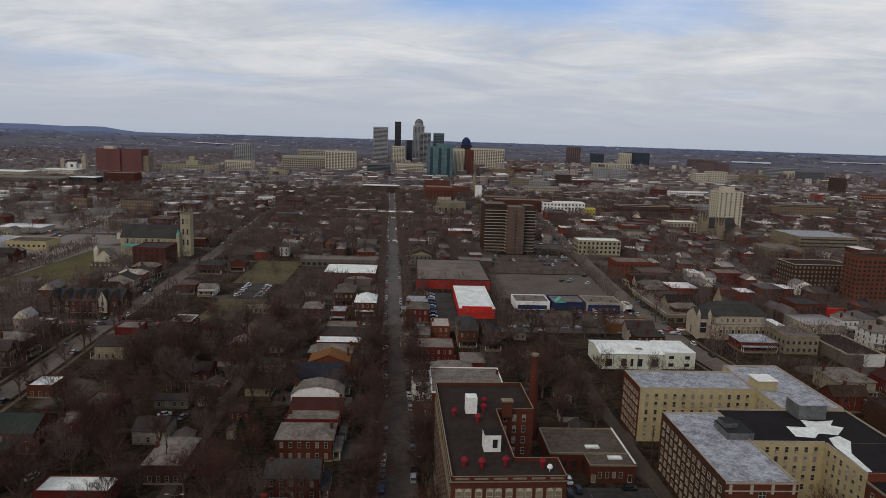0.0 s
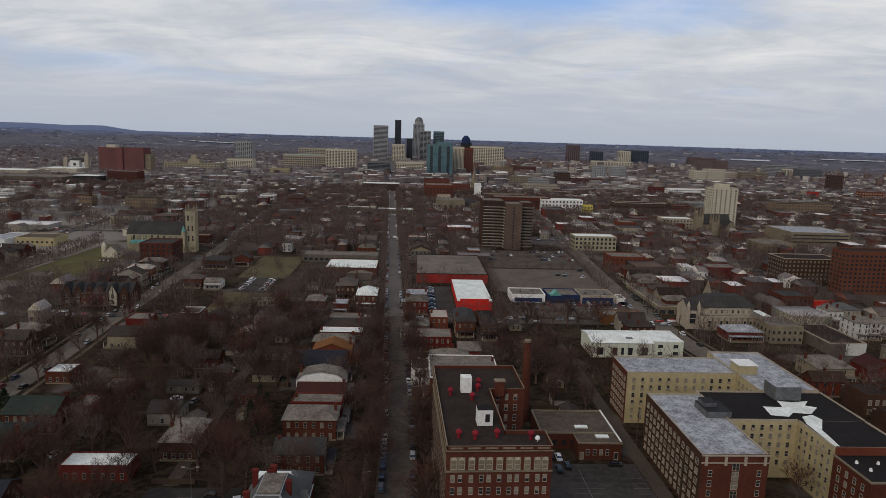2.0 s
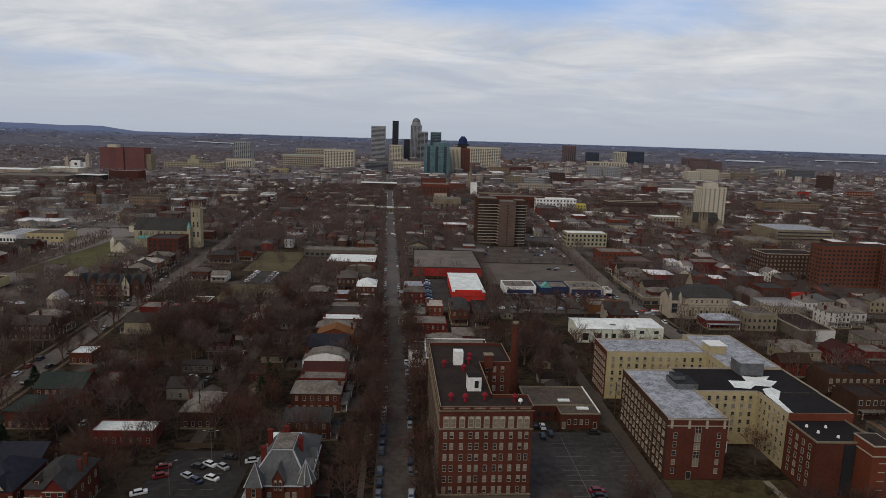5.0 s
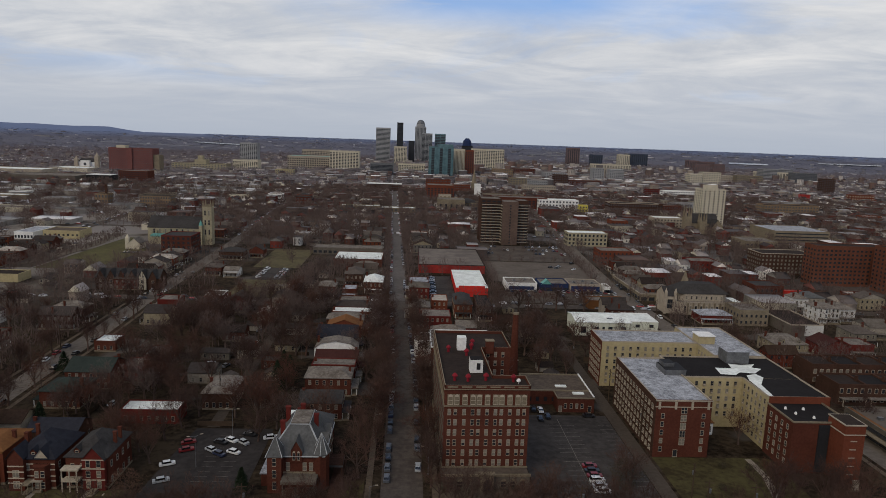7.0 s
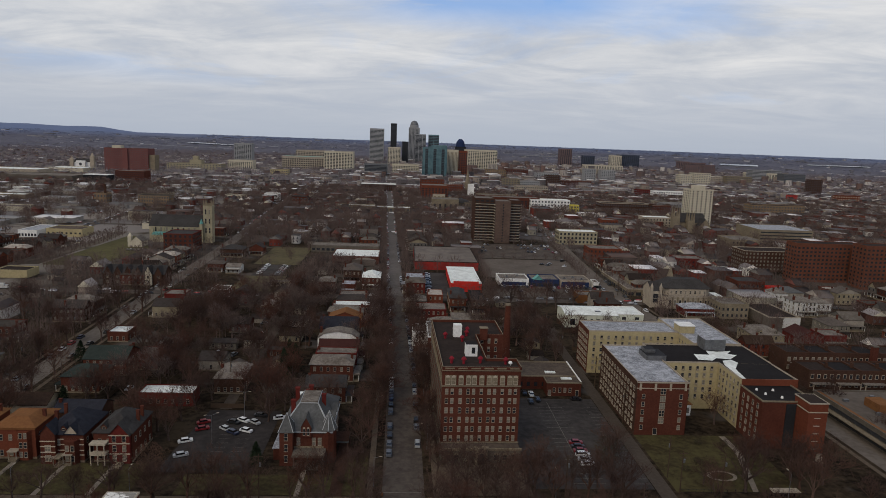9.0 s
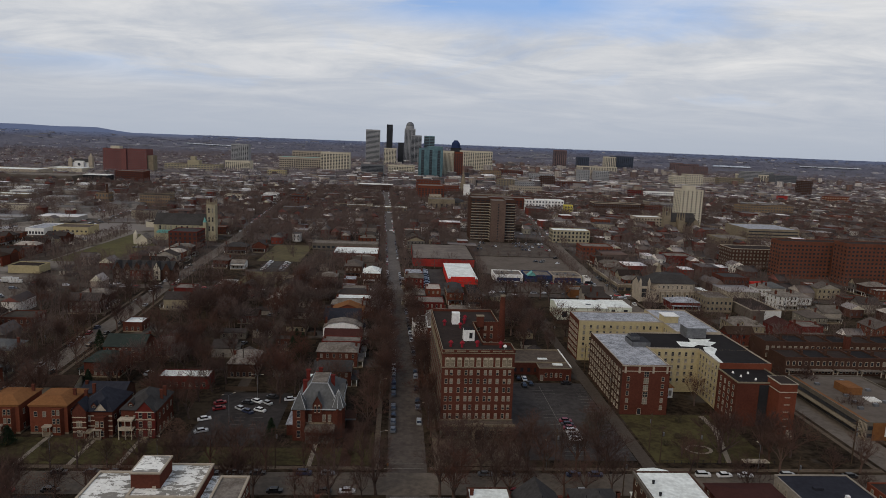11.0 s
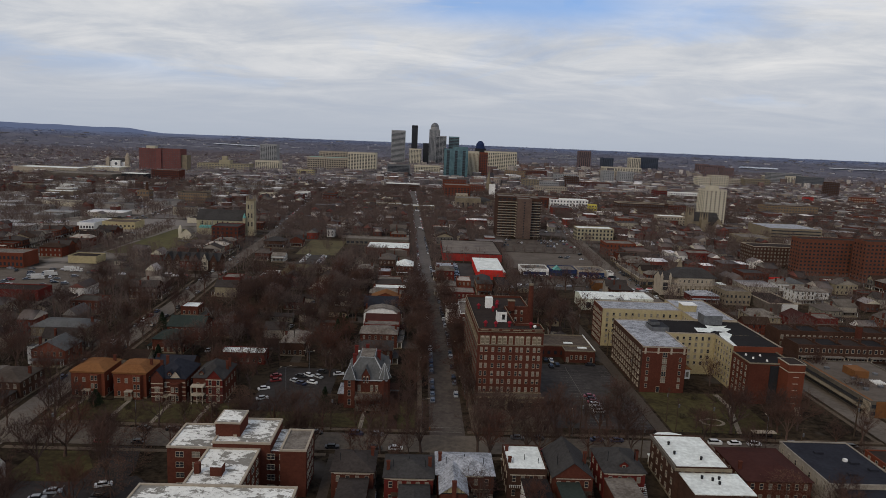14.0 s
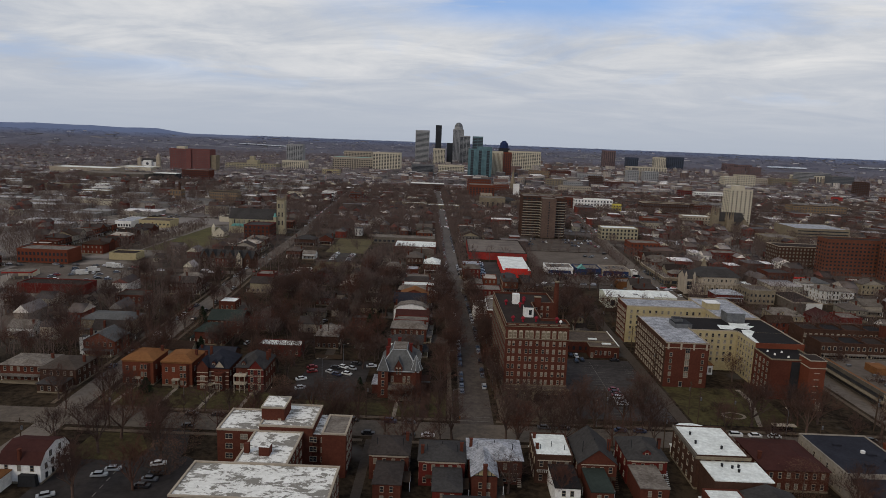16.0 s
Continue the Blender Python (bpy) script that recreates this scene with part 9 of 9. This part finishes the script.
city("warm_office", 288, 354, 1847, 40, 20, "brick", "roof_worn", 11, 5, "brown brick office with a pale roof")
city("warm_office", 344, 404, 1666, 40, 20, "concrete", "roof_worn", 10, 5, "grey concrete office with a flat roof")
city("brown_lofts", 324, 356, 1443, 26, 25, "brick_dark", "roof_tan", 6, 6, "dark brown brick lofts")
city("white_office", 529, 568, 1705, 30, 32, "concrete", "roof_white", 7, 8, "pale concrete office tower", "tower")
city("long_lofts", 359, 439, 1469, 26, 12.5, "brick", "roof_worn", 18, 3, "long red brick lofts with a grey roof")
city("brick_row", 470, 501, 1251, 18, 11, "brick_wine", "roof_brown", 7, 3, "dark red brick row")
city("white_row", 490, 553, 1212, 20, 12, "white", "roof_white", 13, 3, "long white row with dark windows")
city("grey_row", 409, 459, 960, 20, 10, "concrete", "roof_worn", 11, 2, "long low grey row")
city("tan_lofts", 520, 602, 893, 24, 17, "tan_brick", "roof_brown", 18, 4, "long tan brick lofts with a flat roof")
city("tan_shop", 640, 668, 850, 14, 9, "brick_orange", "roof_white", 6, 2, "orange brick shop with a white roof", "shop")
city("garage_deck", 610, 680, 1040, 30, 9, "concrete", "roof_worn", 1, 3, "long concrete parking deck", wide=0.96)


def white_church():
    r = thing("white_church", -778, 1516, 0, "large white stone church with a tower and stub turret", "church")
    part("nave", Shape().box(6, 44, 4, 30, 0, 17, 1).gable(6, 44, 4, 30, 17, 24, "x", 0, 1), ("slate", "white"), r)
    part("tower", Shape().box(44.1, 53, 0, 9, 0, 31).tube((48.5, 4.5, 31), (48.5, 4.5, 39), 4.5, 0.5, 8), "stone_pale", r, "pale stone tower")
    part("turret", Shape().box(-2, 5.9, 0, 8, 0, 24).tube((2, 4, 24), (2, 4, 29), 3.8, 0.5, 8), "stone_pale", r, "stub stone turret")
    part("front", Shape().box(14, 34, -3, 3.9, 0, 20), "white", r)
    part("rose_window", Shape().tube((24, -2.9, 12), (24, -3.15, 12), 3.4, 3.4, 14), "far_glass", r, "dark round window")


white_church()


def arch_bridge(x0, y0, x1, y1, rise, z):
    """A pale tied-arch river bridge: two arches, a deck and hangers."""
    r = thing("arch_bridge", x0, y0, math.degrees(math.atan2(y1 - y0, x1 - x0)), "distant white steel arch bridge over the river", "bridge", "river bridges", land(x0, y0))
    ln = math.hypot(x1 - x0, y1 - y0)
    part("deck", Shape().box(-60, ln + 60, -6, 6, z - 2, z, bottom=True), "concrete", r)
    for y in (-5, 5):
        s = Shape()
        for k in range(10):
            a, b = k / 10, (k + 1) / 10
            s.tube((ln * a, y, z + rise * 4 * a * (1 - a)), (ln * b, y, z + rise * 4 * b * (1 - b)), 1.1, 1.1, 5)
        for k in range(1, 10):
            s.tube((ln * k / 10, y, z), (ln * k / 10, y, z + rise * 4 * (k / 10) * (1 - k / 10)), 0.3, 0.3, 4)
        part("arch", s, "concrete", r, kind="stuff")


arch_bridge(705, 3600, 839, 3566, 17, 5)
arch_bridge(877, 3464, 955, 3413, 16, 5)
arch_bridge(993, 3386, 1072, 3331, 16, 5)


def on_land(name, pts, half, lift, m, label):
    """A strip laid over the rising land far off."""
    s = ribbon(pts, half, 0.0)
    s.v = [(x, y, land(x, y) + lift) for x, y, z in s.v]
    structure(name, s, m, label)


def steps(a, b, n=12):
    return [(a[0] + (b[0] - a[0]) * k / n, a[1] + (b[1] - a[1]) * k / n) for k in range(n + 1)]


on_land("water", steps((-1180, 3600), (-840, 3560)), 26, 4.0, "river", "pale bend of a broad distant river")
on_land("water", steps((1600, 3250), (1760, 3170), 8), 45, 4.0, "river", "pale reach of the distant river")
on_land("water", steps((2060, 3240), (2300, 3110), 8), 26, 4.0, "river", "pale reach of the distant river")
on_land("viaduct", steps((-1500, 3215), (-850, 3230), 14), 7, 11.0, "concrete", "long raised concrete highway in the distance")
structure("rail_yard", Shape().prism([(-503, 859), (-455, 900), (-460, 1014), (-544, 1187), (-575, 1032), (-550, 917)], -0.1, 0.07), "gravel", "wide pale gravel rail yard")
for i, off in enumerate((-42, -26, -10, 6, 22)):
    structure("rail_line_%d" % (i + 1), ribbon([(-500 + off * 0.7, 872 + off * 0.3), (-520 + off, 1010), (-556 + off * 0.6, 1170)], 1.5, 0.09), "alley", "dark railway line across the gravel yard")
structure("depot_yard", Shape().prism([(-700, 985), (-604, 1029), (-566, 1115), (-609, 1135), (-715, 1130)], -0.1, 0.07), "gravel", "wide concrete depot yard")
structure("scrap_yard", Shape().prism([(-326, 462), (-262, 455), (-262, 500), (-305, 524), (-345, 519)], -0.1, 0.066), "gravel", "bare gravel storage yard")
structure("field_road", ribbon([(-300, 345), (-285, 388), (-268, 440), (-262, 500), (-268, 570)], 6, 0.075), "street_pale", "pale concrete road beside the playing field")
q = random.Random(77)
for k in range(46):
    x, y = q.uniform(-330, -275), q.uniform(466, 512)
    p = thing("storage_pile", x, y, q.uniform(0, 180), "low stack of crates and scrap on gravel", "pile", "storage piles")
    w, d, h = q.uniform(1.2, 5), q.uniform(1, 2.2), q.uniform(0.6, 1.8)
    part("crate", Shape().prism([(-w, -d), (w, -d), (w * 0.9, d), (-w, d * 0.8)], 0.06, h, 0, 0, 0.1), q.choice(["roof_worn", "stone_dark", "metal", "wood", "stone_pale"]), p)


# ---- distance: woods, far houses, far streets ----
def far_trees(name, spots, slips, seed, label, m="far_twigs"):
    """Many bare trees joined: each a trunk slip and a haze of fine upward twigs, thinner towards the rim of its crown."""
    q = np.random.RandomState(seed)
    s = np.asarray(spots)
    n = len(s)
    base = np.repeat(s[:, :2], slips, 0)
    h, r = np.repeat(s[:, 2], slips), np.repeat(s[:, 3], slips)
    a, t = q.uniform(0, 2 * np.pi, n * slips), q.uniform(0.12, 0.86, n * slips)
    rad = np.sqrt(q.uniform(0, 1, n * slips)) * r * np.sqrt(np.clip(1 - ((t - 0.5) / 0.55) ** 2, 0.05, 1))
    floor_z = np.repeat(np.array([land(px, py) for px, py in s[:, :2]]), slips)
    c = np.stack([base[:, 0] + rad * np.cos(a), base[:, 1] + rad * np.sin(a), floor_z + h * t], 1)
    tip = c + np.stack([np.cos(a) * r * q.uniform(0.05, 0.5, n * slips), np.sin(a) * r * q.uniform(0.05, 0.5, n * slips), h * q.uniform(0.08, 0.24, n * slips)], 1)
    wd = np.repeat(s[:, 4], slips) * q.uniform(0.5, 1.5, n * slips)
    b = q.uniform(0, 2 * np.pi, n * slips)
    off = np.stack([np.cos(b) * wd, np.sin(b) * wd * 0.6, 0.3 * wd], 1)
    v = np.stack([c - off, c + off, tip], 1).reshape(-1, 3)
    if s[:, 1].max() < 1250:
        tv = np.stack([np.stack([s[:, 0] - 0.3, s[:, 1], 0 * s[:, 0]], 1), np.stack([s[:, 0] + 0.3, s[:, 1], 0 * s[:, 0]], 1), np.stack([s[:, 0], s[:, 1], s[:, 2] * 0.8], 1)], 1).reshape(-1, 3)
        v = np.concatenate([v, tv])
    return tagged(new(name, fast_mesh(name, v, np.arange(len(v)).reshape(-1, 3), [m])), label, "trees", kind="stuff")


def far_buildings(name, rows, label, walls_m="far_wall", roofs_m="far_roof", turn=False):
    """Many small buildings joined; rows of x, y, w, d, h, rise. Pitched ones have gable walls; turn lays their ridges east to west."""
    a = np.asarray(rows)[:, [1, 0, 3, 2, 4, 5]] if turn else np.asarray(rows)
    n = len(a)
    x0, x1, y0, y1, h, rise = a[:, 0] - a[:, 2] / 2, a[:, 0] + a[:, 2] / 2, a[:, 1] - a[:, 3] / 2, a[:, 1] + a[:, 3] / 2, a[:, 4], a[:, 5]
    z = 0 * h
    box = np.stack([np.stack(q, 1) for q in ((x0, y0, z), (x1, y0, z), (x1, y1, z), (x0, y1, z), (x0, y0, h), (x1, y0, h), (x1, y1, h), (x0, y1, h))], 1)
    e, k = 0.3, np.where(rise > 0, 0.5, 0.02)
    mx0, mx1 = x0 + (x1 - x0) * k, x1 - (x1 - x0) * k
    top = np.stack([np.stack(q, 1) for q in ((x0 - e, y0 - e, h + 0.05), (x1 + e, y0 - e, h + 0.05), (x1 + e, y1 + e, h + 0.05), (x0 - e, y1 + e, h + 0.05),
                                            (mx0, y0 - e, h + rise + 0.1), (mx1, y0 - e, h + rise + 0.1), (mx1, y1 + e, h + rise + 0.1), (mx0, y1 + e, h + rise + 0.1))], 1)
    v = np.concatenate([box, top], 1).reshape(-1, 3)
    if turn:
        v = v[:, [1, 0, 2]]
    walls = np.array([(0, 1, 5, 4), (1, 2, 6, 5), (2, 3, 7, 6), (3, 0, 4, 7)])
    tops = np.array([(8, 9, 13, 12), (9, 10, 14, 13), (10, 11, 15, 14), (11, 8, 12, 15), (12, 13, 14, 15)])
    f = (np.concatenate([walls, tops])[None] + 16 * np.arange(n)[:, None, None]).reshape(-1, 4)
    slots = np.tile([0] * 4 + [1] * 5, (n, 1))
    slots[rise > 0, 4] = slots[rise > 0, 6] = 2
    slots[rise > 0, 5] = slots[rise > 0, 7] = slots[rise > 0, 8] = 3
    return tagged(new(name, fast_mesh(name, v, f, [walls_m, roofs_m, "gable_trim", "pitched_roof"], slots.ravel())), label, "buildings", kind="stuff")


TAKEN += [(-350, -255, 440, 606), (195, 204, 270, 300)]
fr = random.Random(31)
FAR_H, FAR_T, YARDS = [], [], []


def near_line(x, y, m=6.5):
    return any(abs(x - along(l, y)) < m for l in (MAIN, WEST, EAST, FAR_WEST, FAR_EAST)) or any(abs(y - c) < 6 for c in CROSS)


for _ in range(11000):
    y = 100 + 1100 * math.sqrt(fr.random())
    half = 0.78 * (y + 120) + 40
    x = fr.uniform(-half, half)
    if not free(x, y, 4) or near_line(x, y, 12):
        continue
    if y < 610 and min(abs(x - along(l, y)) for l in (MAIN, WEST, EAST)) < 34 and abs(x) < 200:
        continue
    industrial = x < -250 and y > 380
    if industrial and fr.random() < 0.68:
        continue
    if abs(x) < 150 and y < 425:
        continue
    if fr.random() < 0.42:
        w, d = fr.uniform(6.5, 10.5), fr.uniform(9, 16)
        h, rise = fr.uniform(4.2, 7.6), fr.choice((0, 2.4, 2.8, 3.2, 3.6))
        if fr.random() < (0.06 if x < 120 else 0.16):
            w, d, h, rise = fr.uniform(14, 26), fr.uniform(13, 24), fr.uniform(5, 10), 0
        if industrial and fr.random() < 0.42:
            w, d, h, rise = fr.uniform(16, 46), fr.uniform(12, 26), fr.uniform(3.5, 5.5), 0
            YARDS.append((x, y, w, d, h, rise))
            TAKEN.append((x - w / 2, x + w / 2, y - d / 2, y + d / 2))
            continue
        FAR_H.append((x, y, w, d, h, rise))
        TAKEN.append((x - w / 2, x + w / 2, y - d / 2, y + d / 2))
    if len(FAR_H) > 1900:
        break
MID_H, MID_S = [], []
for _ in range(4300):
    y = fr.uniform(1150, 2950)
    half = 0.78 * (y + 120)
    x = fr.uniform(-half, half)
    if abs(x - along(MAIN, y)) < 14 or (abs(x - 70) < 60 and 1560 < y < 1660) or (abs(x) < 170 and 2480 < y < 2560) or not free(x, y, 8):
        continue
    if math.hypot(x, y) > 3000 or (x < -250 and fr.random() < 0.45):
        continue
    core = math.exp(-((x - 250) / 520) ** 2) * (1 if 1350 < y < 2700 else 0.25)
    w, d = fr.uniform(7, 18) * (1 + core * 0.8), fr.uniform(8, 18) * (1 + core * 0.6)
    h = fr.uniform(3.2, 7.5) + core * fr.uniform(0, 11) + (fr.uniform(4, 18) if x > 150 and y > 1700 and fr.random() < 0.08 else 0)
    if fr.random() < 0.10 and y < 2300:
        w, d, h = w * fr.uniform(2, 3.4), d * 1.5, h * 0.7
    if h < 8 and w < 13:
        MID_S.append((x, y, w, d, h + land(x, y), fr.choice((0, 2.5, 3.2))))
    else:
        MID_H.append((x, y, w, d, h + land(x, y), 0))
FAR_S = []
for _ in range(750):
    a, r = radians(fr.uniform(-40, 40)), 2900 + 1500 * fr.random() ** 1.8
    x, y = r * math.sin(a), r * math.cos(a)
    if a < -0.29 and r > 4150:
        continue
    FAR_S.append((x, y, fr.uniform(6, 18) * (1 if fr.random() < 0.85 else 4), fr.uniform(10, 20), land(x, y) + fr.uniform(2.5, 5.5), 0))
far_buildings("far_houses", FAR_H[::2], "distant brick and sided houses and low shops", "house_wall", "house_roof")
far_buildings("far_cottages", FAR_H[1::2], "distant houses with their eaves to the south", "house_wall", "house_roof", True)
far_buildings("far_warehouses", YARDS, "distant low warehouses with pale roofs", "yard_wall", "yard_roof")
far_buildings("far_suburbs", FAR_S, "tiny pale buildings among the far woods", "speck", "speck")
far_buildings("far_city_blocks", MID_H, "distant low city buildings in brick and concrete")
far_buildings("far_city_houses", MID_S, "distant small houses between bare trees", "far_wall", "far_roof", True)
for _ in range(34000):
    y = 100 + 1050 * fr.random() ** 0.7
    half = 0.78 * (y + 120) + 40
    x = fr.uniform(-half, half)
    if near_line(x, y, 6.0) or min(abs(x - along(l, y)) for l in (MAIN, WEST, EAST)) < 8.2:
        continue
    if abs(x) < 150 and y < 326:
        continue
    if not free(x, y, 0.8):
        continue
    if -150 < x < -76 and 332 < y < 520 and fr.random() < 0.72:
        continue
    if x < -230 and fr.random() < (0.45 if y < 560 else 0.62):
        continue
    if x > 200 and fr.random() < 0.35:
        continue
    FAR_T.append((x, y, fr.uniform(8, 15), fr.uniform(3.0, 5.8), 0.055 + y * 0.00018))
    if len(FAR_T) > 7600:
        break
for _ in range(9):
    FAR_T.append((fr.uniform(-112, -79), fr.uniform(426, 505), fr.uniform(8, 13), fr.uniform(3, 5), 0.12))
    FAR_T.append((fr.uniform(-108, -80), fr.uniform(338, 384), fr.uniform(7, 12), fr.uniform(2.6, 4.5), 0.11))
for x in np.arange(66, 139, 9.0):
    FAR_T.append((x, 476.5, 6, 2.4, 0.11))
    FAR_T.append((x + 4, 559, 9, 3.4, 0.13))
    if 80 < x < 118:
        FAR_T.append((x, 521, 5.5, 2.2, 0.11))
for y in np.arange(398, 556, 11.0):
    FAR_T.append((60.5, y, 8, 3.0, 0.12))
    FAR_T.append((along(EAST, y) - 8.5, y + 3, 9, 3.2, 0.12))
for y in np.arange(336, 1000, 8.0):
    for line, off, share in ((MAIN, -7.6, 0.75), (MAIN, 7.6, 0.55), (WEST, -6.6, 0.4), (WEST, 6.6, 0.45), (EAST, -7.4, 0.3), (EAST, 7.4, 0.3)):
        if fr.random() < share:
            FAR_T.append((along(line, y) + off, y + fr.uniform(-2, 2), fr.uniform(8, 13), fr.uniform(2.6, 4.2), 0.10 + 0.0001 * y))
for y in np.arange(408, 548, 7.5):
    FAR_T.append((-259 + 0.02 * (y - 408), y, 12, 4.0, 0.24))
for x in np.arange(-250, -215, 8):
    FAR_T.append((x, 402, 9, 3.4, 0.13))
for _ in range(90):
    x, y = fr.uniform(164, 330), fr.uniform(222, 372)
    if not near_line(x, y, 7) and not any(a < x < b and c < y < d for a, b, c, d in TAKEN[-400:]):
        FAR_T.append((x, y, fr.uniform(8, 13), fr.uniform(2.6, 4.4), 0.10))
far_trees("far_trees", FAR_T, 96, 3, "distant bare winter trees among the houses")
WOODS = []
for _ in range(13000):
    y = 1150 + 2000 * fr.random() ** 0.8
    half = 0.78 * (y + 120)
    x = fr.uniform(-half, half)
    if abs(x - along(MAIN, y)) < 9 or not free(x, y, 1.5):
        continue
    if math.hypot(x, y) > 3250:
        continue
    k = fr.uniform(1.0, 2.4) * (1.25 if x < -200 else 0.85)
    WOODS.append((x, y, fr.uniform(8, 13), fr.uniform(4.5, 7) * k, 0.2 + 0.0003 * y))
far_trees("far_woods", WOODS, 32, 4, "distant bare woods with pale haze put into their colour", "haze_twigs")
HORIZON, PLAIN = [], []
for _ in range(12000):
    deg, r = fr.uniform(-42, 42), 3050 + 1650 * fr.random()
    if deg < -17 and r > 4250:
        continue
    a = radians(deg)
    (HORIZON if r > 3650 else PLAIN).append((r * math.sin(a), r * math.cos(a) - 60, fr.uniform(5, 8), fr.uniform(10, 26), 1.0))
far_trees("horizon_woods", HORIZON, 14, 6, "woods towards the horizon, blue-grey haze put into their colour", "blue_hazed_woods")
far_trees("plain_woods", PLAIN, 14, 7, "far plain woods with grey haze put into their colour", "plain_haze_twigs")


def far_windows(name, rows, pitch, label):
    """Dark window panes, a little proud, on the south fronts of the far buildings."""
    v = []
    for x, y, w, d, h, rise in rows:
        z0 = land(x, y)
        floors = max(1, int((h - z0) / 3.3))
        for k in range(max(1, int(w / pitch))):
            cx = x - w / 2 + (k + 0.5) * w / max(1, int(w / pitch))
            for f in range(floors):
                z = z0 + 1.1 + f * 3.3
                g = pitch * 0.18
                v += [(cx - g, y - d / 2 - 0.1, z), (cx + g, y - d / 2 - 0.1, z), (cx + g, y - d / 2 - 0.1, z + 1.6), (cx - g, y - d / 2 - 0.1, z + 1.6)]
    f = np.arange(len(v)).reshape(-1, 4)
    return tagged(new(name, fast_mesh(name, v, f, ["far_glass"])), label, "windows", kind="stuff")


far_windows("far_house_glazing", FAR_H, 2.8, "dark panes of the distant houses")
far_windows("far_block_glazing", [q for q in MID_H if q[1] < 2000], 4.0, "dark panes of the distant city buildings")


def far_cars(name, rows, label):
    """Cars too far off to count, joined: a low body and a narrower cabin each."""
    a = np.asarray(rows)
    along_y = a[:, 2] > 0.5
    hx, hy = np.where(along_y, 0.9, 2.2), np.where(along_y, 2.2, 0.9)
    v = []
    for k, z0, z1 in ((1.0, 0.25, 0.95), (0.68, 0.95, 1.5)):
        for z in (z0, z1):
            for sx, sy in ((-1, -1), (1, -1), (1, 1), (-1, 1)):
                v.append(np.stack([a[:, 0] + sx * hx * k, a[:, 1] + sy * hy * k, 0 * hx + z], 1))
    v = np.stack(v, 1).reshape(-1, 3)
    quads = np.array([(0, 1, 5, 4), (1, 2, 6, 5), (2, 3, 7, 6), (3, 0, 4, 7), (4, 5, 6, 7)])
    f = (np.concatenate([quads, quads + 8])[None] + 16 * np.arange(len(a))[:, None, None]).reshape(-1, 4)
    return tagged(new(name, fast_mesh(name, v, f, ["far_car"])), label, "cars", kind="stuff")


LOTS = []
for x in np.arange(-690, 690, 7.0):
    for y in CROSS[1:]:
        for off in (-3.6, 3.6):
            if fr.random() < 0.35:
                LOTS.append((x, y + off, 0))
for y in np.arange(565, 1700, 8.0):
    for line in (MAIN, WEST, EAST, FAR_WEST, FAR_EAST):
        for off in (-4.4, 4.4):
            if fr.random() < 0.45:
                LOTS.append((along(line, y) + off, y, 1))
for _ in range(70):
    y = fr.uniform(480, 1900)
    cx, n = fr.uniform(-0.7, 0.75) * y, fr.randint(6, 16)
    for k in range(n):
        for row in (0, 6.5, 14):
            if fr.random() < 0.7 and free(cx + 2.8 * k, y + row, 1):
                LOTS.append((cx + 2.8 * k, y + row, 1))
far_cars("far_cars", LOTS, "tiny parked cars in the far streets and lots")
